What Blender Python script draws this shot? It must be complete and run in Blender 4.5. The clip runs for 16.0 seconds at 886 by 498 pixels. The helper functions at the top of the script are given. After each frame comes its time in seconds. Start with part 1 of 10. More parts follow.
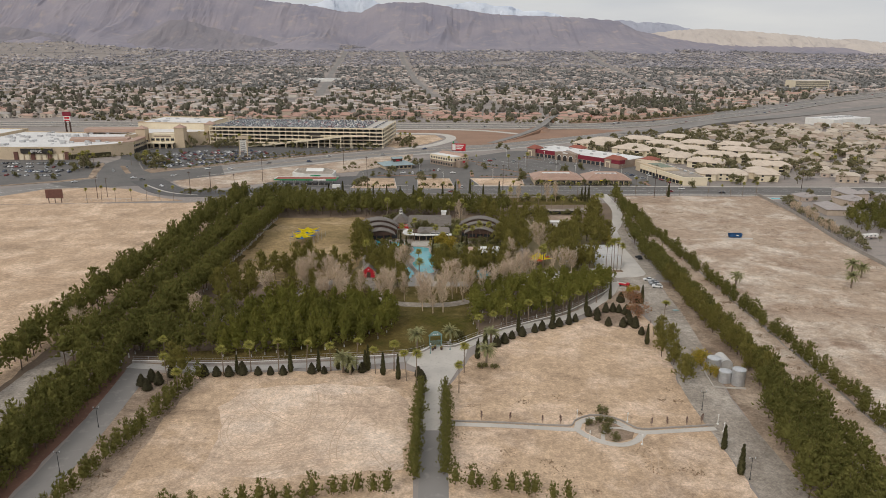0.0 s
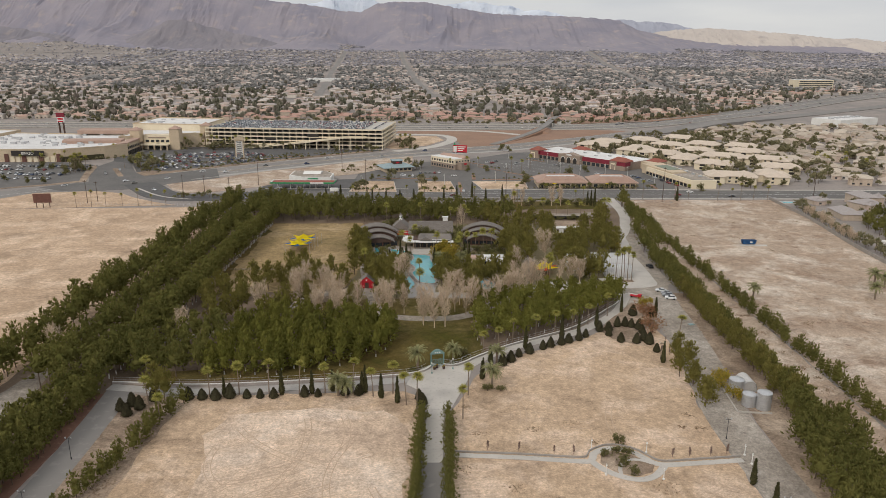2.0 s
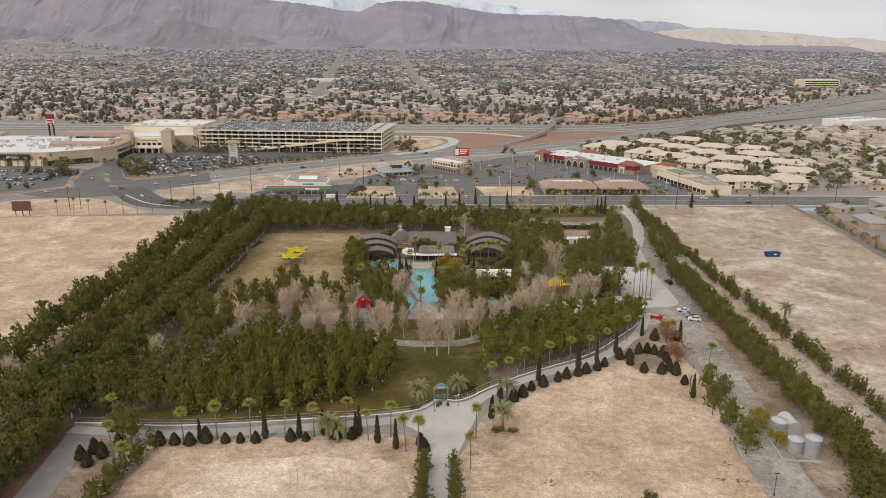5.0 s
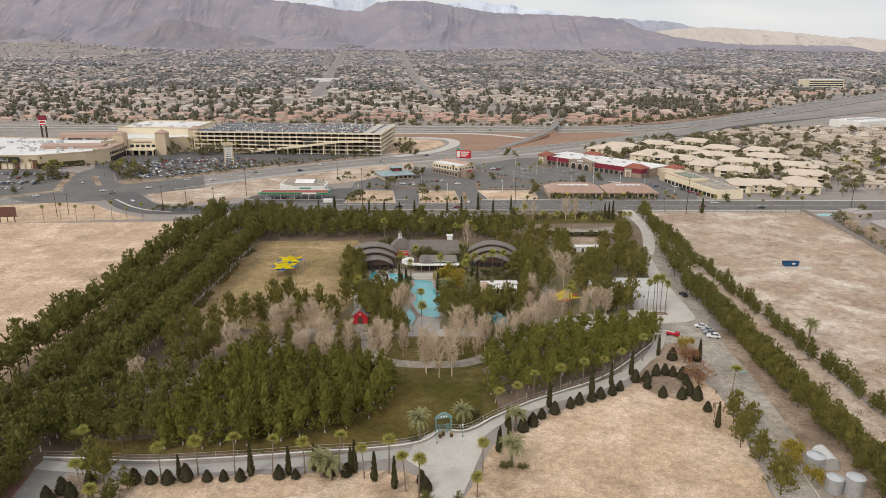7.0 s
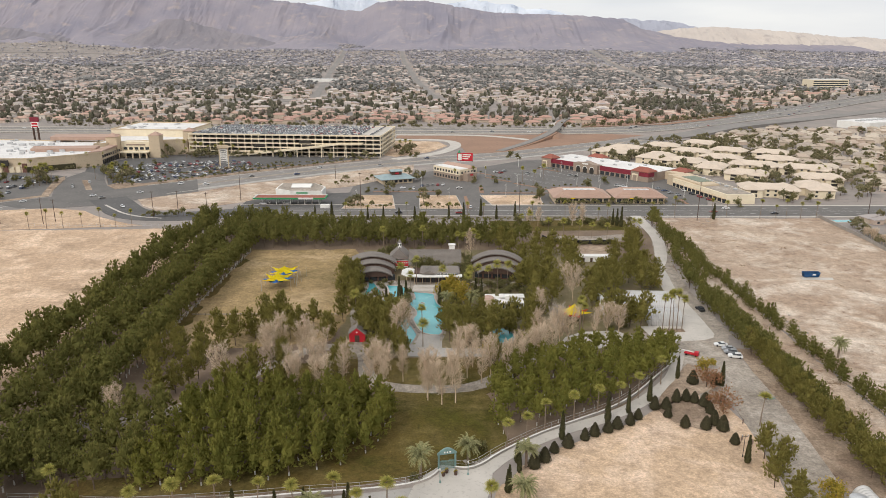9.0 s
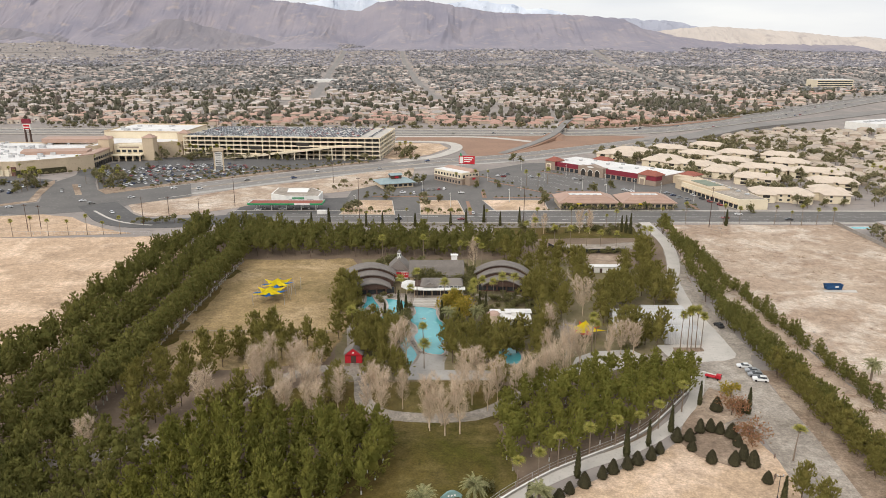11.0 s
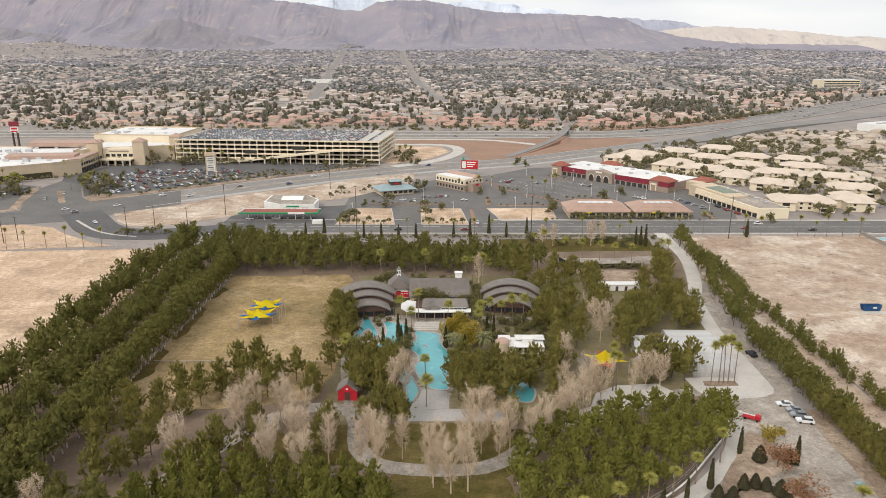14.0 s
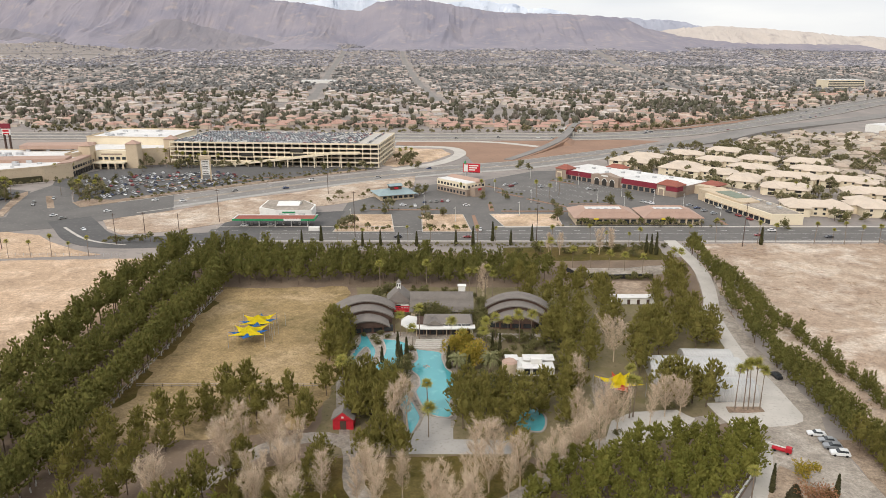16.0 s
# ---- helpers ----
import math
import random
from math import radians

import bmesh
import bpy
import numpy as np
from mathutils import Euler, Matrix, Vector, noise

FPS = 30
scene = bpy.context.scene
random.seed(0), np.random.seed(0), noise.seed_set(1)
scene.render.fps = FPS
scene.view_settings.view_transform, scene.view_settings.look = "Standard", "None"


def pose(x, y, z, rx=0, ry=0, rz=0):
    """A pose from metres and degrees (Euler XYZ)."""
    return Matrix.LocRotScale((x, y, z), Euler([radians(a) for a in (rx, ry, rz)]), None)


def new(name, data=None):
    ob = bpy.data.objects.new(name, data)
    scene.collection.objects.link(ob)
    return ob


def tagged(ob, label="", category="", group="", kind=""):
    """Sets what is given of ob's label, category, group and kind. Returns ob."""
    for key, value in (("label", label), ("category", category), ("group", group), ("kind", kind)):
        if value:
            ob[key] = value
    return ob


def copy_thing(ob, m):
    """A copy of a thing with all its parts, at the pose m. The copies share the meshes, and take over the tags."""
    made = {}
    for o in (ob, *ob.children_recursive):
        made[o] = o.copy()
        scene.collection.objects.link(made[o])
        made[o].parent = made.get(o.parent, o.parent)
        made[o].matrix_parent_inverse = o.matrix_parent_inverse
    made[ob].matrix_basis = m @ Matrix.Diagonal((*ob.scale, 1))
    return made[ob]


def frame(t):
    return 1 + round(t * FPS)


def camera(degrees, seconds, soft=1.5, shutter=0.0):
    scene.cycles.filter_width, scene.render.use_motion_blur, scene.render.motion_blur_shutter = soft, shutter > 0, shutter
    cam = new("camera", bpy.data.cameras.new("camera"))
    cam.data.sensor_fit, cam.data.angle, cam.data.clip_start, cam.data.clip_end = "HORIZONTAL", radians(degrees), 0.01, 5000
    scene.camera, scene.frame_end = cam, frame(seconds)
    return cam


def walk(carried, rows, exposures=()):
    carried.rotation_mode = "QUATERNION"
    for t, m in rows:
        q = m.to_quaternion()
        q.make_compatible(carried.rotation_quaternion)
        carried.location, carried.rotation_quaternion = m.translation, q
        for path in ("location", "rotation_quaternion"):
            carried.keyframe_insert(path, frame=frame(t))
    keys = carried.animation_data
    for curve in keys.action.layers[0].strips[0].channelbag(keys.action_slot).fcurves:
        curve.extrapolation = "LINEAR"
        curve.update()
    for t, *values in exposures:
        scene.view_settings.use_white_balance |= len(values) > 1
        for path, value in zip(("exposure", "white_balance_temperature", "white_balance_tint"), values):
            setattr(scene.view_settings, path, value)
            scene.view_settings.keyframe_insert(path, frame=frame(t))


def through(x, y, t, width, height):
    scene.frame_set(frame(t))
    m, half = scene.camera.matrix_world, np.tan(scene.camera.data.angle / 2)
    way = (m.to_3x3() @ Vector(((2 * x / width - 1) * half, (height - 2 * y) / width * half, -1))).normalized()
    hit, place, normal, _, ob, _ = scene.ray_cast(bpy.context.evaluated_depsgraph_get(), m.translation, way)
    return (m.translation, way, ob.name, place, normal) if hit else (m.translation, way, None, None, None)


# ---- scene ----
EXPO_A, EXPO_B = -0.06, 0.48
cam = camera(64.6, 16.0, soft=0.5)
# seconds, x, y, z, yaw, pitch, roll
ROWS = [
    (0.0, 0.00, 0.00, 100.00, 0.00, -15.78, 0.23),
    (1.0, -0.34, 7.99, 99.85, 0.01, -15.79, 0.21),
    (2.0, -0.69, 16.16, 99.71, 0.02, -15.80, 0.19),
    (3.0, -1.05, 24.49, 99.59, 0.03, -15.81, 0.18),
    (4.0, -1.41, 32.94, 99.48, 0.04, -15.82, 0.16),
    (5.0, -1.78, 41.49, 99.39, 0.05, -15.82, 0.15),
    (6.0, -2.15, 50.12, 99.32, 0.06, -15.83, 0.13),
    (7.0, -2.53, 58.80, 99.26, 0.07, -15.84, 0.12),
    (8.0, -2.92, 67.50, 99.22, 0.08, -15.84, 0.10),
    (9.0, -3.32, 76.21, 99.19, 0.09, -15.84, 0.08),
    (10.0, -3.72, 84.88, 99.18, 0.10, -15.84, 0.07),
    (11.0, -4.12, 93.50, 99.18, 0.11, -15.84, 0.05),
    (12.0, -4.54, 102.05, 99.20, 0.12, -15.85, 0.04),
    (13.0, -4.96, 110.49, 99.24, 0.13, -15.84, 0.02),
    (14.0, -5.38, 118.80, 99.29, 0.14, -15.84, 0.01),
    (15.0, -5.81, 126.96, 99.36, 0.15, -15.84, -0.01),
    (16.0, -6.25, 134.94, 99.44, 0.16, -15.84, -0.03),
]
walk(cam, [(t, pose(x, y, z, 90 + pitch, 0, yaw) @ pose(0, 0, 0, 0, 0, roll)) for t, x, y, z, yaw, pitch, roll in ROWS],
     exposures=[(0.0, EXPO_A), (6.5, 0.20), (12.5, EXPO_B), (16.0, EXPO_B)])

# ---- sky and sun: a bright overcast winter day ----
SUN_EL, SUN_AZ = 38.0, 215.0
world = bpy.data.worlds.new("overcast_sky")
scene.world = world
world.use_nodes = True
wn, wl = world.node_tree.nodes, world.node_tree.links
wn.clear()
w_out = wn.new("ShaderNodeOutputWorld")
w_bg = wn.new("ShaderNodeBackground")
w_sky = wn.new("ShaderNodeTexSky")
w_sky.sky_type = 'NISHITA'
w_sky.sun_disc = False
w_sky.sun_elevation, w_sky.sun_rotation = radians(SUN_EL), radians(SUN_AZ)
w_sky.dust_density = 4.0
w_dim = wn.new("ShaderNodeVectorMath")
w_dim.operation = 'SCALE'
w_dim.inputs["Scale"].default_value = 0.09
w_co = wn.new("ShaderNodeTexCoord")
w_map = wn.new("ShaderNodeMapping")
w_map.inputs["Scale"].default_value = (1.0, 1.0, 5.0)
w_noise = wn.new("ShaderNodeTexNoise")
w_noise.inputs["Scale"].default_value = 3.2
w_noise.inputs["Detail"].default_value = 7.0
w_ramp = wn.new("ShaderNodeValToRGB")
w_ramp.color_ramp.elements[0].position, w_ramp.color_ramp.elements[0].color = 0.32, (0.70, 0.72, 0.76, 1)
w_ramp.color_ramp.elements[1].position, w_ramp.color_ramp.elements[1].color = 0.68, (0.88, 0.88, 0.87, 1)
w_mix = wn.new("ShaderNodeMixRGB")
w_mix.inputs[0].default_value = 0.86
wl.new(w_co.outputs["Generated"], w_map.inputs[0])
wl.new(w_map.outputs[0], w_noise.inputs["Vector"])
wl.new(w_noise.outputs["Fac"], w_ramp.inputs[0])
wl.new(w_sky.outputs[0], w_dim.inputs[0])
wl.new(w_dim.outputs[0], w_mix.inputs[1])
wl.new(w_ramp.outputs[0], w_mix.inputs[2])
w_sep = wn.new("ShaderNodeSeparateXYZ")
w_up = wn.new("ShaderNodeMapRange")
w_up.inputs["From Min"].default_value, w_up.inputs["From Max"].default_value = 0.0, 1.0
w_up.inputs["To Min"].default_value, w_up.inputs["To Max"].default_value = 0.89, 1.18
w_lum = wn.new("ShaderNodeVectorMath")
w_lum.operation = 'SCALE'
wl.new(w_co.outputs["Generated"], w_sep.inputs[0])
wl.new(w_sep.outputs["Z"], w_up.inputs["Value"])
wl.new(w_mix.outputs[0], w_lum.inputs[0])
wl.new(w_up.outputs[0], w_lum.inputs["Scale"])
wl.new(w_lum.outputs[0], w_bg.inputs[0])
wl.new(w_bg.outputs[0], w_out.inputs[0])
w_bg.inputs[1].default_value = 1.0

sun = new("sun", bpy.data.lights.new("sun", 'SUN'))
sun.data.energy, sun.data.angle, sun.data.color = 1.2, radians(14), (1.0, 0.95, 0.88)
sun.matrix_basis = pose(0, 0, 300, 90 - SUN_EL, 0, -SUN_AZ + 180)

# ---- materials ----
def mat(name, a, b=None, c=None, scale=0.5, fine=6.0, rough=0.85, bump=0.0, bump_scale=8.0, metal=0.0, spread=0.0, island=0.0, coords="Object", spec=0.3, stretch=(1, 1, 1), streak=0.0):
    """A surface of colours a and b in large patches, with specks of c, grain and a fine relief; spread and island vary it by object and by loose piece."""
    b, c = b or tuple(v * 0.82 for v in a), c or tuple(v * 0.7 for v in a)
    m = bpy.data.materials.new(name)
    m.use_nodes = True
    n, l = m.node_tree.nodes, m.node_tree.links
    p = n["Principled BSDF"]
    p.inputs["Roughness"].default_value, p.inputs["Metallic"].default_value = rough, metal
    p.inputs["Specular IOR Level"].default_value = spec
    co, mp = n.new("ShaderNodeTexCoord"), n.new("ShaderNodeMapping")
    mp.inputs["Scale"].default_value = stretch
    l.new(co.outputs[coords], mp.inputs[0])
    def nz(s, detail, dist=0.0):
        t = n.new("ShaderNodeTexNoise")
        t.inputs["Scale"].default_value, t.inputs["Detail"].default_value, t.inputs["Distortion"].default_value = s, detail, dist
        l.new(mp.outputs[0], t.inputs["Vector"])
        return t.outputs["Fac"]
    def ramp(src, lo, hi):
        r = n.new("ShaderNodeMapRange")
        r.inputs["From Min"].default_value, r.inputs["From Max"].default_value = lo, hi
        l.new(src, r.inputs["Value"])
        return r.outputs[0]
    def mix(fac, x, y, mode='MIX'):
        k = n.new("ShaderNodeMixRGB")
        k.blend_type = mode
        for s, v in zip(k.inputs, (fac, x, y)):
            if isinstance(v, (int, float)):
                s.default_value = v
            elif isinstance(v, tuple):
                s.default_value = (*v, 1)
            else:
                l.new(v, s)
        return k.outputs[0]
    col = mix(ramp(nz(scale, 5.0, 0.4), 0.35, 0.65), a, b)
    col = mix(ramp(nz(fine, 6.0), 0.56, 0.74), col, c)
    if streak:
        sm = n.new("ShaderNodeMapping")
        sm.inputs["Rotation"].default_value, sm.inputs["Scale"].default_value = (0, 0, 0.5), (0.012, 0.16, 1)
        l.new(co.outputs[coords], sm.inputs[0])
        t = n.new("ShaderNodeTexNoise")
        t.inputs["Scale"].default_value, t.inputs["Detail"].default_value = 1.0, 8.0
        l.new(sm.outputs[0], t.inputs["Vector"])
        r = n.new("ShaderNodeMath")
        r.operation = 'MULTIPLY'
        l.new(ramp(t.outputs["Fac"], 0.5, 0.72), r.inputs[0])
        r.inputs[1].default_value = streak
        col = mix(r.outputs[0], col, c)
        t2 = nz(fine * 5, 4.0)
        col = mix(ramp(t2, 0.62, 0.7), col, mix(0.5, col, c))
        pale = tuple(min(1, v * 1.16) for v in a)
        col = mix(ramp(nz(scale * 3.3, 9.0, 0.25), 0.52, 0.78), col, pale)
        col = mix(ramp(nz(scale * 2.1 + 0.013, 9.0, 0.2), 0.58, 0.80), col, mix(0.55, b, c))
        col = mix(ramp(nz(fine * 1.7, 8.0, 0.2), 0.60, 0.66), col, mix(0.35, col, c))
        col = mix(ramp(nz(fine * 3.1, 6.0), 0.64, 0.70), col, mix(0.4, col, pale))
    if spread or island:
        hsv = n.new("ShaderNodeHueSaturation")
        l.new(col, hsv.inputs["Color"])
        src = n.new("ShaderNodeObjectInfo").outputs["Random"] if spread else n.new("ShaderNodeNewGeometry").outputs["Random Per Island"]
        k = spread or island
        r = n.new("ShaderNodeMapRange")
        r.inputs["To Min"].default_value, r.inputs["To Max"].default_value = 1 - k, 1 + k
        l.new(src, r.inputs["Value"])
        l.new(r.outputs[0], hsv.inputs["Value"])
        h = n.new("ShaderNodeMapRange")
        h.inputs["To Min"].default_value, h.inputs["To Max"].default_value = 0.5 + 0.06 * k, 0.5 - 0.06 * k
        l.new(src, h.inputs["Value"])
        l.new(h.outputs[0], hsv.inputs["Hue"])
        col = hsv.outputs[0]
    l.new(col, p.inputs["Base Color"])
    if bump:
        bn = n.new("ShaderNodeBump")
        bn.inputs["Strength"].default_value, bn.inputs["Distance"].default_value = min(1.0, bump * 4), bump
        l.new(nz(bump_scale, 8.0), bn.inputs["Height"])
        l.new(bn.outputs[0], p.inputs["Normal"])
    return m


def leaf_mat(name, a, b, c, scale=0.25, fine=1.2, island=0.4, through=0.3):
    """Foliage: patches of a and b, flecks of c, varied by leaf, some light passing through."""
    m = mat(name, a, b, c, scale, fine, 0.9, island=island, spec=0.05)
    n, l = m.node_tree.nodes, m.node_tree.links
    p, out = n["Principled BSDF"], n["Material Output"]
    t, k = n.new("ShaderNodeBsdfTranslucent"), n.new("ShaderNodeMixShader")
    l.new(p.inputs["Base Color"].links[0].from_socket, t.inputs["Color"])
    k.inputs[0].default_value = through
    l.new(p.outputs[0], k.inputs[1])
    l.new(t.outputs[0], k.inputs[2])
    l.new(k.outputs[0], out.inputs[0])
    return m


def palette(name, stops, rough=0.35, metal=0.0, coat=0.0, island=False):
    """Paint whose colour each object (or loose piece) picks from the stops."""
    m = bpy.data.materials.new(name)
    m.use_nodes = True
    n, l = m.node_tree.nodes, m.node_tree.links
    p = n["Principled BSDF"]
    p.inputs["Roughness"].default_value, p.inputs["Metallic"].default_value, p.inputs["Coat Weight"].default_value = rough, metal, coat
    src = n.new("ShaderNodeNewGeometry").outputs["Random Per Island"] if island else n.new("ShaderNodeObjectInfo").outputs["Random"]
    r = n.new("ShaderNodeValToRGB")
    r.color_ramp.interpolation = 'CONSTANT'
    e = r.color_ramp.elements
    while len(e) < len(stops):
        e.new(0.5)
    for i, c in enumerate(stops):
        e[i].position, e[i].color = i / len(stops), (*c, 1)
    co, z = n.new("ShaderNodeTexCoord"), n.new("ShaderNodeTexNoise")
    z.inputs["Scale"].default_value, z.inputs["Detail"].default_value = 0.8, 6.0
    l.new(co.outputs["Object"], z.inputs["Vector"])
    k, mr = n.new("ShaderNodeMixRGB"), n.new("ShaderNodeMapRange")
    k.blend_type = 'MULTIPLY'
    k.inputs[0].default_value = 1.0
    mr.inputs["To Min"].default_value, mr.inputs["To Max"].default_value = 0.75, 1.15
    l.new(src, r.inputs[0])
    l.new(z.outputs["Fac"], mr.inputs["Value"])
    l.new(r.outputs[0], k.inputs[1])
    l.new(mr.outputs[0], k.inputs[2])
    l.new(k.outputs[0], p.inputs["Base Color"])
    return m


def sand_mat(name, a, b, stain, pale, tracks=0.35, spots=0.4, seed=0.0):
    """Bare graded ground: broad tone patches, stones and scuffs, dark stains, faint arcs left by wheels."""
    m = bpy.data.materials.new(name)
    m.use_nodes = True
    n, l = m.node_tree.nodes, m.node_tree.links
    p = n["Principled BSDF"]
    p.inputs["Roughness"].default_value, p.inputs["Specular IOR Level"].default_value = 0.95, 0.15
    co, mp = n.new("ShaderNodeTexCoord"), n.new("ShaderNodeMapping")
    mp.inputs["Location"].default_value = (seed * 31.0, seed * 17.0, seed)
    l.new(co.outputs["Object"], mp.inputs[0])
    def nz(scale, detail, rough=0.55, dist=0.0):
        t = n.new("ShaderNodeTexNoise")
        for key, v in (("Scale", scale), ("Detail", detail), ("Roughness", rough), ("Distortion", dist)):
            t.inputs[key].default_value = v
        l.new(mp.outputs[0], t.inputs["Vector"])
        return t.outputs["Fac"]
    def span(src, lo, hi, to0=0.0, to1=1.0):
        r = n.new("ShaderNodeMapRange")
        for key, v in (("From Min", lo), ("From Max", hi), ("To Min", to0), ("To Max", to1)):
            r.inputs[key].default_value = v
        l.new(src, r.inputs["Value"])
        return r.outputs[0]
    def mix(fac, x, y, mode='MIX'):
        k = n.new("ShaderNodeMixRGB")
        k.blend_type = mode
        for sk, v in zip(k.inputs, (fac, x, y)):
            if isinstance(v, (int, float)):
                sk.default_value = v
            elif isinstance(v, tuple):
                sk.default_value = (*v, 1)
            else:
                l.new(v, sk)
        return k.outputs[0]
    def times(x, y):
        k = n.new("ShaderNodeMath")
        k.operation = 'MULTIPLY'
        for sk, v in zip(k.inputs, (x, y)):
            if isinstance(v, (int, float)):
                sk.default_value = v
            else:
                l.new(v, sk)
        return k.outputs[0]
    col = mix(span(nz(0.022, 7, 0.6, 0.6), 0.38, 0.62), a, b)
    col = mix(span(nz(0.05, 9, 0.66, 0.3), 0.48, 0.64), col, pale)
    col = mix(times(span(nz(0.034, 10, 0.68, 0.8), 0.52, 0.68), 0.8), col, stain)
    col = mix(times(span(nz(0.21, 9, 0.6, 0.2), 0.60, 0.68), spots), col, stain)
    wave = n.new("ShaderNodeTexWave")
    wave.wave_type, wave.rings_direction = 'RINGS', 'Z'
    for key, v in (("Scale", 0.55), ("Distortion", 9.0), ("Detail", 3.0), ("Detail Scale", 0.12), ("Detail Roughness", 0.5)):
        wave.inputs[key].default_value = v
    l.new(mp.outputs[0], wave.inputs["Vector"])
    mask = times(span(nz(0.04, 3, 0.5), 0.47, 0.60), span(wave.outputs["Fac"], 0.62, 0.9))
    col = mix(times(mask, tracks), col, mix(0.6, b, stain))
    for scale, lo, hi in ((0.12, 0.84, 1.13), (0.5, 0.70, 1.25), (1.6, 0.68, 1.30)):
        col = mix(1.0, col, span(nz(scale, 8, 0.7), 0.3, 0.7, lo, hi), 'MULTIPLY')
    l.new(col, p.inputs["Base Color"])
    bn = n.new("ShaderNodeBump")
    bn.inputs["Strength"].default_value, bn.inputs["Distance"].default_value = 0.8, 0.25
    l.new(nz(0.7, 10, 0.65), bn.inputs["Height"])
    l.new(bn.outputs[0], p.inputs["Normal"])
    return m


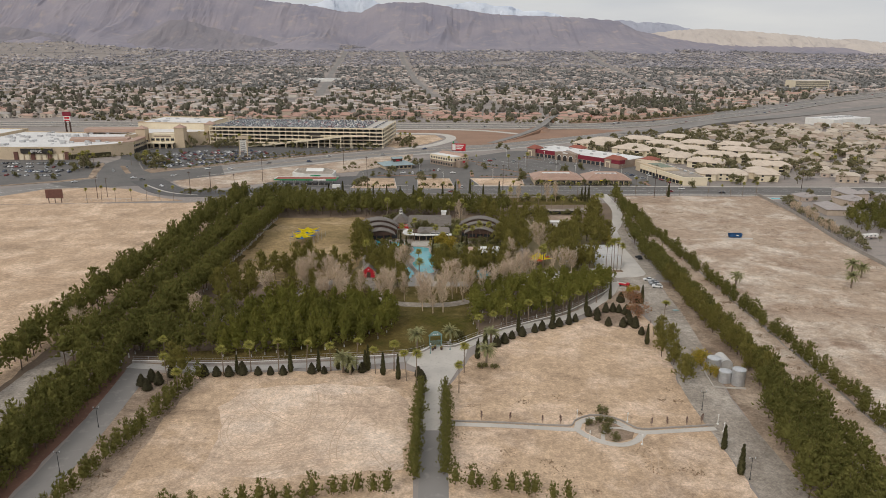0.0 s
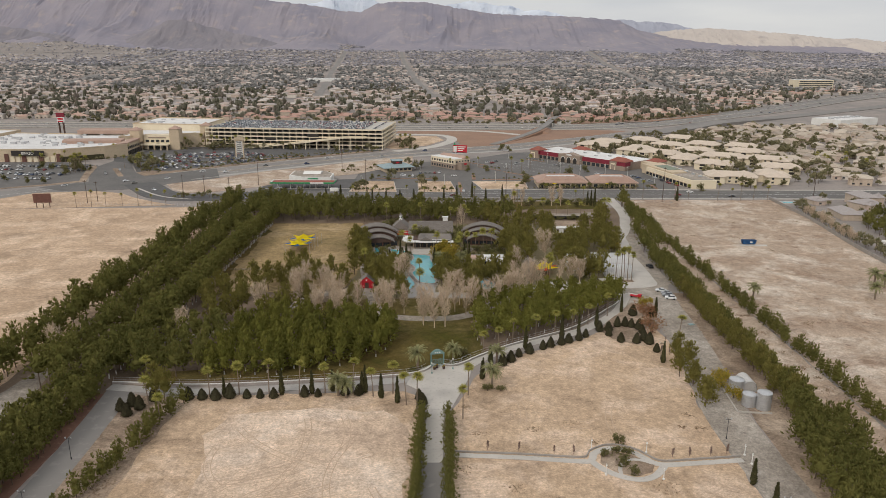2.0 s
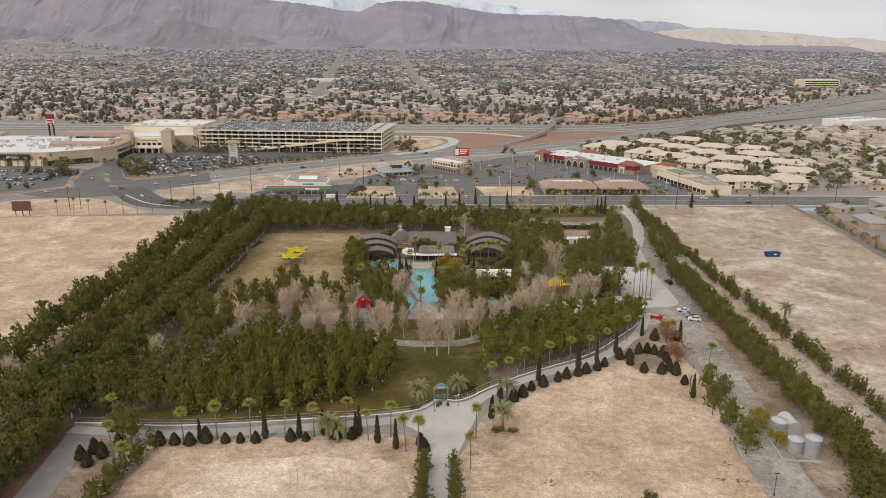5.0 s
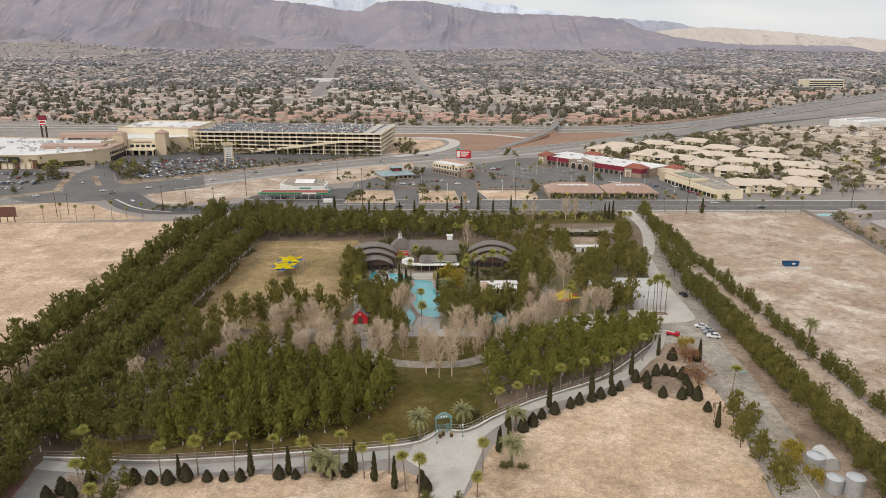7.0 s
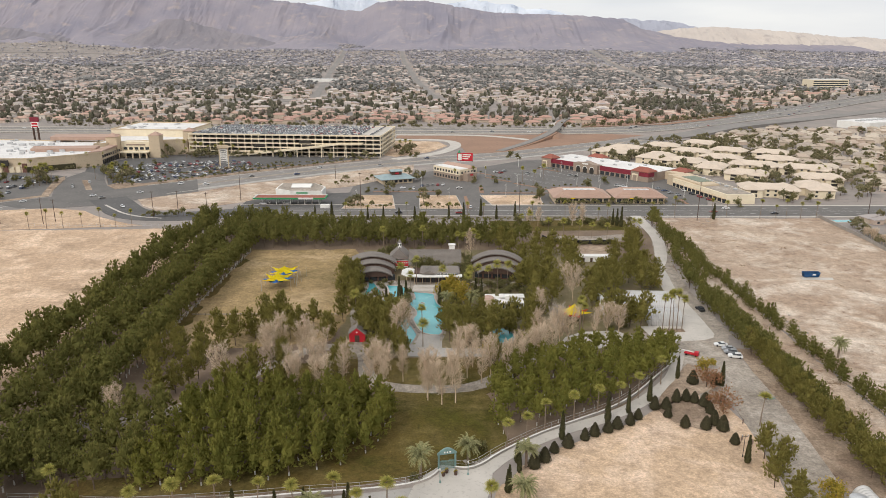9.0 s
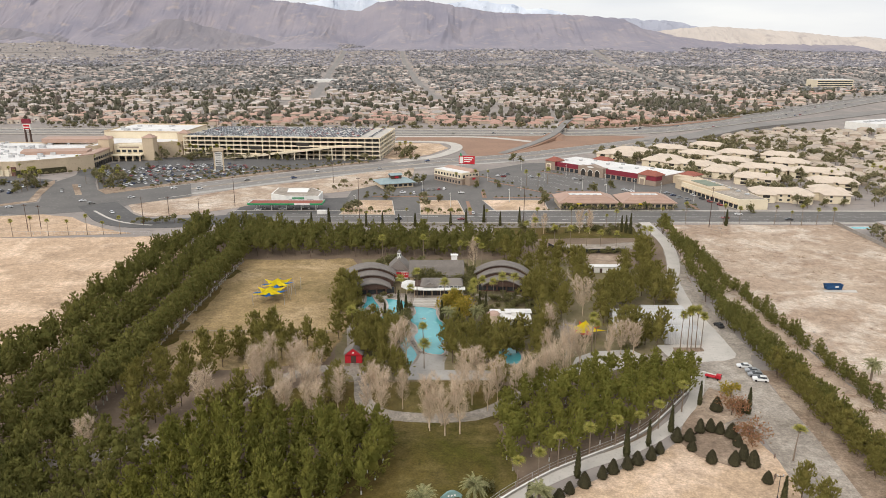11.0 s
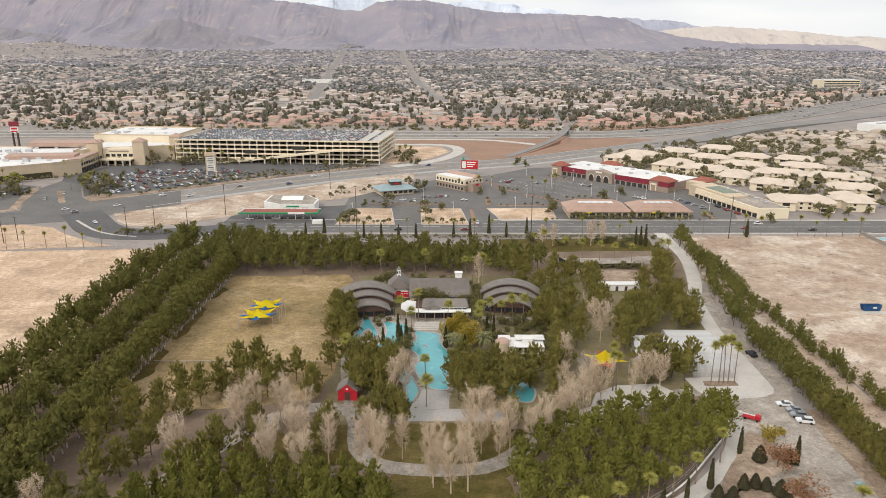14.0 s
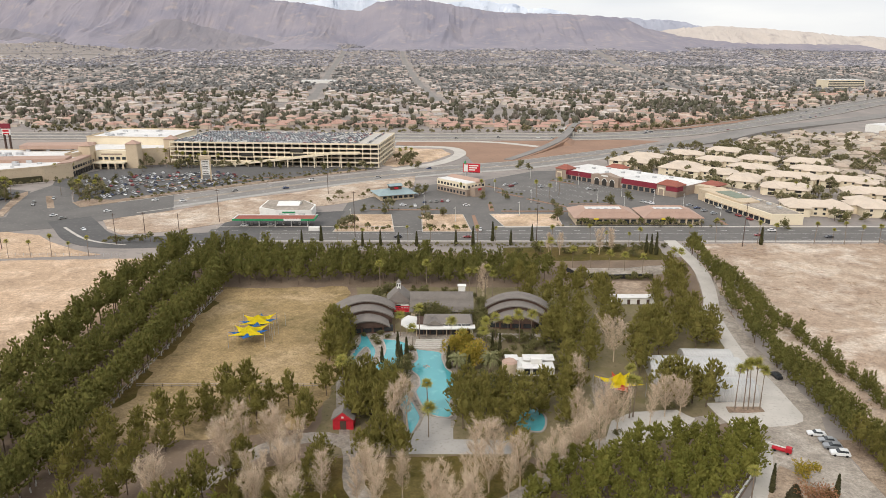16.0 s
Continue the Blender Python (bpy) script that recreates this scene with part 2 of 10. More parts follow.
M = {
    "sand": sand_mat("sand", (0.540, 0.391, 0.263), (0.443, 0.315, 0.208), (0.27, 0.19, 0.13), (0.672, 0.510, 0.381)),
    "field_sand": sand_mat("field_sand", (0.53, 0.382, 0.262), (0.46, 0.325, 0.218), (0.33, 0.235, 0.16), (0.660, 0.495, 0.358), 0.12, 0.25, 2.0),
    "graded_sand": sand_mat("graded_sand", (0.636, 0.482, 0.355), (0.53, 0.395, 0.285), (0.36, 0.26, 0.19), (0.700, 0.562, 0.445), 0.55, 0.25, 3.0),
    "desert": mat("desert", (0.30, 0.258, 0.228), (0.235, 0.208, 0.188), (0.175, 0.158, 0.148), 0.01, 0.12, 0.95, 0.1, 0.4, streak=0.3),
    "grey_sand": sand_mat("grey_sand", (0.452, 0.352, 0.265), (0.373, 0.275, 0.200), (0.25, 0.165, 0.112), (0.58, 0.49, 0.40), 0.12, 0.8, 5.0),
    "dry_weed": leaf_mat("dry_weeds", (0.34, 0.25, 0.165), (0.28, 0.205, 0.13), (0.38, 0.29, 0.18), 0.3, 1.5, 0.3),
    "dirt": sand_mat("dirt", (0.34, 0.255, 0.183), (0.25, 0.18, 0.128), (0.15, 0.105, 0.075), (0.43, 0.335, 0.25), 0.1, 0.6, 7.0),
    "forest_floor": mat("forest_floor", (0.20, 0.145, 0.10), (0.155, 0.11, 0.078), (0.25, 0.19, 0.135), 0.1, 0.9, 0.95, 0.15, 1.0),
    "dry_lawn": sand_mat("dry_lawn", (0.335, 0.235, 0.118), (0.255, 0.182, 0.088), (0.135, 0.108, 0.045), (0.40, 0.29, 0.165), 0.1, 0.55, 11.0),
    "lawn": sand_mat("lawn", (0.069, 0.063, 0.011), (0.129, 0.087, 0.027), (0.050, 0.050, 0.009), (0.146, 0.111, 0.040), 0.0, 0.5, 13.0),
    "gravel": sand_mat("gravel", (0.345, 0.298, 0.247), (0.285, 0.245, 0.202), (0.20, 0.165, 0.132), (0.42, 0.37, 0.315), 0.3, 0.35, 9.0),
    "concrete": mat("concrete", (0.51, 0.47, 0.42), (0.44, 0.405, 0.36), (0.36, 0.33, 0.29), 0.12, 1.2, 0.85, 0.02, 6.0),
    "asphalt": mat("asphalt", (0.15, 0.139, 0.128), (0.122, 0.114, 0.106), (0.195, 0.178, 0.16), 0.05, 0.5, 0.9, 0.02, 5.0),
    "dark_asphalt": mat("dark_asphalt", (0.112, 0.106, 0.102), (0.09, 0.086, 0.083), (0.15, 0.14, 0.13), 0.05, 0.5, 0.9, 0.02, 5.0),
    "terrace": mat("grey_paving", (0.38, 0.355, 0.325), (0.33, 0.31, 0.285), (0.27, 0.25, 0.225), 0.15, 1.2, 0.85, 0.02, 6.0),
    "pale_asphalt": mat("pale_asphalt", (0.235, 0.216, 0.198), (0.195, 0.18, 0.165), (0.285, 0.262, 0.238), 0.03, 0.35, 0.9, 0.02, 5.0),
    "pine": leaf_mat("pine_needles", (0.265, 0.233, 0.067), (0.212, 0.190, 0.056), (0.339, 0.289, 0.087), 0.06, 3.0, 0.14, 0.45),
    "young_pine": leaf_mat("young_pine_needles", (0.235, 0.225, 0.053), (0.189, 0.186, 0.046), (0.292, 0.270, 0.067), 0.06, 3.0, 0.15, 0.45),
    "belt_pine": leaf_mat("belt_pine_needles", (0.206, 0.194, 0.059), (0.165, 0.159, 0.049), (0.272, 0.246, 0.074), 0.06, 3.0, 0.14, 0.45),
    "bark": mat("bark", (0.17, 0.125, 0.09), (0.12, 0.085, 0.06), None, 1.0, 5.0, 0.95, 0.05, 6.0),
    # Distance haze is put into both purple-grey rock colours.
    "rock": mat("hazed_mountain_rock", (0.279, 0.251, 0.274), (0.217, 0.204, 0.242), (0.336, 0.289, 0.279), 0.0045, 0.016, 0.95, 4.0, 0.02),
    "foot_rock": mat("hazed_foothill_rock", (0.241, 0.219, 0.233), (0.198, 0.184, 0.203), (0.290, 0.253, 0.244), 0.006, 0.02, 0.95, 7.0, 0.02),
    "wall": mat("stucco", (0.55, 0.46, 0.34), (0.50, 0.42, 0.31), None, 0.2, 2.0, 0.9, 0.01, 8.0),
    # Haze is put into the snow and blue-hill colours, sunlight into the tan.
    "snow_rock": mat("hazed_snowy_rock", (0.68, 0.72, 0.79), (0.52, 0.57, 0.66), (0.30, 0.34, 0.43), 0.008, 0.02, 0.9, 8.0, 0.02),
    "blue_hill": mat("hazed_blue_hill", (0.37, 0.38, 0.44), (0.32, 0.33, 0.385), None, 0.003, 0.02, 0.95, 4.0, 0.02),
    "tan_hill": mat("sunlit_tan_hill", (0.52, 0.46, 0.41), (0.44, 0.39, 0.355), (0.36, 0.32, 0.30), 0.004, 0.018, 0.95, 6.0, 0.02),
    "palm": leaf_mat("palm_fronds", (0.40, 0.37, 0.10), (0.32, 0.305, 0.085), (0.48, 0.42, 0.13), 0.5, 2.0, 0.35),
    "date": leaf_mat("date_palm_fronds", (0.29, 0.28, 0.135), (0.235, 0.235, 0.115), (0.37, 0.335, 0.17), 0.5, 2.0, 0.35),
    "cypress": leaf_mat("cypress_leaves", (0.098, 0.095, 0.043), (0.075, 0.074, 0.035), (0.13, 0.12, 0.055), 0.5, 2.0, 0.35, 0.25),
    "topiary": leaf_mat("clipped_leaves", (0.092, 0.082, 0.048), (0.07, 0.063, 0.038), (0.12, 0.104, 0.06), 0.5, 2.0, 0.35, 0.2),
    "rust": leaf_mat("rust_leaves", (0.36, 0.20, 0.105), (0.28, 0.15, 0.08), (0.42, 0.26, 0.14), 0.5, 2.0, 0.35),
    "yellow_leaf": leaf_mat("yellow_green_leaves", (0.40, 0.305, 0.055), (0.32, 0.26, 0.05), (0.48, 0.34, 0.075), 0.5, 2.0, 0.35),
    "broad": leaf_mat("olive_leaves", (0.20, 0.185, 0.08), (0.16, 0.152, 0.065), (0.26, 0.23, 0.105), 0.4, 2.0, 0.4),
    "twig": mat("pale_twigs", (0.60, 0.475, 0.345), (0.48, 0.375, 0.27), None, 0.8, 4.0, 0.9, island=0.25),
    "grey_twig": mat("grey_twigs", (0.42, 0.365, 0.32), (0.34, 0.295, 0.26), None, 0.8, 4.0, 0.9, island=0.25),
    "brown_twig": mat("brown_twigs", (0.30, 0.21, 0.17), (0.24, 0.17, 0.14), None, 0.8, 4.0, 0.9, island=0.25),
    "palm_trunk": mat("palm_trunk", (0.25, 0.19, 0.14), (0.19, 0.145, 0.11), None, 1.0, 5.0, 0.95, 0.04, 5.0),
    "white_trunk": mat("limewash", (0.62, 0.60, 0.56), (0.5, 0.48, 0.45), None, 1.0, 4.0, 0.9),
    "stone": mat("stone", (0.36, 0.325, 0.29), (0.30, 0.27, 0.24), (0.24, 0.21, 0.185), 0.5, 3.0, 0.9, 0.05, 4.0, spread=0.2),
    "white": mat("white_paint", (0.74, 0.72, 0.68), (0.67, 0.65, 0.61), (0.56, 0.54, 0.50), 0.2, 1.5, 0.7),
    "roof_grey": mat("grey_shingles", (0.205, 0.18, 0.158), (0.17, 0.15, 0.134), (0.25, 0.22, 0.192), 0.3, 2.5, 0.9, 0.03, 5.0),
    "dark_wood": mat("dark_wood", (0.10, 0.06, 0.045), (0.075, 0.045, 0.035), None, 0.5, 4.0, 0.7, 0.02, 6.0),
    "brick_red": mat("brick_red", (0.16, 0.078, 0.06), (0.125, 0.06, 0.048), None, 0.5, 4.0, 0.85, 0.02, 6.0),
    "red_paint": mat("red_paint", (0.52, 0.022, 0.035), (0.43, 0.018, 0.03), None, 0.5, 3.0, 0.6),
    "black": mat("dark_metal", (0.03, 0.03, 0.032), (0.025, 0.025, 0.026), None, 1.0, 5.0, 0.5),
    "steel": mat("galvanised_steel", (0.56, 0.56, 0.56), (0.48, 0.48, 0.485), (0.40, 0.39, 0.38), 0.6, 3.0, 0.42, metal=0.55),
    "corrugated": mat("corrugated_white_metal", (0.50, 0.485, 0.465), (0.43, 0.42, 0.405), (0.35, 0.335, 0.315), 0.4, 2.0, 0.5, metal=0.1),
    "verdigris": mat("verdigris_metal", (0.19, 0.30, 0.28), (0.15, 0.235, 0.22), None, 1.0, 5.0, 0.7),
    "yellow_cloth": mat("yellow_shade_cloth", (0.86, 0.70, 0.015), (0.80, 0.64, 0.015), None, 0.6, 4.0, 0.8),
    "blue_cloth": mat("blue_shade_cloth", (0.045, 0.20, 0.55), (0.04, 0.17, 0.47), None, 0.6, 4.0, 0.8),
    "orange_cloth": mat("orange_red_shade_cloth", (0.68, 0.12, 0.045), (0.6, 0.10, 0.04), None, 0.6, 4.0, 0.8),
    "blue_steel": mat("blue_painted_steel", (0.045, 0.14, 0.31), (0.035, 0.11, 0.25), (0.10, 0.11, 0.12), 0.5, 2.0, 0.6),
    "water": mat("pool_water", (0.105, 0.37, 0.39), (0.08, 0.32, 0.35), (0.145, 0.44, 0.45), 0.06, 0.35, 0.08, 0.012, 3.0, spec=0.5),
    "tile_roof": mat("red_tile_roof", (0.43, 0.295, 0.23), (0.38, 0.26, 0.205), (0.32, 0.215, 0.17), 0.15, 1.2, 0.9, 0.05, 3.0),
    "pink_tile": palette("clay_tile_roofs", [(0.460, 0.300, 0.232), (0.400, 0.285, 0.230), (0.500, 0.360, 0.285), (0.350, 0.275, 0.235), (0.440, 0.268, 0.210), (0.520, 0.420, 0.340), (0.360, 0.325, 0.295), (0.480, 0.325, 0.255)], 0.9, island=True),
    "far_wall": palette("far_stucco", [(0.560, 0.470, 0.375), (0.620, 0.530, 0.440), (0.500, 0.405, 0.320), (0.640, 0.580, 0.510), (0.530, 0.420, 0.345)], 0.9, island=True),
    # Dull roofs, lightened to hold some distance haze in their colours.
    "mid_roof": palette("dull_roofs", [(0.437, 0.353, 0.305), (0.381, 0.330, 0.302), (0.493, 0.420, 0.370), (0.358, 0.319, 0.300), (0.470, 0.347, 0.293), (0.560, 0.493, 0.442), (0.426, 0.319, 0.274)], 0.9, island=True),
    "tan_roof": palette("tan_tile_roofs", [(0.46, 0.385, 0.30), (0.40, 0.33, 0.26), (0.52, 0.44, 0.35), (0.36, 0.30, 0.245), (0.44, 0.35, 0.275)], 0.9, island=True),
    # Distance haze is put into these two greyed, low-contrast palettes.
    "hazed_roof": palette("hazed_far_roofs", [(0.416, 0.370, 0.363), (0.383, 0.349, 0.352), (0.455, 0.405, 0.392), (0.360, 0.338, 0.346), (0.499, 0.454, 0.438)], 0.95, island=True),
    "hazed_wall": palette("hazed_far_walls", [(0.504, 0.442, 0.392), (0.571, 0.504, 0.448), (0.448, 0.394, 0.356)], 0.95, island=True),
    "apt_roof": mat("pale_tile_roof", (0.60, 0.502, 0.405), (0.53, 0.44, 0.352), (0.45, 0.37, 0.295), 0.12, 1.5, 0.9, 0.04, 3.0),
    "cream": mat("cream_stucco", (0.73, 0.635, 0.475), (0.67, 0.58, 0.43), (0.58, 0.50, 0.37), 0.1, 0.8, 0.9, 0.01, 6.0),
    "tan": mat("tan_stucco", (0.56, 0.45, 0.32), (0.50, 0.40, 0.285), None, 0.1, 1.0, 0.9, 0.01, 6.0),
    "white_roof": mat("white_membrane_roof", (0.70, 0.68, 0.65), (0.61, 0.59, 0.565), (0.47, 0.45, 0.43), 0.05, 0.5, 0.85),
    "store_red": mat("dark_red_cladding", (0.23, 0.028, 0.045), (0.19, 0.024, 0.038), None, 0.2, 1.0, 0.7),
    "store_tile": mat("dull_red_roof", (0.30, 0.10, 0.07), (0.25, 0.085, 0.06), None, 0.3, 2.0, 0.85),
    "taupe": mat("taupe_stucco", (0.33, 0.255, 0.20), (0.29, 0.225, 0.175), None, 0.2, 1.5, 0.9),
    "glass": mat("dark_window_glass", (0.035, 0.04, 0.045), (0.05, 0.055, 0.06), None, 0.5, 2.0, 0.12, spec=0.6),
    # Near-black: painted shade for interiors and openings, also plain dark sign parts.
    "shade_dark": mat("painted_shade_and_dark_signs", (0.05, 0.045, 0.04), (0.04, 0.036, 0.032), None, 0.3, 1.0, 0.95),
    "green_paint": mat("green_paint", (0.03, 0.26, 0.10), (0.025, 0.22, 0.085), None, 0.5, 3.0, 0.5),
    "green_felt": mat("dull_green_roof", (0.22, 0.25, 0.19), (0.19, 0.215, 0.165), None, 0.3, 2.0, 0.9),
    "teal_roof": mat("blue_green_metal_roof", (0.27, 0.34, 0.35), (0.235, 0.30, 0.31), None, 0.3, 2.0, 0.5),
    "mulch": mat("red_brown_mulch", (0.20, 0.105, 0.07), (0.15, 0.08, 0.055), (0.26, 0.15, 0.10), 0.1, 0.8, 0.95, 0.12, 1.0),
    "gravel_pink": mat("reddish_gravel", (0.30, 0.185, 0.125), (0.26, 0.16, 0.11), (0.20, 0.13, 0.095), 0.03, 0.3, 0.95),
    "line": mat("road_paint", (0.68, 0.67, 0.63), (0.55, 0.54, 0.51), None, 1.0, 5.0, 0.8),
    "car": palette("car_paint", [(0.68, 0.68, 0.68), (0.03, 0.03, 0.035), (0.30, 0.31, 0.32), (0.72, 0.71, 0.69), (0.12, 0.12, 0.13), (0.25, 0.03, 0.03), (0.45, 0.45, 0.44), (0.05, 0.07, 0.14), (0.60, 0.60, 0.59), (0.20, 0.19, 0.17)], 0.3, 0.0, 0.6),
    "car_far": palette("far_car_paint", [(0.72, 0.72, 0.72), (0.10, 0.10, 0.105), (0.42, 0.43, 0.44), (0.76, 0.75, 0.73), (0.22, 0.22, 0.23), (0.32, 0.08, 0.08), (0.60, 0.60, 0.59), (0.70, 0.70, 0.71)], 0.3, island=True),
    "tyre": mat("tyre_rubber", (0.02, 0.02, 0.02), None, None, 1.0, 5.0, 0.9),
}

# ---- helpers for meshes ----
def mesh_np(name, v, f, mats, idx=None, smooth=False):
    """A mesh from arrays: v (n, 3), f (m, 3 or 4)."""
    v, f = np.asarray(v, np.float32), np.asarray(f, np.int32)
    me = bpy.data.meshes.new(name)
    me.vertices.add(len(v))
    me.vertices.foreach_set("co", v.ravel())
    k = f.shape[1]
    me.loops.add(f.size)
    me.loops.foreach_set("vertex_index", f.ravel())
    me.polygons.add(len(f))
    me.polygons.foreach_set("loop_start", np.arange(0, f.size, k, dtype=np.int32))
    for m in mats:
        me.materials.append(m)
    if idx is not None:
        me.polygons.foreach_set("material_index", np.asarray(idx, np.int32))
    me.polygons.foreach_set("use_smooth", np.full(len(f), smooth))
    me.update(calc_edges=True)
    return me


def bm_mesh(name, bm, *mats):
    me = bpy.data.meshes.new(name)
    bm.to_mesh(me)
    bm.free()
    for m in mats:
        me.materials.append(m)
    return me


def part(name, bm, material, parent, label=""):
    ob = new(name, bm_mesh(name, bm, material) if isinstance(bm, bmesh.types.BMesh) else bm)
    ob.parent = parent
    return tagged(ob, label)


def box(bm, x0, y0, z0, x1, y1, z1, m=None):
    vs = [bm.verts.new(m @ Vector(p) if m else p) for p in ((x0, y0, z0), (x1, y0, z0), (x1, y1, z0), (x0, y1, z0), (x0, y0, z1), (x1, y0, z1), (x1, y1, z1), (x0, y1, z1))]
    for a in ((3, 2, 1, 0), (4, 5, 6, 7), (0, 1, 5, 4), (1, 2, 6, 5), (2, 3, 7, 6), (3, 0, 4, 7)):
        bm.faces.new([vs[i] for i in a])
    return vs


def prism(bm, pts, z0, z1):
    lo, hi = [bm.verts.new((x, y, z0)) for x, y in pts], [bm.verts.new((x, y, z1)) for x, y in pts]
    n = len(pts)
    bm.faces.new(hi)
    bm.faces.new(lo[::-1])
    for i in range(n):
        bm.faces.new((lo[i], lo[(i + 1) % n], hi[(i + 1) % n], hi[i]))


def smooth_line(pts, step=4.0):
    """Points along a rounded line through pts (Catmull-Rom)."""
    p = [Vector(a) for a in pts]
    p = [2 * p[0] - p[1], *p, 2 * p[-1] - p[-2]]
    out = []
    for i in range(1, len(p) - 2):
        n = max(2, int((p[i + 1] - p[i]).length / step))
        for k in range(n):
            t = k / n
            out.append(0.5 * (2 * p[i] + (p[i + 1] - p[i - 1]) * t + (2 * p[i - 1] - 5 * p[i] + 4 * p[i + 1] - p[i + 2]) * t * t + (3 * p[i] - p[i - 1] - 3 * p[i + 1] + p[i + 2]) * t ** 3))
    return out + [p[-2]]


def rise(y, x=None):
    """The height of the ground: level near by, climbing gently to the mountains' feet; far off raised at left and
    lowered at right to fit the camera's view.
    """
    z = 138.0 * max(0.0, (min(y, 4250.0) - 900.0) / 3400.0) ** 2
    if x is not None and y > 2500:
        u = x / y
        t = min(1.0, (y - 2500) / 1500)
        z += t * t * (3 - 2 * t) * (34.0 * min(1.0, max(0.0, (-0.36 - u) / 0.16)) - 42.0 * min(1.0, max(0.0, (u - 0.2) / 0.3)))
    return z


def ribbon(bm, line, w, z, thick=0.3, follow=False):
    """A paved strip along a line; w: half width, a number or one for each point."""
    n = len(line)
    rows = []
    for i, p in enumerate(line):
        d = (line[min(i + 1, n - 1)] - line[max(i - 1, 0)]).normalized()
        s = Vector((-d.y, d.x))
        h = w if isinstance(w, (int, float)) else w[0] + (w[1] - w[0]) * i / (n - 1)
        zz = z + (rise(p.y, p.x) if follow else 0)
        if len(p) > 2:
            zz += p.z
        a, b = Vector((p.x, p.y)) + s * h, Vector((p.x, p.y)) - s * h
        rows.append([bm.verts.new((q.x, q.y, k)) for q, k in ((a, zz), (b, zz), (b, zz - thick), (a, zz - thick))])
    for r, s in zip(rows, rows[1:]):
        for k in range(4):
            bm.faces.new((r[k], r[(k + 1) % 4], s[(k + 1) % 4], s[k]))
    bm.faces.new(rows[0][::-1])
    bm.faces.new(rows[-1])
    bmesh.ops.recalc_face_normals(bm, faces=bm.faces)


def sheet(name, pts, z, material, label, category="ground", wob=0.0):
    """A patch of ground or paving of the given outline, laid just above what it lies on."""
    bm = bmesh.new()
    if wob:
        out = []
        for (x0, y0), (x1, y1) in zip(pts, pts[1:] + pts[:1]):
            n = max(1, int(math.hypot(x1 - x0, y1 - y0) / 3))
            for k in range(n):
                x, y = x0 + (x1 - x0) * k / n, y0 + (y1 - y0) * k / n
                d = noise.noise((x * 0.15, y * 0.15, 3.0)) * wob
                e = noise.noise((x * 0.15, y * 0.15, 9.0)) * wob
                out.append((x + d, y + e))
        pts = out
    prism(bm, pts, z - 0.25, z)
    bmesh.ops.recalc_face_normals(bm, faces=bm.faces)
    return tagged(new(name, bm_mesh(name, bm, material)), label, category, kind="structure")


# ---- the ground, one sheet to the horizon ----
gy = np.concatenate([np.arange(-1500, 900, 150), np.arange(900, 4951, 45)])
gx = np.arange(-4200, 4201, 80.0)
GX, GY = np.meshgrid(gx, gy)
GZ = np.array([[rise(float(y), float(x)) for x in gx] for y in gy])
gi = np.arange(len(gy) * len(gx)).reshape(len(gy), len(gx))
quads = np.stack([gi[:-1, :-1], gi[:-1, 1:], gi[1:, 1:], gi[1:, :-1]], -1).reshape(-1, 4)
tagged(new("ground", mesh_np("ground", np.stack([GX, GY, GZ], -1).reshape(-1, 3), quads, [M["desert"]])), "pale brown desert ground rising towards the mountains", "ground", kind="structure")

# sandy lots, woodland floor, lawns
sheet("ground_sand_west", [(-420, 60), (-137, 60), (-137, 440), (-150, 468), (-235, 464), (-322, 455), (-420, 395)], 0.05, M["field_sand"], "bare pale sandy field with tyre marks", wob=2)
sheet("ground_sand_lot_1", [(-79, 60), (-7, 60), (-7, 205), (-12, 209), (-30, 209), (-52, 207), (-79, 206)], 0.05, M["sand"], "bare tan sandy lot with wheel tracks", wob=1.5)
sheet("ground_sand_lot_2", [(1, 60), (73, 60), (74, 200), (77, 222), (81, 245), (78, 262), (70, 268), (58, 257), (45, 247.5), (30, 239), (16, 228), (9, 218), (3, 200), (1, 196)], 0.05, M["sand"], "bare tan sandy lot beside a garden path", wob=1.5)
sheet("ground_graded", [(-60, 146.5), (-60, 166), (-65.5, 184), (-61, 195), (-38, 199), (-14.4, 196), (-10.4, 184.4), (-9.4, 152)], 0.062, M["graded_sand"], "paler graded patch of sand with wheel arcs", wob=2.5)
sheet("ground_sand_east", [(122, 40), (212, 40), (213, 240), (215.5, 325), (218, 370), (221.5, 400), (226.5, 440), (228, 496), (122, 496)], 0.05, M["grey_sand"], "wide bare sandy lot with rubble and dry weeds", wob=2)
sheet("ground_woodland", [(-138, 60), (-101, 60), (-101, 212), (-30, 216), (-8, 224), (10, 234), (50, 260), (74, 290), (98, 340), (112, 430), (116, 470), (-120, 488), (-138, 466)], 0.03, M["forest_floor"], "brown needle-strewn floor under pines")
sheet("lawn_field", [(-104, 297), (-70, 300), (-43, 306), (-40, 330), (-42, 370), (-48, 424), (-102, 424), (-104, 350)], 0.08, M["dry_lawn"], "large dry yellowish lawn inside the pine belt", "lawn", wob=2.5)
# Greener lawn patches whose dark tone also paints the pines' shade.
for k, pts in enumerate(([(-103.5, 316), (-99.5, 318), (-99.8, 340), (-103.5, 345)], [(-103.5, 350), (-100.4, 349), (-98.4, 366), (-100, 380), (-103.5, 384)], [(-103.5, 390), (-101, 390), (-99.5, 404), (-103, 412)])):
    sheet("lawn_shade_%d" % (k + 1), pts, 0.1 + 0.004 * k, M["lawn"], "greener lawn patch beside the pines, tree shade put into its colour", "lawn", wob=3.2)
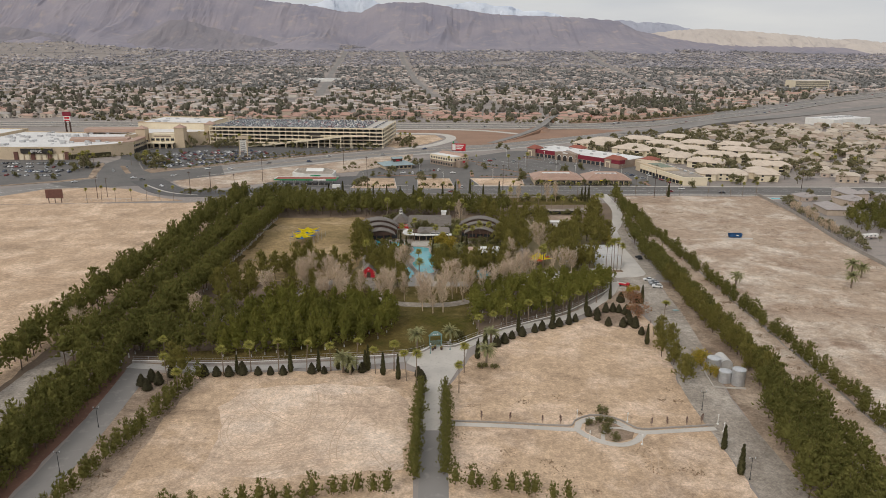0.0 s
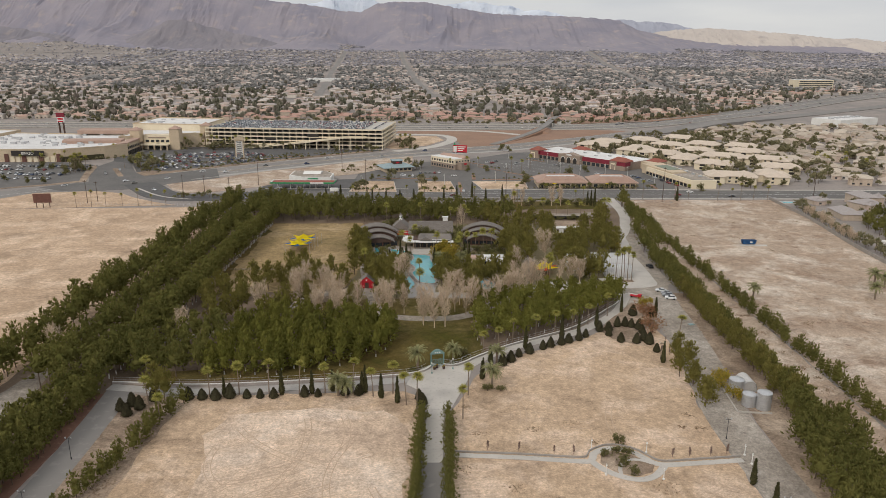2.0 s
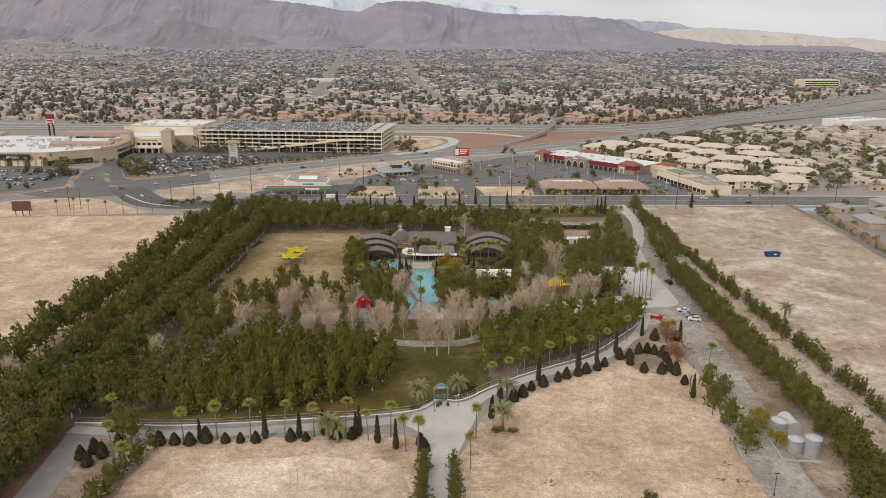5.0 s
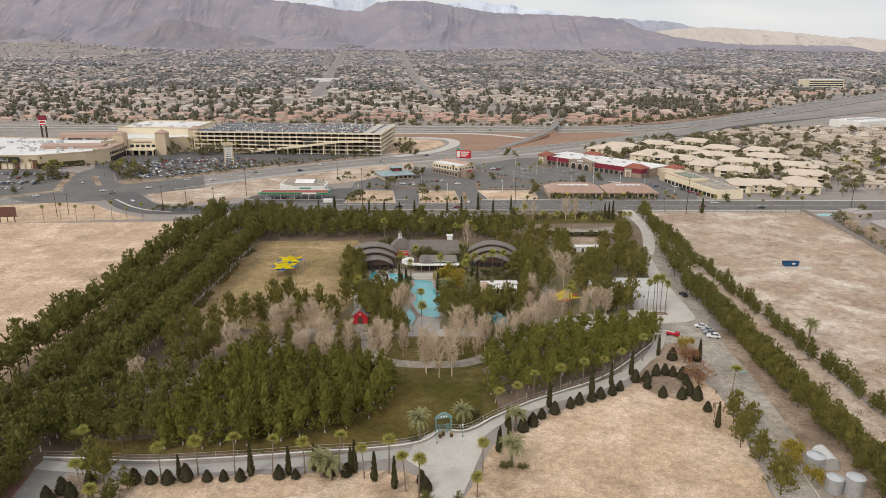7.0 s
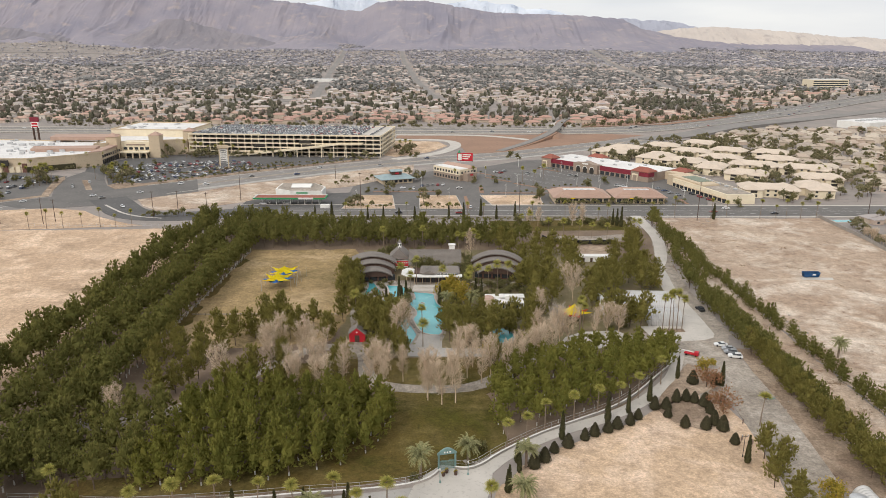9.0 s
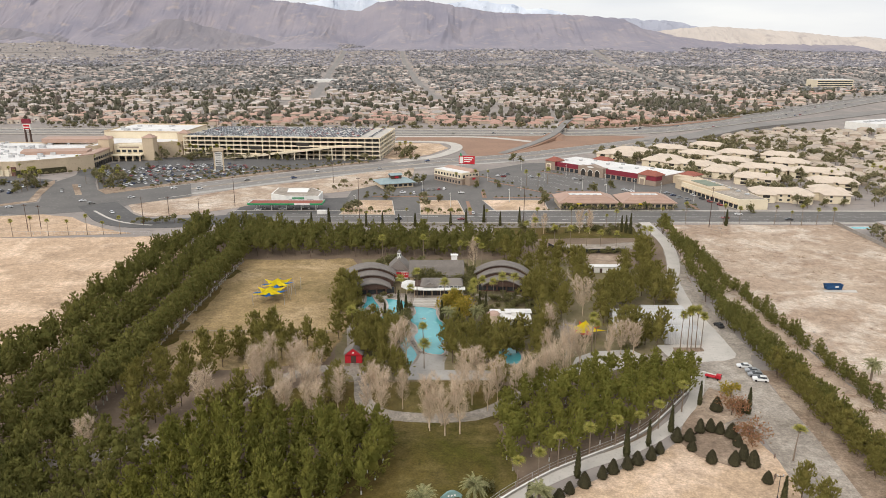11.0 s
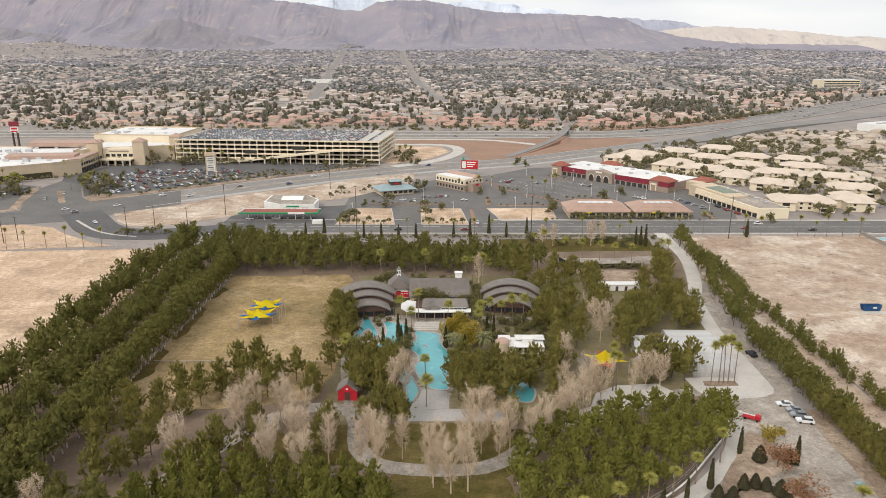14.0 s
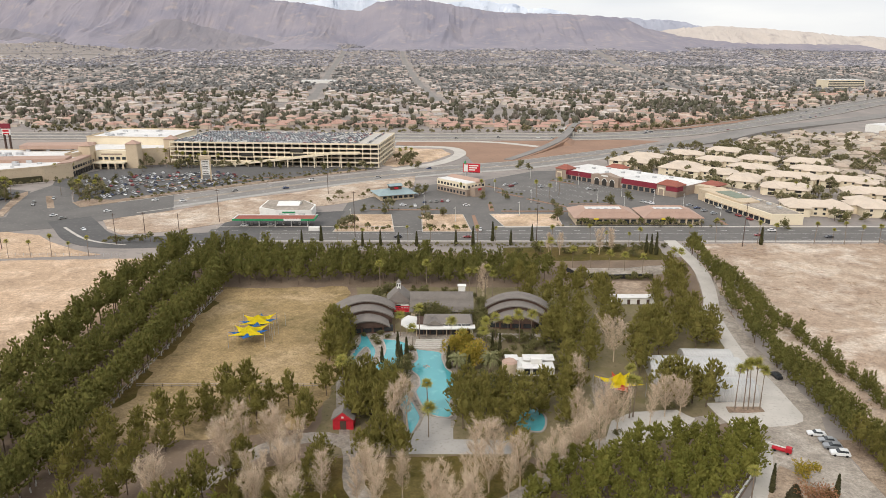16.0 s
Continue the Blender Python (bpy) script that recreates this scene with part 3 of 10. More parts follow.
sheet("lawn_entrance", [(-92, 215), (-34, 218.5), (-8, 225), (4, 229), (14, 240), (10, 266), (-18, 268), (-30, 240), (-60, 226), (-92, 222)], 0.08, M["lawn"], "mown green and brown lawn behind the entrance wall", "lawn", wob=1)
sheet("ground_clipped_bed", [(58, 256), (61, 250), (67, 246), (72, 248), (73.5, 255), (72, 262), (66, 263), (60, 260)], 0.125, M["dirt"], "brown mulch between clipped bushes", wob=1.2)
sheet("ground_wash", [(106, 40), (121, 40), (121, 420), (118, 470), (112, 440), (106, 300)], 0.05, M["grey_sand"], "rutted dirt track between two tree rows", wob=1)

sheet("ground_row_floor", [(84, 40), (99, 40), (102, 140), (107, 200), (107, 300), (98, 300), (93, 262), (88, 205), (85, 150)], 0.06, M["dirt"], "brown dirt strewn with needles under the pine row", wob=1)
sheet("ground_mulch_lane", [(-104, 60), (-100.5, 60), (-100.5, 140), (-101, 207), (-107, 207), (-106, 140)], 0.07, M["mulch"], "strip of red-brown mulch under pines", wob=1)
sheet("ground_lane_verge", [(-93, 60), (-78, 60), (-78, 204), (-93, 207)], 0.06, M["dirt"], "brown dirt verge beside the lane", wob=1.5)
sheet("ground_belt_gap", [(-134, 60), (-122, 60), (-122, 190), (-125, 217), (-126, 236), (-130, 234), (-134, 206)], 0.07, M["gravel"], "pale bare strip between two pine rows", wob=1)
# estate roads
def road(name, line, w, z, m, label, step=4.0, follow=False):
    bm = bmesh.new()
    ribbon(bm, smooth_line(line, step), w, z, follow=follow)
    return tagged(new(name, bm_mesh(name, bm, m)), label, "road", kind="structure")


sheet("ground_verge_west", [(-91.5, 100), (-87, 100), (-80.5, 170), (-76, 202), (-93.5, 202), (-92, 170)], 0.07, M["dirt"], "brown stony verge beside the worn road", wob=1)
road("road_estate_east", [(81, 40), (80.5, 141), (80, 190), (84, 220), (88, 262), (89, 300), (93, 316)], (5.2, 7.5), 0.10, M["gravel"], "pale gravel road along the tree row")
road("road_estate_north", [(92.5, 330), (92.8, 350), (94.5, 368), (96.8, 384), (98, 394), (103, 406), (109.5, 429), (113.8, 452), (115.2, 476), (115.6, 502)], (2.6, 3.3), 0.175, M["concrete"], "pale concrete drive to the street")
sheet("pavement_yard", [(72, 262), (93, 258), (97, 300), (94, 316), (74, 306), (70, 290), (78, 280)], 0.11, M["gravel"], "gravel parking yard", "yard", wob=0.6)
road("road_estate_west", [(-97, 40), (-95.5, 141), (-96, 170), (-97.5, 195), (-99, 212)], 4.0, 0.10, M["pale_asphalt"], "worn grey road on the west side of the lots")
road("road_drive", [(-3, 40), (-2, 141), (-3, 171)], 3.6, 0.10, M["pale_asphalt"], "grey asphalt driveway between cypress hedges")
road("road_drive_white", [(-3, 171), (-3, 185), (-2.5, 200)], 2.4, 0.11, M["concrete"], "white concrete driveway")
sheet("pavement_plaza", [(-5, 198), (1.5, 198), (4, 206), (8, 220), (9, 229), (2, 228), (-4, 229), (-10, 222), (-12, 214), (-7, 209)], 0.14, M["concrete"], "white concrete entrance plaza", "plaza")
# Concrete lane in darker grey paving: the shadows on it are put into its colour.
road("road_hedge_west", [(-103, 211.4), (-92, 210), (-76, 208.5), (-52, 211), (-29, 214), (-8, 218)], 2.0, 0.12, M["terrace"], "concrete lane along the entrance wall")
road("road_hedge_east", [(5, 224), (14, 235), (28, 245), (43, 253), (56, 263), (68, 277), (74, 290), (78, 300)], 2.0, 0.12, M["concrete"], "curving concrete lane along the entrance wall")

# public roads
road("road_front", [(-140, 512), (-60, 516.5), (60, 516.5), (420, 516.5)], 15.0, 0.065, M["asphalt"], "wide asphalt street with a kerb", 20)
road("road_diagonal", [(-600, 330), (-420, 432), (-322, 498), (-277, 537), (-235, 568), (-192, 604), (-125, 660), (-70, 698), (-8, 732), (57, 760), (142, 822), (232, 888)], (15.0, 20.0), 0.105, M["pale_asphalt"], "wide multi-lane road", 10)
sheet("road_junction", [(-305, 535), (-280, 520), (-255, 521.5), (-225, 532), (-214, 549), (-181, 575), (-200, 628), (-245, 586), (-259, 600), (-275, 630), (-282, 647), (-307, 664), (-307, 630), (-291, 585), (-278, 557)], 0.135, M["asphalt"], "dark asphalt of the wide road junction", "road")
road("road_link", [(-236, 552), (-221, 532), (-205, 511), (-188, 500), (-165, 499), (-140, 507), (-110, 514)], 12.0, 0.155, M["dark_asphalt"], "asphalt slip road joining the junction", 6)
road("median_slip", [(-228, 531), (-218.8, 520.7), (-207.3, 508.6), (-197.1, 500.8), (-187, 496), (-176, 493)], 0.8, 0.22, M["concrete"], "narrow pale concrete traffic island", 4)

# ---- mountains ----
def range_mesh(name, knots, y0, depth, foot, material, amp, freq, label, seed):
    """A mountain range: knots give the crest's height at x; a cliff band under the crest, spurs and gullies running down to a long foot slope."""
    kx, kz = [k[0] for k in knots], [k[1] for k in knots]
    xs = np.arange(kx[0], kx[-1], 10.0)
    ys = np.linspace(0, 1, 64)
    v = []
    for x in xs:
        top = float(np.interp(x, kx, kz)) + 7 * noise.noise((x * 0.02, seed, 0.0)) + 4 * noise.noise((x * 0.06, seed, 2.0))
        for s in ys:
            xw = x + 260 * s * noise.noise((x * 0.0016, 5.0, seed)) + 130 * noise.noise((x * 0.003, s * 1.6, seed + 3)) + 40 * noise.noise((x * 0.011, s * 3.0, seed + 4))
            r = g = 0.0
            a, f = 1.0, freq
            for o in range(5):
                k = 1 - 2.0 * abs(noise.noise((xw * f, s * (0.9 + 0.8 * o), seed + 2.7 * o)))
                r += a * k
                a, f = a * 0.52, f * 2.1
            cliff = s - 0.74 - 0.2 * noise.noise((x * 0.004, 1.0, seed))
            env = 0.26 * s + 0.54 * s ** 1.9 + 0.20 / (1 + math.exp(-15 * cliff))
            low = min(foot, rise(y0, x) - 3)
            h = low + (top - low) * min(1.02, env) + (r - 0.9) * amp * (top - low) * (math.sin(math.pi * s ** 1.4) ** 0.9 if s < 1 else 0)
            v.append((x, y0 + depth * s, min(h, top) - (150 if s == 0 else 0)))
    n, k = len(xs), len(ys)
    i = np.arange(n * k).reshape(n, k)
    f = np.stack([i[:-1, :-1], i[1:, :-1], i[1:, 1:], i[:-1, 1:]], -1).reshape(-1, 4)
    return tagged(new(name, mesh_np(name, v, f, [material], smooth=False)), label, "mountain", kind="structure")


def crest(px, py, y):
    """The place at depth y that lies behind a bearing of the middle of the walk."""
    a = radians(15.84)
    d = Vector(((px - 784) / 1240, math.cos(a) + (441 - py) / 1240 * math.sin(a) * 1.0, -math.sin(a) + (441 - py) / 1240 * math.cos(a)))
    k = (y - 67.5) / d.y
    return (-2.9 + d.x * k, 99.2 + d.z * k)


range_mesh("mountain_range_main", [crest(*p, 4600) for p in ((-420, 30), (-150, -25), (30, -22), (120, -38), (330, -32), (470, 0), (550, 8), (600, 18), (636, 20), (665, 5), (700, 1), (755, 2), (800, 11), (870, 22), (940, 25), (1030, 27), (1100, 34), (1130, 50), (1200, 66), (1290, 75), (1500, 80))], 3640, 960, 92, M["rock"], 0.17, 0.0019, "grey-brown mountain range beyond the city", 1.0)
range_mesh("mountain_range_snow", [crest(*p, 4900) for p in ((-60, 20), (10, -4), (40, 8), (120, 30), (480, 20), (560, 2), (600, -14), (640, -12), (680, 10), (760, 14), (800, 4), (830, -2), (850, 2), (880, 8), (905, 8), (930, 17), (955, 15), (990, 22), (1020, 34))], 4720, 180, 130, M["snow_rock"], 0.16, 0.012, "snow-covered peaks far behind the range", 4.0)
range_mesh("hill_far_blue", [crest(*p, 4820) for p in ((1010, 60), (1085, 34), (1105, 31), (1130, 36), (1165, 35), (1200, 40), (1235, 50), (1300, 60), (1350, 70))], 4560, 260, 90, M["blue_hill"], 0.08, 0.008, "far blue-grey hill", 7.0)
range_mesh("hill_far_tan", [crest(*p, 4700) for p in ((1080, 70), (1150, 56), (1200, 50), (1260, 47), (1300, 49), (1360, 53), (1410, 57), (1440, 60), (1490, 66), (1520, 64), (1568, 70), (1700, 66), (1900, 72))], 4300, 400, 70, M["tan_hill"], 0.15, 0.006, "tan hills on the horizon, sunlight put into their pale colour", 9.0)
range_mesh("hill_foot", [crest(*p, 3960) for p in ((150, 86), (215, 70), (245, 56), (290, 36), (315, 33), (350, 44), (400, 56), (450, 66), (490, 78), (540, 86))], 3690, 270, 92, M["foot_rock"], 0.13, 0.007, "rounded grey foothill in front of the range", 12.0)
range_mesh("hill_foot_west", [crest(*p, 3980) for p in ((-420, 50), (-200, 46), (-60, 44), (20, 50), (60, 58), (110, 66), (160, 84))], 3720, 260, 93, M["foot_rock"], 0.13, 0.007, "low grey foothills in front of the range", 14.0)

# ---- trees ----
def tufts(points, ways, size, width, rng, n=5, spread=0.8):
    """Loose pointed tufts of needles or leaves: n slim triangles round each point, leaning along its way."""
    k = len(points)
    p = np.repeat(points, n, 0)
    w = np.repeat(ways, n, 0) + rng.normal(0, spread, (k * n, 3))
    w /= np.linalg.norm(w, axis=1, keepdims=True) + 1e-6
    s = np.cross(w, rng.normal(0, 1, (k * n, 3)))
    s /= np.linalg.norm(s, axis=1, keepdims=True) + 1e-6
    ln = size * rng.uniform(0.6, 1.25, (k * n, 1))
    wd = width * rng.uniform(0.7, 1.3, (k * n, 1))
    o = p + rng.normal(0, size * 0.15, (k * n, 3))
    v = np.stack([o - s * wd * 0.5 - w * ln * 0.35, o + s * wd * 0.5 - w * ln * 0.35, o + w * ln * 0.65], 1).reshape(-1, 3)
    return v, np.arange(k * n * 3).reshape(-1, 3)


def tube(a, b, ra, rb, sides=5):
    a, b = np.array(a, float), np.array(b, float)
    d = (b - a) / np.linalg.norm(b - a)
    u = np.cross(d, (0.3, 0.9, 0.2) if abs(d[2]) > 0.8 else (0, 0, 1))
    u /= np.linalg.norm(u)
    w = np.cross(d, u)
    t = np.linspace(0, 2 * np.pi, sides, endpoint=False)
    ring = np.cos(t)[:, None] * u + np.sin(t)[:, None] * w
    i = np.arange(sides)
    j = (i + 1) % sides
    f = np.concatenate([np.stack([i, j, sides + j], 1), np.stack([i, sides + j, sides + i], 1)])
    return np.concatenate([a + ring * ra, b + ring * rb]), f


def merge(pieces):
    v, f, o = [], [], 0
    for a, b in pieces:
        v.append(a)
        f.append(b + o)
        o += len(a)
    return np.concatenate(v), np.concatenate(f)


def facing(points, outs, ways, size, width, rng, n):
    """Needle sprays that lie roughly on the skin of a clump: their flat sides face outwards."""
    k = len(points)
    p, o = np.repeat(points, n, 0), np.repeat(outs, n, 0) + rng.normal(0, 0.45, (k * n, 3))
    w = np.repeat(ways, n, 0) + rng.normal(0, 0.75, (k * n, 3))
    w /= np.linalg.norm(w, axis=1, keepdims=True) + 1e-6
    s = np.cross(w, o)
    s /= np.linalg.norm(s, axis=1, keepdims=True) + 1e-6
    ln, wd = size * rng.uniform(0.6, 1.3, (k * n, 1)), width * rng.uniform(0.7, 1.3, (k * n, 1))
    c = p + rng.normal(0, size * 0.22, (k * n, 3))
    v = np.stack([c - s * wd * 0.5 - w * ln * 0.4, c + s * wd * 0.5 - w * ln * 0.4, c + w * ln * 0.6], 1).reshape(-1, 3)
    return v, np.arange(k * n * 3).reshape(-1, 3)


def plumes(c, w, ln, rad, rng):
    """Closed uneven cushions of foliage, each pointed along its way; c: where they begin."""
    k = len(c)
    w = w / (np.linalg.norm(w, axis=1, keepdims=True) + 1e-6)
    u = np.cross(w, rng.normal(0, 1, (k, 3)))
    u /= np.linalg.norm(u, axis=1, keepdims=True) + 1e-6
    q = np.cross(w, u)
    rows = [c]
    for t, fat in ((0.3, 1.0), (0.7, 0.8)):
        for j in range(5):
            a = 2 * math.pi * (j + (0.5 if t > 0.5 else 0)) / 5
            e = rad[:, None] * fat * rng.uniform(0.7, 1.25, (k, 1))
            rows.append(c + w * ln[:, None] * (t + rng.uniform(-0.08, 0.08, (k, 1))) + (u * math.cos(a) + q * math.sin(a)) * e)
    rows.append(c + w * ln[:, None])
    v = np.stack(rows, 1).reshape(-1, 3)
    f = []
    for j in range(5):
        n = (j + 1) % 5
        f += [(0, 1 + n, 1 + j), (1 + j, 1 + n, 6 + j), (1 + n, 6 + n, 6 + j), (6 + j, 6 + n, 11)]
    return v, (np.array(f)[None] + 12 * np.arange(k)[:, None, None]).reshape(-1, 3)


def sprays(c, w, ln, rad, per, size, width, rng):
    """Slim needle sprays standing out of the skin of each cushion."""
    k = len(c)
    w = w / (np.linalg.norm(w, axis=1, keepdims=True) + 1e-6)
    d = rng.normal(0, 1, (k, per, 3))
    d -= (d * w[:, None]).sum(-1, keepdims=True) * w[:, None]
    d /= np.linalg.norm(d, axis=-1, keepdims=True) + 1e-6
    t = rng.uniform(0.08, 1.0, (k, per, 1))
    fat = np.sin(np.pi * np.clip(t, 0.02, 0.98) ** 0.8) ** 0.6
    p = c[:, None] + w[:, None] * ln[:, None, None] * t + d * rad[:, None, None] * fat * rng.uniform(0.85, 1.1, (k, per, 1))
    ways = w[:, None] * (0.7 + t) + d * 0.8 + np.array((0, 0, 0.35))
    return tufts(p.reshape(-1, 3), ways.reshape(-1, 3), size, width, rng, 1, 0.3)


def brushes(c, w, ln, rad, rng):
    """Slim pointed brushes of needles: four-sided spindles."""
    k = len(c)
    w = w / (np.linalg.norm(w, axis=1, keepdims=True) + 1e-6)
    u = np.cross(w, rng.normal(0, 1, (k, 3)))
    u /= np.linalg.norm(u, axis=1, keepdims=True) + 1e-6
    q = np.cross(w, u)
    rows = [c]
    for j in range(4):
        e = rad[:, None] * rng.uniform(0.6, 1.35, (k, 1))
        rows.append(c + w * ln[:, None] * rng.uniform(0.3, 0.6, (k, 1)) + (u * math.cos(j * math.pi / 2) + q * math.sin(j * math.pi / 2)) * e)
    rows.append(c + w * ln[:, None])
    f = []
    for j in range(4):
        n = (j + 1) % 4
        f += [(0, 1 + n, 1 + j), (1 + j, 1 + n, 5)]
    return np.stack(rows, 1).reshape(-1, 3), (np.array(f)[None] + 6 * np.arange(k)[:, None, None]).reshape(-1, 3)


def pine_arrays(seed, h, r, base, limbs_n=44, each=5, per=4, size=0.6, width=0.15, slim=False):
    """A pine: straight trunk and rising limbs, each ending in a loose pad of needle brushes and sprays."""
    rng = np.random.default_rng(seed)
    lean = rng.normal(0, 0.025, 2) * h
    wood = [tube((0, 0, -0.2), (lean[0] * 0.5, lean[1] * 0.5, h * 0.5), 0.19, 0.13, 6), tube((lean[0] * 0.5, lean[1] * 0.5, h * 0.5), (*lean, h * 0.93), 0.13, 0.03, 4)]
    c, w = [], []
    for k in range(limbs_n):
        u = ((k + rng.uniform(0.0, 1.0)) / limbs_n) ** 1.05
        prof = min(1, (u + 0.26) * 2.2) * (1 - u ** (1.4 if slim else 2.0)) ** 0.85 + 0.04
        az = k * 2.4 + rng.normal(0, 0.5)
        out = r * prof * rng.uniform(0.45, 1.0)
        z = h * (base + (0.93 - base) * u) + rng.normal(0, 0.3)
        o = np.array((math.cos(az), math.sin(az), 0.0))
        tip = o * out + np.array((lean[0] * u, lean[1] * u, z))
        if each > 4:
            wood.append(tube((lean[0] * u, lean[1] * u, z - 0.5 - 0.35 * out), tuple(tip), 0.05, 0.02, 3))
        way = o * (0.75 - 0.45 * u) + np.array((0, 0, 0.72 + 0.5 * u))
        for _ in range(each):
            c.append(tip + rng.normal(0, 1, 3) * (0.14 * r, 0.14 * r, 0.11 * r) - way * 0.5)
            w.append(way + rng.normal(0, 0.38, 3))
    c, w = np.array(c), np.array(w)
    c[:, 2] = np.clip(c[:, 2], h * base * 0.8, h * 0.97)
    ln = rng.uniform(0.85, 1.7, len(c)) * (0.75 + 0.06 * r)
    rad = rng.uniform(0.17, 0.34, len(c)) * (0.62 + 0.1 * r) * (5.0 / each) ** 0.5
    heart = np.array([(lean[0] * u, lean[1] * u, h * (base + (0.78 - base) * u)) for u in (0.05, 0.3, 0.55)])
    hw = rng.normal(0, 0.1, (3, 3)) + (0, 0, 1.0)
    hearts = plumes(heart, hw, np.full(3, h * 0.26), r * np.array((0.42, 0.44, 0.3)), rng)
    return merge(wood), merge([hearts, brushes(c, w, ln, rad, rng), sprays(c, w, ln, rad * 1.5, per, size, width, rng)])


SIZES = ((1, 12.4, 4.6, 0.27), (2, 11.6, 4.4, 0.24), (3, 13.4, 4.8, 0.29), (4, 11.0, 4.3, 0.2), (5, 13.0, 4.3, 0.3), (6, 10.2, 4.1, 0.18))
PINES = [pine_arrays(s, h, r, b, 46, 5, 4, 0.55, 0.13) for s, h, r, b in SIZES]
FAR_PINES = [pine_arrays(s + 20, h, r * 0.95, b + 0.06, 34, 3, 3, 0.66, 0.16) for s, h, r, b in SIZES]
ROW_PINES = [(*pine_arrays(s + 80, h, r * 0.9, 0.40, 34, 3, 3, 0.62, 0.16), tube((0, 0, -0.1), (0, 0, 1.6), 0.22, 0.19, 6)) for s, h, r, b in SIZES]
MINI_PINES = [pine_arrays(s + 60, h, r * 0.95, 0.09, 28, 3, 2, 1.1, 0.3) for s, h, r, b in SIZES]
SLIM_PINES = [(*pine_arrays(s + 40, h, r * 0.7, 0.15, 34, 4, 3, 0.58, 0.14, True), tube((0, 0, -0.1), (0, 0, 1.1), 0.22, 0.2, 6)) for s, h, r, b in SIZES]


def joined(name, arrays, spots, mats, label, category, which):
    """Many trees of a belt or wood in one mesh; spots: x, y, z, scale, turn, kind."""
    vs, fs, ix, o = [], [], [], 0
    for x, y, z, s, a, k in spots:
        c, n = math.cos(a) * s, math.sin(a) * s
        for j, (v, f) in enumerate(arrays[k]):
            w = np.empty_like(v)
            w[:, 0], w[:, 1], w[:, 2] = v[:, 0] * c - v[:, 1] * n + x, v[:, 0] * n + v[:, 1] * c + y, v[:, 2] * s + z
            vs.append(w)
            fs.append(f + o)
            ix.append(np.full(len(f), j))
            o += len(v)
    me = mesh_np(name, np.concatenate(vs), np.concatenate(fs), mats, np.concatenate(ix))
    return tagged(new(name, me), label, category, which, "stuff")


def inside(x, y, poly):
    hit = False
    for (x0, y0), (x1, y1) in zip(poly, poly[1:] + poly[:1]):
        if (y0 > y) != (y1 > y) and x < (x1 - x0) * (y - y0) / (y1 - y0) + x0:
            hit = not hit
    return hit


def scatter(poly, gap, seed, keep=lambda x, y: True, tries=14):
    """Spots in an outline, no two nearer than gap."""
    rng = random.Random(seed)
    xs, ys = [p[0] for p in poly], [p[1] for p in poly]
    n = int((max(xs) - min(xs)) * (max(ys) - min(ys)) / gap ** 2 * tries / 4)
    cells, out = {}, []
    for _ in range(n):
        x, y = rng.uniform(min(xs), max(xs)), rng.uniform(min(ys), max(ys))
        if not inside(x, y, poly) or not keep(x, y):
            continue
        c = (int(x // gap), int(y // gap))
        if any((x - a) ** 2 + (y - b) ** 2 < gap * gap for i in (-1, 0, 1) for j in (-1, 0, 1) for a, b in cells.get((c[0] + i, c[1] + j), ())):
            continue
        cells.setdefault(c, []).append((x, y))
        out.append((x, y))
    return out


def row(pts, gap, seed, jitter=0.5):
    """Spots at even steps along a line, a little off it."""
    rng, out = random.Random(seed), []
    for (x0, y0), (x1, y1) in zip(pts, pts[1:]):
        n = max(1, round(math.hypot(x1 - x0, y1 - y0) / gap))
        out += [(x0 + (x1 - x0) * k / n + rng.uniform(-jitter, jitter), y0 + (y1 - y0) * k / n + rng.uniform(-jitter, jitter)) for k in range(n)]
    return out


def grown(spots, seed, lo=0.85, hi=1.2, kinds=6):
    rng = random.Random(seed)
    return [(x, y, 0.0, rng.uniform(lo, hi), rng.uniform(0, 6.28), rng.randrange(kinds)) for x, y in spots]


PINE_MATS = [M["bark"], M["belt_pine"], M["white_trunk"]]
WOOD_MATS = [M["bark"], M["young_pine"], M["white_trunk"]]
INNER_LANE = [(-106, 246), (-92, 250), (-80, 257), (-72.3, 265), (-66.6, 275.5)]


def off_lane(x, y):
    """True where a tree stands clear of the lane through the wood."""
    for (ax, ay), (bx, by) in zip(INNER_LANE, INNER_LANE[1:]):
        t = max(0, min(1, ((x - ax) * (bx - ax) + (y - ay) * (by - ay)) / ((bx - ax) ** 2 + (by - ay) ** 2)))
        if math.hypot(x - ax - t * (bx - ax), y - ay - t * (by - ay)) < 3.6:
            return False
    return True


BELT_OUTER = [(-143, 206), (-136, 206), (-135, 236), (-134.5, 260), (-134.5, 400), (-133, 480), (-141, 476), (-143, 300)]
BELT_INNER = [(-124, 236), (-125, 206), (-115.5, 206), (-115.5, 262), (-116, 300), (-116, 410), (-114, 474), (-124, 480), (-125, 300)]
NORTH_BELT = [(-104, 426), (-40, 428), (30, 428), (44, 430), (44, 446), (-40, 456), (-106, 470)]
WOOD_CORNER = [(-104, 217.5), (-92, 218), (-75, 218.5), (-77, 240), (-80, 262), (-84, 258), (-104, 262)]
WOOD_WEST = [(-76, 217.5), (-54, 219.5), (-42, 223), (-30, 228), (-20, 237), (-17, 246), (-19, 257), (-34, 261), (-56, 262), (-72, 262), (-78, 260), (-74, 240)]
WOOD_EAST = [(11, 242), (26, 248), (42, 258), (55, 268), (68, 282), (76, 298), (60, 299), (40, 291), (24, 284), (12, 270)]
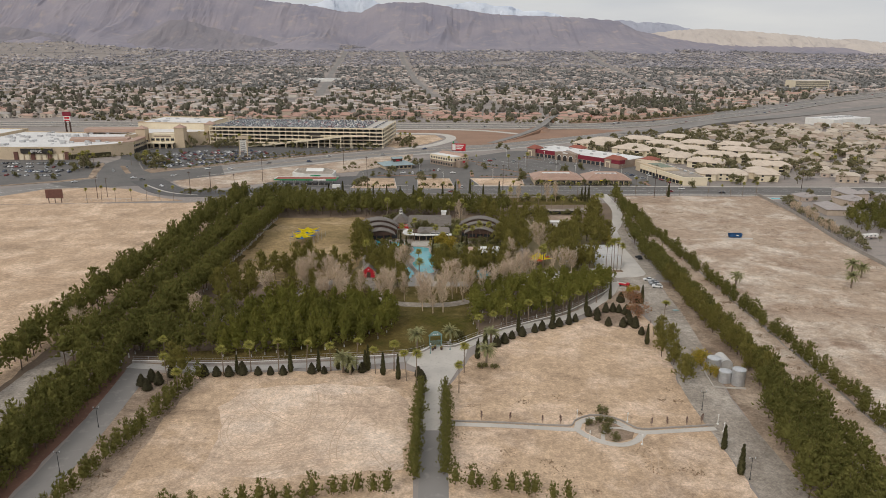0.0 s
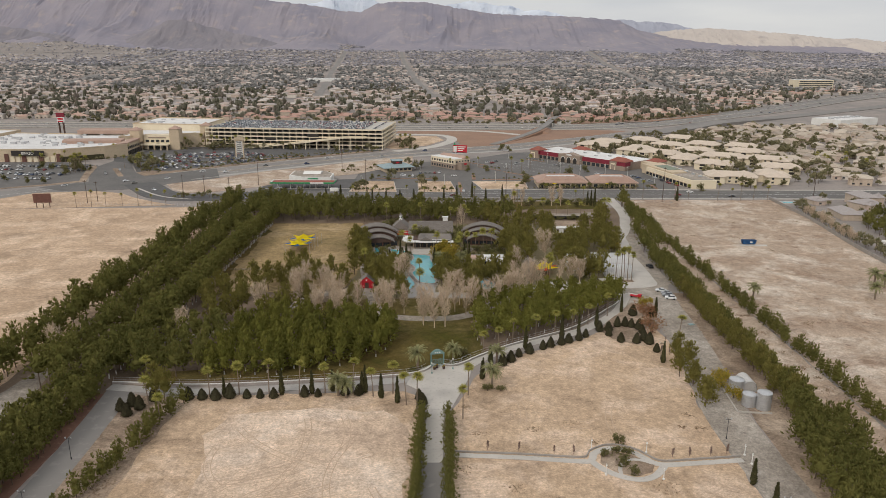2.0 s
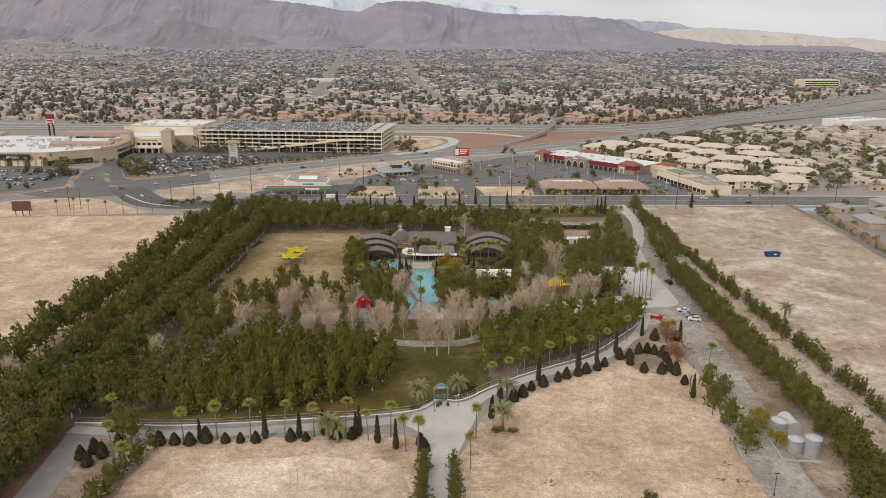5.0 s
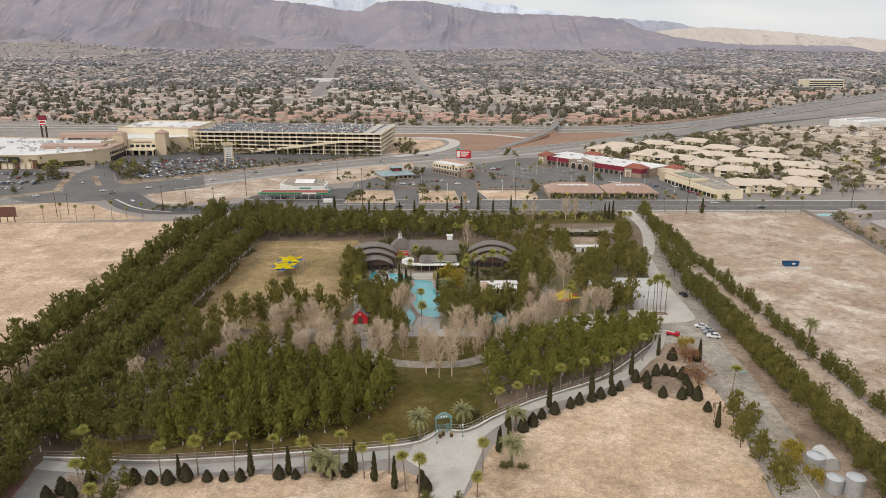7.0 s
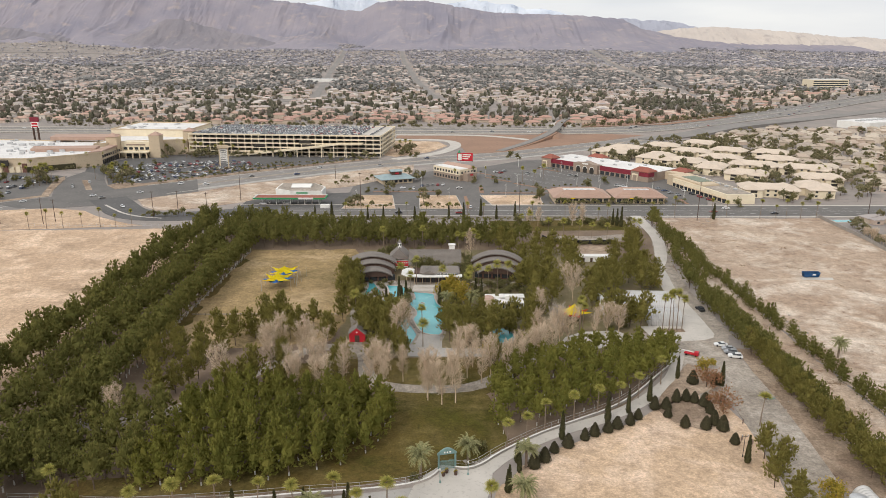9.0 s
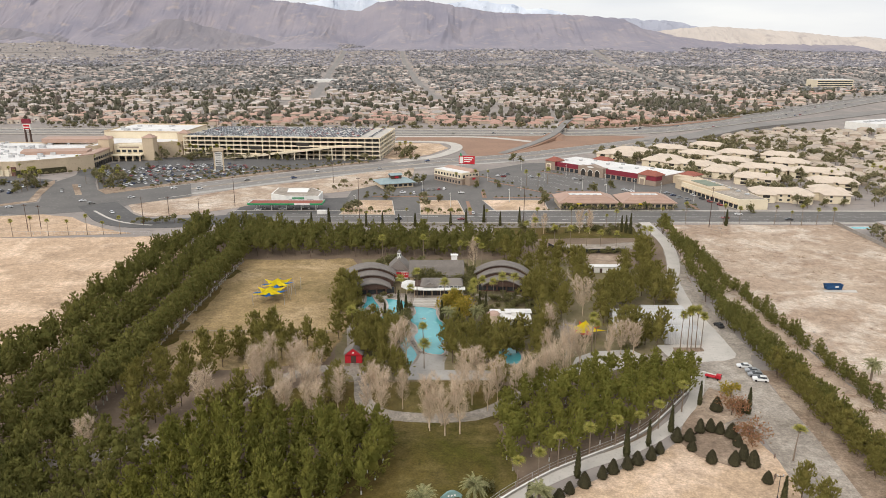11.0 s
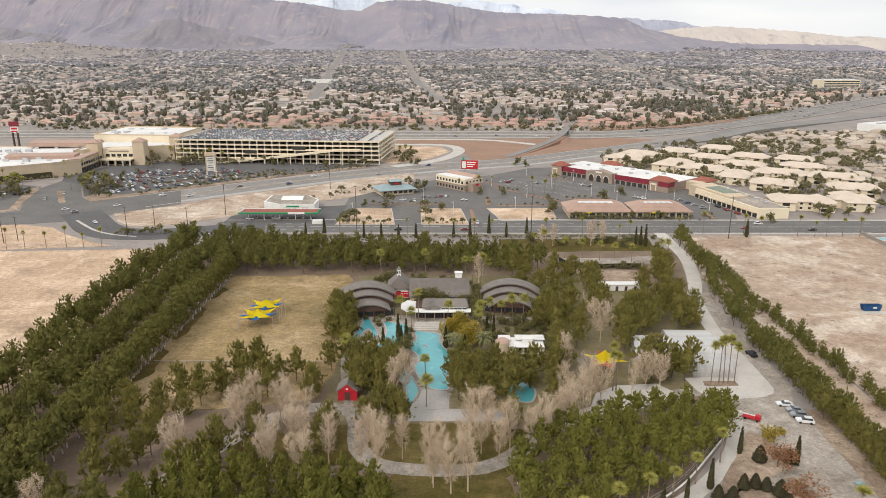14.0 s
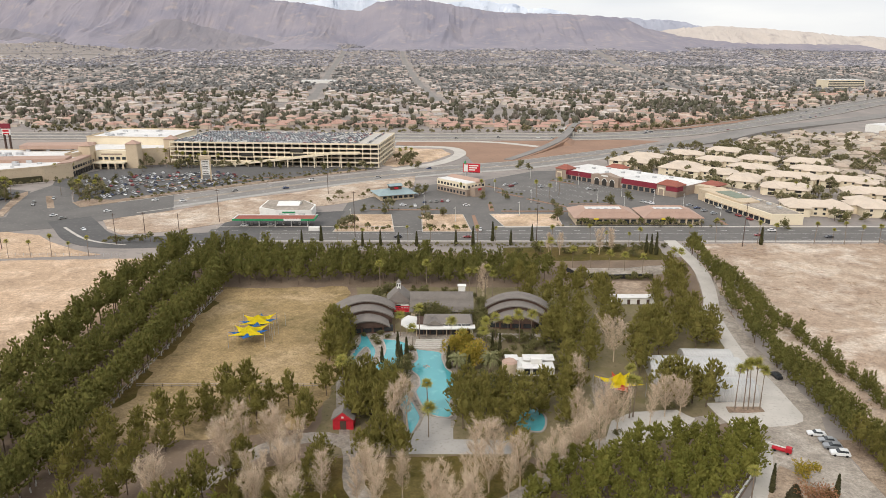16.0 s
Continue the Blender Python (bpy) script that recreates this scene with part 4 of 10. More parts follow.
joined("pine_belt_field", FAR_PINES, grown(scatter(BELT_OUTER, 3.9, 1), 1, 0.92, 1.18), PINE_MATS, "dense dark green pine belt beside a sandy field", "trees", "pines")
joined("pine_belt_lawn", FAR_PINES, grown(scatter(BELT_INNER, 4.0, 11), 11, 0.88, 1.16), PINE_MATS, "dense dark green pine belt behind a single row of pines", "trees", "pines")
joined("pine_row_lawn", ROW_PINES, grown(row([(-106, 207), (-104, 240), (-102.5, 300), (-102.5, 424)], 3.3, 12, 0.8) + row([(-109.5, 207), (-108, 240), (-106.5, 300), (-106, 424)], 5.2, 14, 1.0) + row([(-107, 424), (-107, 470)], 4, 13, 1.5), 12, 0.86, 1.14), PINE_MATS, "single pine row with whitewashed trunks beside a dry lawn", "trees", "pines")
joined("pine_belt_north", FAR_PINES, grown(scatter(NORTH_BELT, 4.6, 2), 2, 0.88, 1.12), PINE_MATS, "dense dark green pine belt behind the houses", "trees", "pines")
joined("pine_wood_west", SLIM_PINES, grown(scatter(WOOD_WEST, 3.4, 3, off_lane), 3, 0.82, 1.1), WOOD_MATS, "dense young pine wood with whitewashed trunks behind the entrance lawn", "trees", "pines")
joined("pine_wood_corner", FAR_PINES, grown(scatter(WOOD_CORNER, 4.0, 33, off_lane), 33, 0.75, 1.0), PINE_MATS, "dense dark pines at the corner of the entrance wall", "trees", "pines")
joined("pine_wood_east", ROW_PINES, grown(scatter(WOOD_EAST, 3.35, 4), 4, 0.68, 0.92), WOOD_MATS, "dense young pine wood with whitewashed trunks beside the curving lane", "trees", "pines")
joined("pine_row_wash", MINI_PINES, grown(row([(122, 100), (122.5, 230), (121, 320), (120, 400), (123, 440)], 2.3, 6, 1.3), 6, 0.36, 0.64), PINE_MATS, "low pine row along a dirt track", "trees", "pines")
joined("pine_row_lane", FAR_PINES, grown(row([(-106, 110), (-106, 208)], 2.9, 7, 1.6) + row([(-111, 110), (-112, 208)], 3.6, 77, 1.6) + row([(-139, 110), (-139, 205)], 3.0, 8, 3.2), 7, 0.75, 1.1) + grown(row([(-103.2, 110), (-103.6, 206)], 3.4, 78, 0.7), 78, 0.5, 0.8), PINE_MATS, "pines along the western lane", "trees", "pines")


# ---- trees that stand singly ----
def tree_thing(name, pieces, label, category, group):
    """A tree out of its parts, each (part name, arrays, material, label)."""
    top = new(name)
    for nm, (v, f), m, lb in pieces:
        o = new(nm, mesh_np(nm, v, f, [m]))
        o.parent = top
        tagged(o, lb)
    return tagged(top, label, category, group)


PLACED = set()


def plant(makers, spots, seed, lo=0.85, hi=1.15, tall=1.0):
    """Set copies of the made trees on the spots; the makers' own objects take the first spots."""
    rng = random.Random(seed)
    for i, (x, y) in enumerate(spots):
        k = i if i < len(makers) else rng.randrange(len(makers))
        s = rng.uniform(lo, hi)
        m = pose(x, y, 0, 0, 0, rng.uniform(0, 360)) @ Matrix.Diagonal((s, s, s * tall * rng.uniform(0.93, 1.08), 1))
        if makers[k].name not in PLACED:
            PLACED.add(makers[k].name)
            makers[k].matrix_basis = m
        else:
            o = copy_thing(makers[k], Matrix())
            o.matrix_basis = m


def fan_palm(seed, h=8.5, r=2.0):
    rng = np.random.default_rng(seed)
    b = rng.normal(0, 0.25, 2)
    trunk = merge([tube((0, 0, -0.2), (b[0] * 0.3, b[1] * 0.3, h * 0.5), 0.22, 0.15, 7), tube((b[0] * 0.3, b[1] * 0.3, h * 0.5), (*b, h), 0.15, 0.12, 6)])
    v, f, o = [], [], 0
    skirt = []
    for k in range(46):
        az, el = rng.uniform(0, 6.28), rng.uniform(-0.55, 1.55)
        d = np.array((math.cos(az) * math.cos(el), math.sin(az) * math.cos(el), math.sin(el)))
        s = np.array((-math.sin(az), math.cos(az), 0))
        u = np.cross(d, s)
        p = np.array((*b, h)) + d * r * 0.22
        for a in np.linspace(-0.95, 0.95, 7):
            t = p + (d * math.cos(a) + s * math.sin(a)) * r * rng.uniform(0.62, 0.95) - (0, 0, 0.12 * r)
            e = (s * math.cos(a) - d * math.sin(a)) * 0.13
            v += [p - e, p + e, t]
            f.append((o, o + 1, o + 2))
            o += 3
    for k in range(26):
        az = rng.uniform(0, 6.28)
        q = np.array((b[0] + math.cos(az) * 0.2, b[1] + math.sin(az) * 0.2, h - rng.uniform(0.1, 0.5)))
        e = np.array((-math.sin(az), math.cos(az), 0)) * 0.2
        skirt += [q - e, q + e, q + (math.cos(az) * 0.35, math.sin(az) * 0.35, -rng.uniform(0.7, 1.3))]
    return trunk, (np.array(v), np.array(f)), (np.array(skirt), np.arange(len(skirt)).reshape(-1, 3))


def date_palm(seed, h=4.2, r=3.6):
    rng = np.random.default_rng(seed)
    trunk = merge([tube((0, 0, -0.2), (0, 0, h * 0.85), 0.38, 0.34, 8), tube((0, 0, h * 0.85), (0, 0, h + 0.3), 0.5, 0.3, 8)])
    v, f, o = [], [], 0
    for k in range(58):
        az, el = rng.uniform(0, 6.28), rng.uniform(-0.25, 1.35)
        d, s = np.array((math.cos(az), math.sin(az), 0)), np.array((-math.sin(az), math.cos(az), 0))
        p, n = np.array((0, 0, h + 0.2)), 6
        ln = r * rng.uniform(0.85, 1.1)
        e = el
        for j in range(n):
            q = p + (d * math.cos(e) + np.array((0, 0, 1)) * math.sin(e)) * ln / n
            for sg in (-1, 1):
                for t in (0.25, 0.75):
                    c = p + (q - p) * t
                    tip = c + s * sg * 0.62 * (1 - (j / n) ** 2 * 0.75) + (q - p) * 0.8 - (0, 0, 0.16)
                    v += [c - (q - p) * 0.28, c + (q - p) * 0.28, tip]
                    f.append((o, o + 1, o + 2))
                    o += 3
            p = q
            e -= 0.17 + 0.1 * rng.random()
    return trunk, (np.array(v), np.array(f))


def spindle(seed, h, r, n, tip=0.8, size=0.45, low=0.03):
    """Foliage filling a slim or teardrop outline, dense on the skin."""
    rng = np.random.default_rng(seed)
    p, w = [], []
    for k in range(n):
        u = rng.uniform(low, 1)
        rad = r * min(1, (u + 0.1) * 4) ** 0.7 * (1 - u) ** tip * rng.uniform(0.75, 1.02) * (1.35 if tip < 0.9 else 1.5)
        az = rng.uniform(0, 6.28)
        p.append((rad * math.cos(az), rad * math.sin(az), u * h))
        w.append((math.cos(az) * 0.45, math.sin(az) * 0.45, 1.0))
    return tufts(np.array(p), np.array(w), size, size * 0.5, rng, 4, 0.35)


def core(h, r, tip, low, n=10):
    """The dark closed heart of a clipped or columnar bush."""
    v, f = [], []
    us = np.linspace(low, 0.97, 8)
    for u in us:
        rad = 0.86 * r * min(1, (u + 0.1) * 4) ** 0.7 * (1 - u) ** tip * (1.35 if tip < 0.9 else 1.5)
        v += [(rad * math.cos(2 * math.pi * k / n), rad * math.sin(2 * math.pi * k / n), u * h) for k in range(n)]
    for i in range(7):
        for k in range(n):
            a, b = i * n + k, i * n + (k + 1) % n
            f += [(a, b, b + n), (a, b + n, a + n)]
    return np.array(v), np.array(f)


def limbs(seed, h=8.0, spread=0.5, depth=4, r0=0.16, kids=4, thin=0.024, first=0.34, keep=(0.55, 0.8), up=0.3):
    """Bare branches: each limb forks into thinner ones."""
    rng = np.random.default_rng(seed)
    out, tips = [], []
    def grow(p, d, ln, r, k):
        q = p + d * ln
        out.append(tube(p, q, max(r, thin), max(r * 0.62, thin * 0.8), 5 if k == depth else 3))
        if k == 0:
            tips.append((q, d))
            return
        for _ in range(kids if k > 1 else kids + 1):
            a = p + d * ln * rng.uniform(0.55, 1.0)
            e = d + rng.normal(0, spread, 3) + (0, 0, up)
            grow(a, e / np.linalg.norm(e), ln * rng.uniform(*keep), r * 0.55, k - 1)
    grow(np.array((0, 0, -0.2)), np.array((0, 0, 1.0)), h * first, r0, depth)
    return merge(out), tips


def leafy(seed, h, r, n, spread=0.55, size=0.6, per=3):
    """A broad crown on forking limbs."""
    rng = np.random.default_rng(seed)
    wood, tips = limbs(seed, h, spread, 3, 0.18, 4)
    t = np.array([a for a, _ in tips])
    c = t.mean(0)
    t = c + (t - c) * (r / max(0.1, np.percentile(np.linalg.norm(t - c, axis=1), 85)))
    p = t[rng.integers(0, len(t), n)] + rng.normal(0, r * 0.2, (n, 3))
    p[:, 2] = np.maximum(p[:, 2], h * 0.18)
    return wood, tufts(p, (p - c) * 0.4 + (0, 0, 0.5), size, size * 0.6, rng, per, 0.9)


def pine_things(kinds=PINES, needles="pine"):
    return [tree_thing("pine_tree", [("trunk", a, M["bark"], ""), ("crown", b, M[needles], "")], "young olive-green pine tree with a loose crown", "tree", "single pines") for a, b in kinds]


def fan_things(sizes=((1, 11.8), (2, 10.8), (3, 12.6)), r=2.0):
    out = []
    for s, h in sizes:
        t, c, k = fan_palm(s, h, r)
        out.append(tree_thing("fan_palm", [("trunk", t, M["palm_trunk"], ""), ("crown", c, M["palm"], ""), ("dead_fronds", k, M["palm_trunk"], "dry brown skirt of fronds")], "slender fan palm with a small round crown", "palm tree", "fan palms"))
    return out


def date_things():
    out = []
    for s, h in ((1, 5.4), (2, 4.6)):
        t, c = date_palm(s, h)
        out.append(tree_thing("date_palm", [("trunk", t, M["palm_trunk"], ""), ("crown", c, M["date"], "")], "stout date palm with long grey-green arching fronds", "palm tree", "date palms"))
    return out


def cypress_things():
    return [tree_thing("cypress", [("trunk", tube((0, 0, -0.1), (0, 0, h * 0.5), 0.12, 0.05), M["bark"], ""), ("crown", merge([spindle(s, h, 0.66, 340, 0.7), core(h, 0.66, 0.7, 0.03)]), M["cypress"], "")], "slim dark green column cypress", "tree", "column cypresses") for s, h in ((1, 8.6), (2, 7.2))]


def topiary_things():
    return [tree_thing("clipped_bush", [("stem", tube((0, 0, -0.1), (0, 0, h * 0.4), 0.1, 0.06), M["bark"], ""), ("crown", merge([spindle(s, h, r, 460, 0.6, 0.3, 0.01), core(h, r, 0.6, 0.02)]), M["topiary"], "")], "dark clipped teardrop-shaped evergreen bush", "bush", "clipped bushes") for s, h, r in ((1, 3.9, 1.3), (2, 3.5, 1.35), (3, 3.2, 1.15))]


def bare_arrays(seed, h, wide, forks=1):
    """A leafless tree: leaders rising through the crown, side branches curving upwards, each feathered with fine twigs."""
    rng = np.random.default_rng(seed)
    g = min(1.0, 0.2 + h / 15)
    trunk = tube((0, 0, -0.2), (0, 0, h * 0.24), 0.2 * g, 0.16 * g, 6)
    wood, p, w = [], [], []
    for q in range(forks):
        lean = rng.normal(0, 0.05 + 0.09 * (forks > 1), 2) * h
        stem = [np.array((lean[0] * u ** 1.3, lean[1] * u ** 1.3, h * (0.22 + 0.76 * u))) for u in np.linspace(0, 1, 5)]
        wood += [tube(a, b, (0.13 - 0.025 * k) * g, (0.105 - 0.025 * k) * g, 4) for k, (a, b) in enumerate(zip(stem, stem[1:]))]
        n = int(34 / forks ** 0.6)
        for k in range(n):
            u = (k + rng.uniform(0, 1)) / n
            a = np.array((lean[0] * u ** 1.3, lean[1] * u ** 1.3, h * (0.22 + 0.74 * u)))
            az = k * 2.4 + rng.normal(0, 0.5)
            o = np.array((math.cos(az), math.sin(az), 0.0))
            ln = wide * (0.4 + 0.6 * math.sin(math.pi * min(1, u * 0.9 + 0.18))) * rng.uniform(0.6, 1.1) + 0.024 * h
            e = o * 0.8 + np.array((0, 0, 0.75))
            m = a + e * ln * 0.55
            b = m + (o * 0.42 + np.array((0, 0, 0.95)) + rng.normal(0, 0.12, 3)) * ln * 0.6
            wood += [tube(a, m, 0.055 * g, 0.04 * g, 3), tube(m, b, 0.04 * g, 0.022 * g, 3)]
            for t in rng.uniform(0.15, 1.0, 12):
                p.append(a + (m - a) * min(1, t * 2) + (b - m) * max(0, t * 2 - 1))
                w.append(o * 0.55 + rng.normal(0, 0.45, 3) + (0, 0, 0.75))
    p, w = np.array(p), np.array(w)
    return trunk, merge(wood), tufts(p + w * 0.027 * h, w, 0.115 * h, 0.016 + 0.0038 * h, rng, 3, 0.4)


def bare_things(m, label, sizes):
    out = []
    for s, h, wide, forks in sizes:
        t, b, c = bare_arrays(s, h, wide, forks)
        out.append(tree_thing("bare_tree", [("trunk", t, m, ""), ("branching", b, m, ""), ("twig_crown", c, m, "fine pale twigs")], label, "tree", "leafless trees"))
    return out


def leafy_things(name, m, label, sizes, group, wood="bark"):
    out = []
    for s, h, r, n, size in sizes:
        w, c = leafy(s, h, r, n, size=size)
        out.append(tree_thing(name, [("branching", w, M[wood], ""), ("crown", c, M[m], "")], label, "tree" if "tree" in name else "bush", group))
    return out

# ---- planting of the estate ----
pines = pine_things()
POOL_WEST = [(-45.5, 371), (-41.5, 369), (-44.5, 364), (-40.5, 361), (-45.5, 357), (-41, 354), (-44.5, 349), (-40.5, 346.5), (-41.5, 324.5), (-37.5, 331), (-34, 318.5), (-29.5, 321), (-25, 319), (-21, 320), (-31.5, 313), (-27, 314), (-22.5, 312.5), (-19.5, 316.5), (-30, 307.5), (-24.5, 306.5), (-33, 325), (-28, 327), (-23.5, 326)]
POOL_EAST = [(-3.0, 317.5), (0.8, 322), (1.5, 314.5), (5.2, 318), (5.5, 310), (10.7, 323), (10.2, 314.5), (15.5, 309), (15.8, 317.5), (20.5, 313), (22.5, 320.5), (-1.3, 305.5), (3, 302.5), (7.7, 304.5), (12.5, 303), (28, 315), (27, 307), (29.5, 321)]
GARDEN_EAST = [(33.5, 368), (29.5, 361), (34.5, 357), (34.1, 345), (33, 335), (38.5, 361), (42.5, 371), (40.4, 343.5), (43, 356), (55, 402), (61, 415), (49, 417), (34, 396), (41, 410), (40, 390), (50, 411), (31, 418), (44, 382), (57, 381), (61, 357), (57, 347), (55.5, 338.5), (66, 372), (64, 364), (88, 410), (84, 390), (75.3, 385), (84, 378), (78.5, 371), (72, 378), (80.6, 359.5), (85.5, 361), (79, 402), (92.7, 426), (93.8, 418), (89, 401), (91, 392), (71, 360), (66, 353.5), (95, 434), (97, 441), (51, 371), (36, 376), (56, 391), (28, 410), (25, 420), (44, 423), (82, 368), (68, 366), (90, 372), (34, 327)]
LAWN_SOUTH = [(-69, 318), (-65, 311.5), (-63.5, 321), (-56, 314.5), (-51.5, 318), (-45, 311.5), (-61, 302), (-36.5, 286.5), (-37.5, 277), (-24, 292), (-20, 292.5), (-17, 289), (-25.5, 286), (13.6, 289), (-58, 307.5), (-44.5, 306), (-80, 276), (-94, 277), (-89, 285), (-97, 288), (-83, 288.6), (-78, 294), (-92, 295), (-76, 302), (-70.5, 307.5), (-82, 303), (-74, 314), (-96, 299), (-87, 300), (-55, 284), (-52, 268), (-87.2, 263), (-83.7, 266.4), (-81.3, 271.2), (-67, 265.3), (-64, 268.8), (-61.6, 273.3), (-55.7, 280.3), (-36.5, 280.4)]
plant(pines, POOL_WEST + POOL_EAST, 21, 0.82, 1.0, 1.1)
plant(pines, GARDEN_EAST, 22, 0.84, 1.1, 1.06)
plant(pines, LAWN_SOUTH, 20, 0.74, 0.94, 1.14)
plant(pines, [(58, 320), (61.8, 321.5), (69.3, 318), (66, 320)], 19, 1.08, 1.25)
plant(pines, row([(101, 200), (101, 240), (102, 300)], 3.0, 5, 1.3), 23, 0.58, 0.84)
joined("pine_row_road", FAR_PINES, grown(row([(88, 105), (90, 140), (95, 165), (98.5, 188), (100.5, 203)], 2.9, 5, 1.3) + row([(102, 300), (102.5, 352)], 3.0, 55, 1.3) + row([(93, 105), (95, 140), (100, 166), (103, 195), (103.8, 240), (104.8, 300), (106, 350)], 2.9, 57, 1.3), 56, 0.58, 0.86), PINE_MATS, "thick pine row along the gravel road", "trees", "pines")
joined("pine_row_bend", FAR_PINES, grown(row([(84, 105), (86, 140), (91, 165), (95, 188)], 3.4, 61, 1.4) + row([(98, 105), (100, 140), (105, 166), (107, 195)], 3.4, 62, 1.4) + row([(91, 105), (93, 140), (98, 168)], 3.6, 63, 1.6), 64, 0.6, 0.92), PINE_MATS, "tall pines on the bend of the gravel road", "trees", "pines")
joined("pine_row_drive", FAR_PINES, grown(row([(103.5, 354), (106, 384), (111, 408), (116.5, 440), (120, 488)], 5.2, 58, 1.6) + row([(108, 360), (114, 400), (119, 440)], 9, 59, 2.0), 60, 0.6, 0.98), PINE_MATS, "loose row of pines beside the concrete drive", "trees", "pines")
minis = pine_things(MINI_PINES, "belt_pine")
plant(minis, row([(-6.8, 148), (-6.8, 196)], 2.2, 24, 0.5) + row([(0.8, 150), (1.4, 196)], 2.4, 25, 0.5) + row([(-62, 134), (-36, 139), (-9, 144.5)], 3.4, 26, 0.9) + row([(3, 146), (16, 143.5), (32, 139)], 3.2, 27, 0.7), 29, 0.40, 0.56)
plant(minis, row([(-88, 135), (-82, 170), (-77, 204)], 3.0, 28, 0.9), 30, 0.42, 0.62)
plant(pines, [(79.6, 226.9), (75.7, 200), (74.6, 219.9), (76.7, 213.4), (77.5, 232), (78.5, 207)], 35, 0.6, 0.85)
plant(pines, [(-83, 203.5), (-86.5, 206.5)], 36, 0.75, 0.9)

fans = fan_things()
plant(fans, [(-70.2, 205.5), (-61.8, 207), (-52.6, 206), (-43.8, 207), (-36.2, 208), (-27.9, 208.5), (-21.5, 206), (-15.7, 208), (-11.3, 200.7), (-8.1, 197.9), (-92, 214), (-85, 197.3), (-79.3, 190.5), (7, 207), (5, 193)], 41, 0.9, 1.08, 0.8)
plant(fans, [(13, 236.5), (18.5, 240.6), (23.8, 244.4), (32.7, 250.3), (40.1, 254.4), (47.2, 258.7), (54.2, 263.9), (63.5, 273), (83.5, 248.4)], 40, 0.88, 1.06, 0.72)
plant(fans, [(-11.1, 312.3)], 39, 0.95, 1.05, 0.95)
plant(fans, [(-15.3, 366.0), (7.1, 413.0), (10.2, 407.5), (13.4, 407.5), (4.1, 408), (-14, 418), (-34, 420), (48, 322), (45.5, 311.3), (46.6, 311.8)], 42, 0.95, 1.15)
plant(fans, [(76.9, 316.0), (79.4, 316.2), (80.6, 315.8), (82.2, 316.2), (84.0, 316.0)], 43, 0.85, 0.98, 1.36)
plant(date_things(), [(-8.9, 224.6), (2.8, 231.3), (14.4, 211.4), (-32, 206.5), (-29.5, 205), (-2.2, 339.5), (8.1, 340.5), (-37.2, 336), (17, 228), (129, 293), (189, 309), (193, 308), (180, 293)], 44, 0.95, 1.15)
cyps = cypress_things()
plant(cyps, [(12, 218), (15, 230), (28, 241), (42, 250), (49, 255), (57, 262), (70, 277), (-66, 206), (-49, 207), (-40, 207.5), (-34, 209), (-25, 208), (-19, 205), (-14, 202), (-24.1, 208.5), (11.6, 217.8), (15.2, 226), (73.6, 162.3), (73.4, 150.9), (72.5, 230.2), (-5, 343), (-22, 352), (-19, 350), (82, 272)], 45, 0.8, 1.15)
tops = topiary_things()
plant(tops, [(19, 228), (22, 231), (25, 235), (29, 237.5), (34, 241), (37, 243), (41, 245), (44, 247), (48, 249), (51, 252), (-72, 204), (-68, 204), (-64, 205), (-59, 205), (-55, 205), (-51, 205), (-42, 206), (-38, 206), (-30, 207), (-26, 207), (-76, 204), (-7.7, 204), (-6.6, 201)], 46, 0.85, 1.15)
plant(tops, [(57.2, 257.6), (60.6, 257.8), (59.7, 253.2), (64.9, 262.2), (67.8, 262.6), (70.0, 261.6), (72.4, 259.6), (72.3, 255.2), (71.2, 249.0), (68.0, 246.6), (62.7, 247.6), (72.4, 246.0), (73.0, 239.2), (73.7, 273.8), (80.7, 273.1), (-93, 197), (-91, 200), (-90, 194), (-88, 198), (-86, 203)], 47, 0.98, 1.22)
bares = bare_things(M["twig"], "leafless tree with pale grey-tan branches", ((61, 13.0, 2.9, 1), (62, 12.0, 3.3, 2), (63, 14.0, 3.0, 1), (66, 13.0, 3.8, 3)))
plant(bares, [(-47.8, 290), (-43.5, 290), (-55.6, 287.6), (-59.4, 283.7), (-50.5, 292), (-48.7, 268.5), (-38.7, 264), (-21.5, 266.8), (-8, 262.5), (-57.5, 280), (-49.3, 273.6), (-40.5, 275), (-22.4, 273.7), (-20.5, 303.5), (-16.7, 307), (8.3, 273.5), (11.5, 279), (16.4, 277.5), (20.7, 281.5), (-8.2, 264.1), (-3.9, 260), (27, 288), (33, 293), (33, 322), (55.6, 312.1), (60, 312.5), (40, 303), (-92.6, 246.6), (-71.4, 270.9), (-127, 228), (45.9, 474), (51.6, 475), (71.6, 475), (77.4, 474.5), (9.6, 410.4), (-16, 274.5), (1, 284), (6, 285), (-34, 271), (29, 304), (0.1, 261), (-0.7, 272), (4, 277), (24, 286), (31, 300), (-26, 271), (-44, 278), (50, 307), (37, 303)], 48, 0.8, 1.14, 1.06)
plant(bare_things(M["twig"], "tall broad leafless tree with pale tan branches", ((68, 16.0, 5.2, 3),)), [(49.6, 348.5)], 49, 1.0, 1.05)
plant(bare_things(M["grey_twig"], "broad leafless tree with dull grey twigs", ((67, 11.0, 4.4, 3),)), [(36.6, 309)], 52, 1.0, 1.05)
plant(leafy_things("autumn_tree", "rust", "small tree with rust-brown winter leaves", ((71, 6.4, 3.2, 620, 0.45),), "autumn trees"), [(77.0, 271.2), (76.3, 256.0)], 50, 0.95, 1.15)
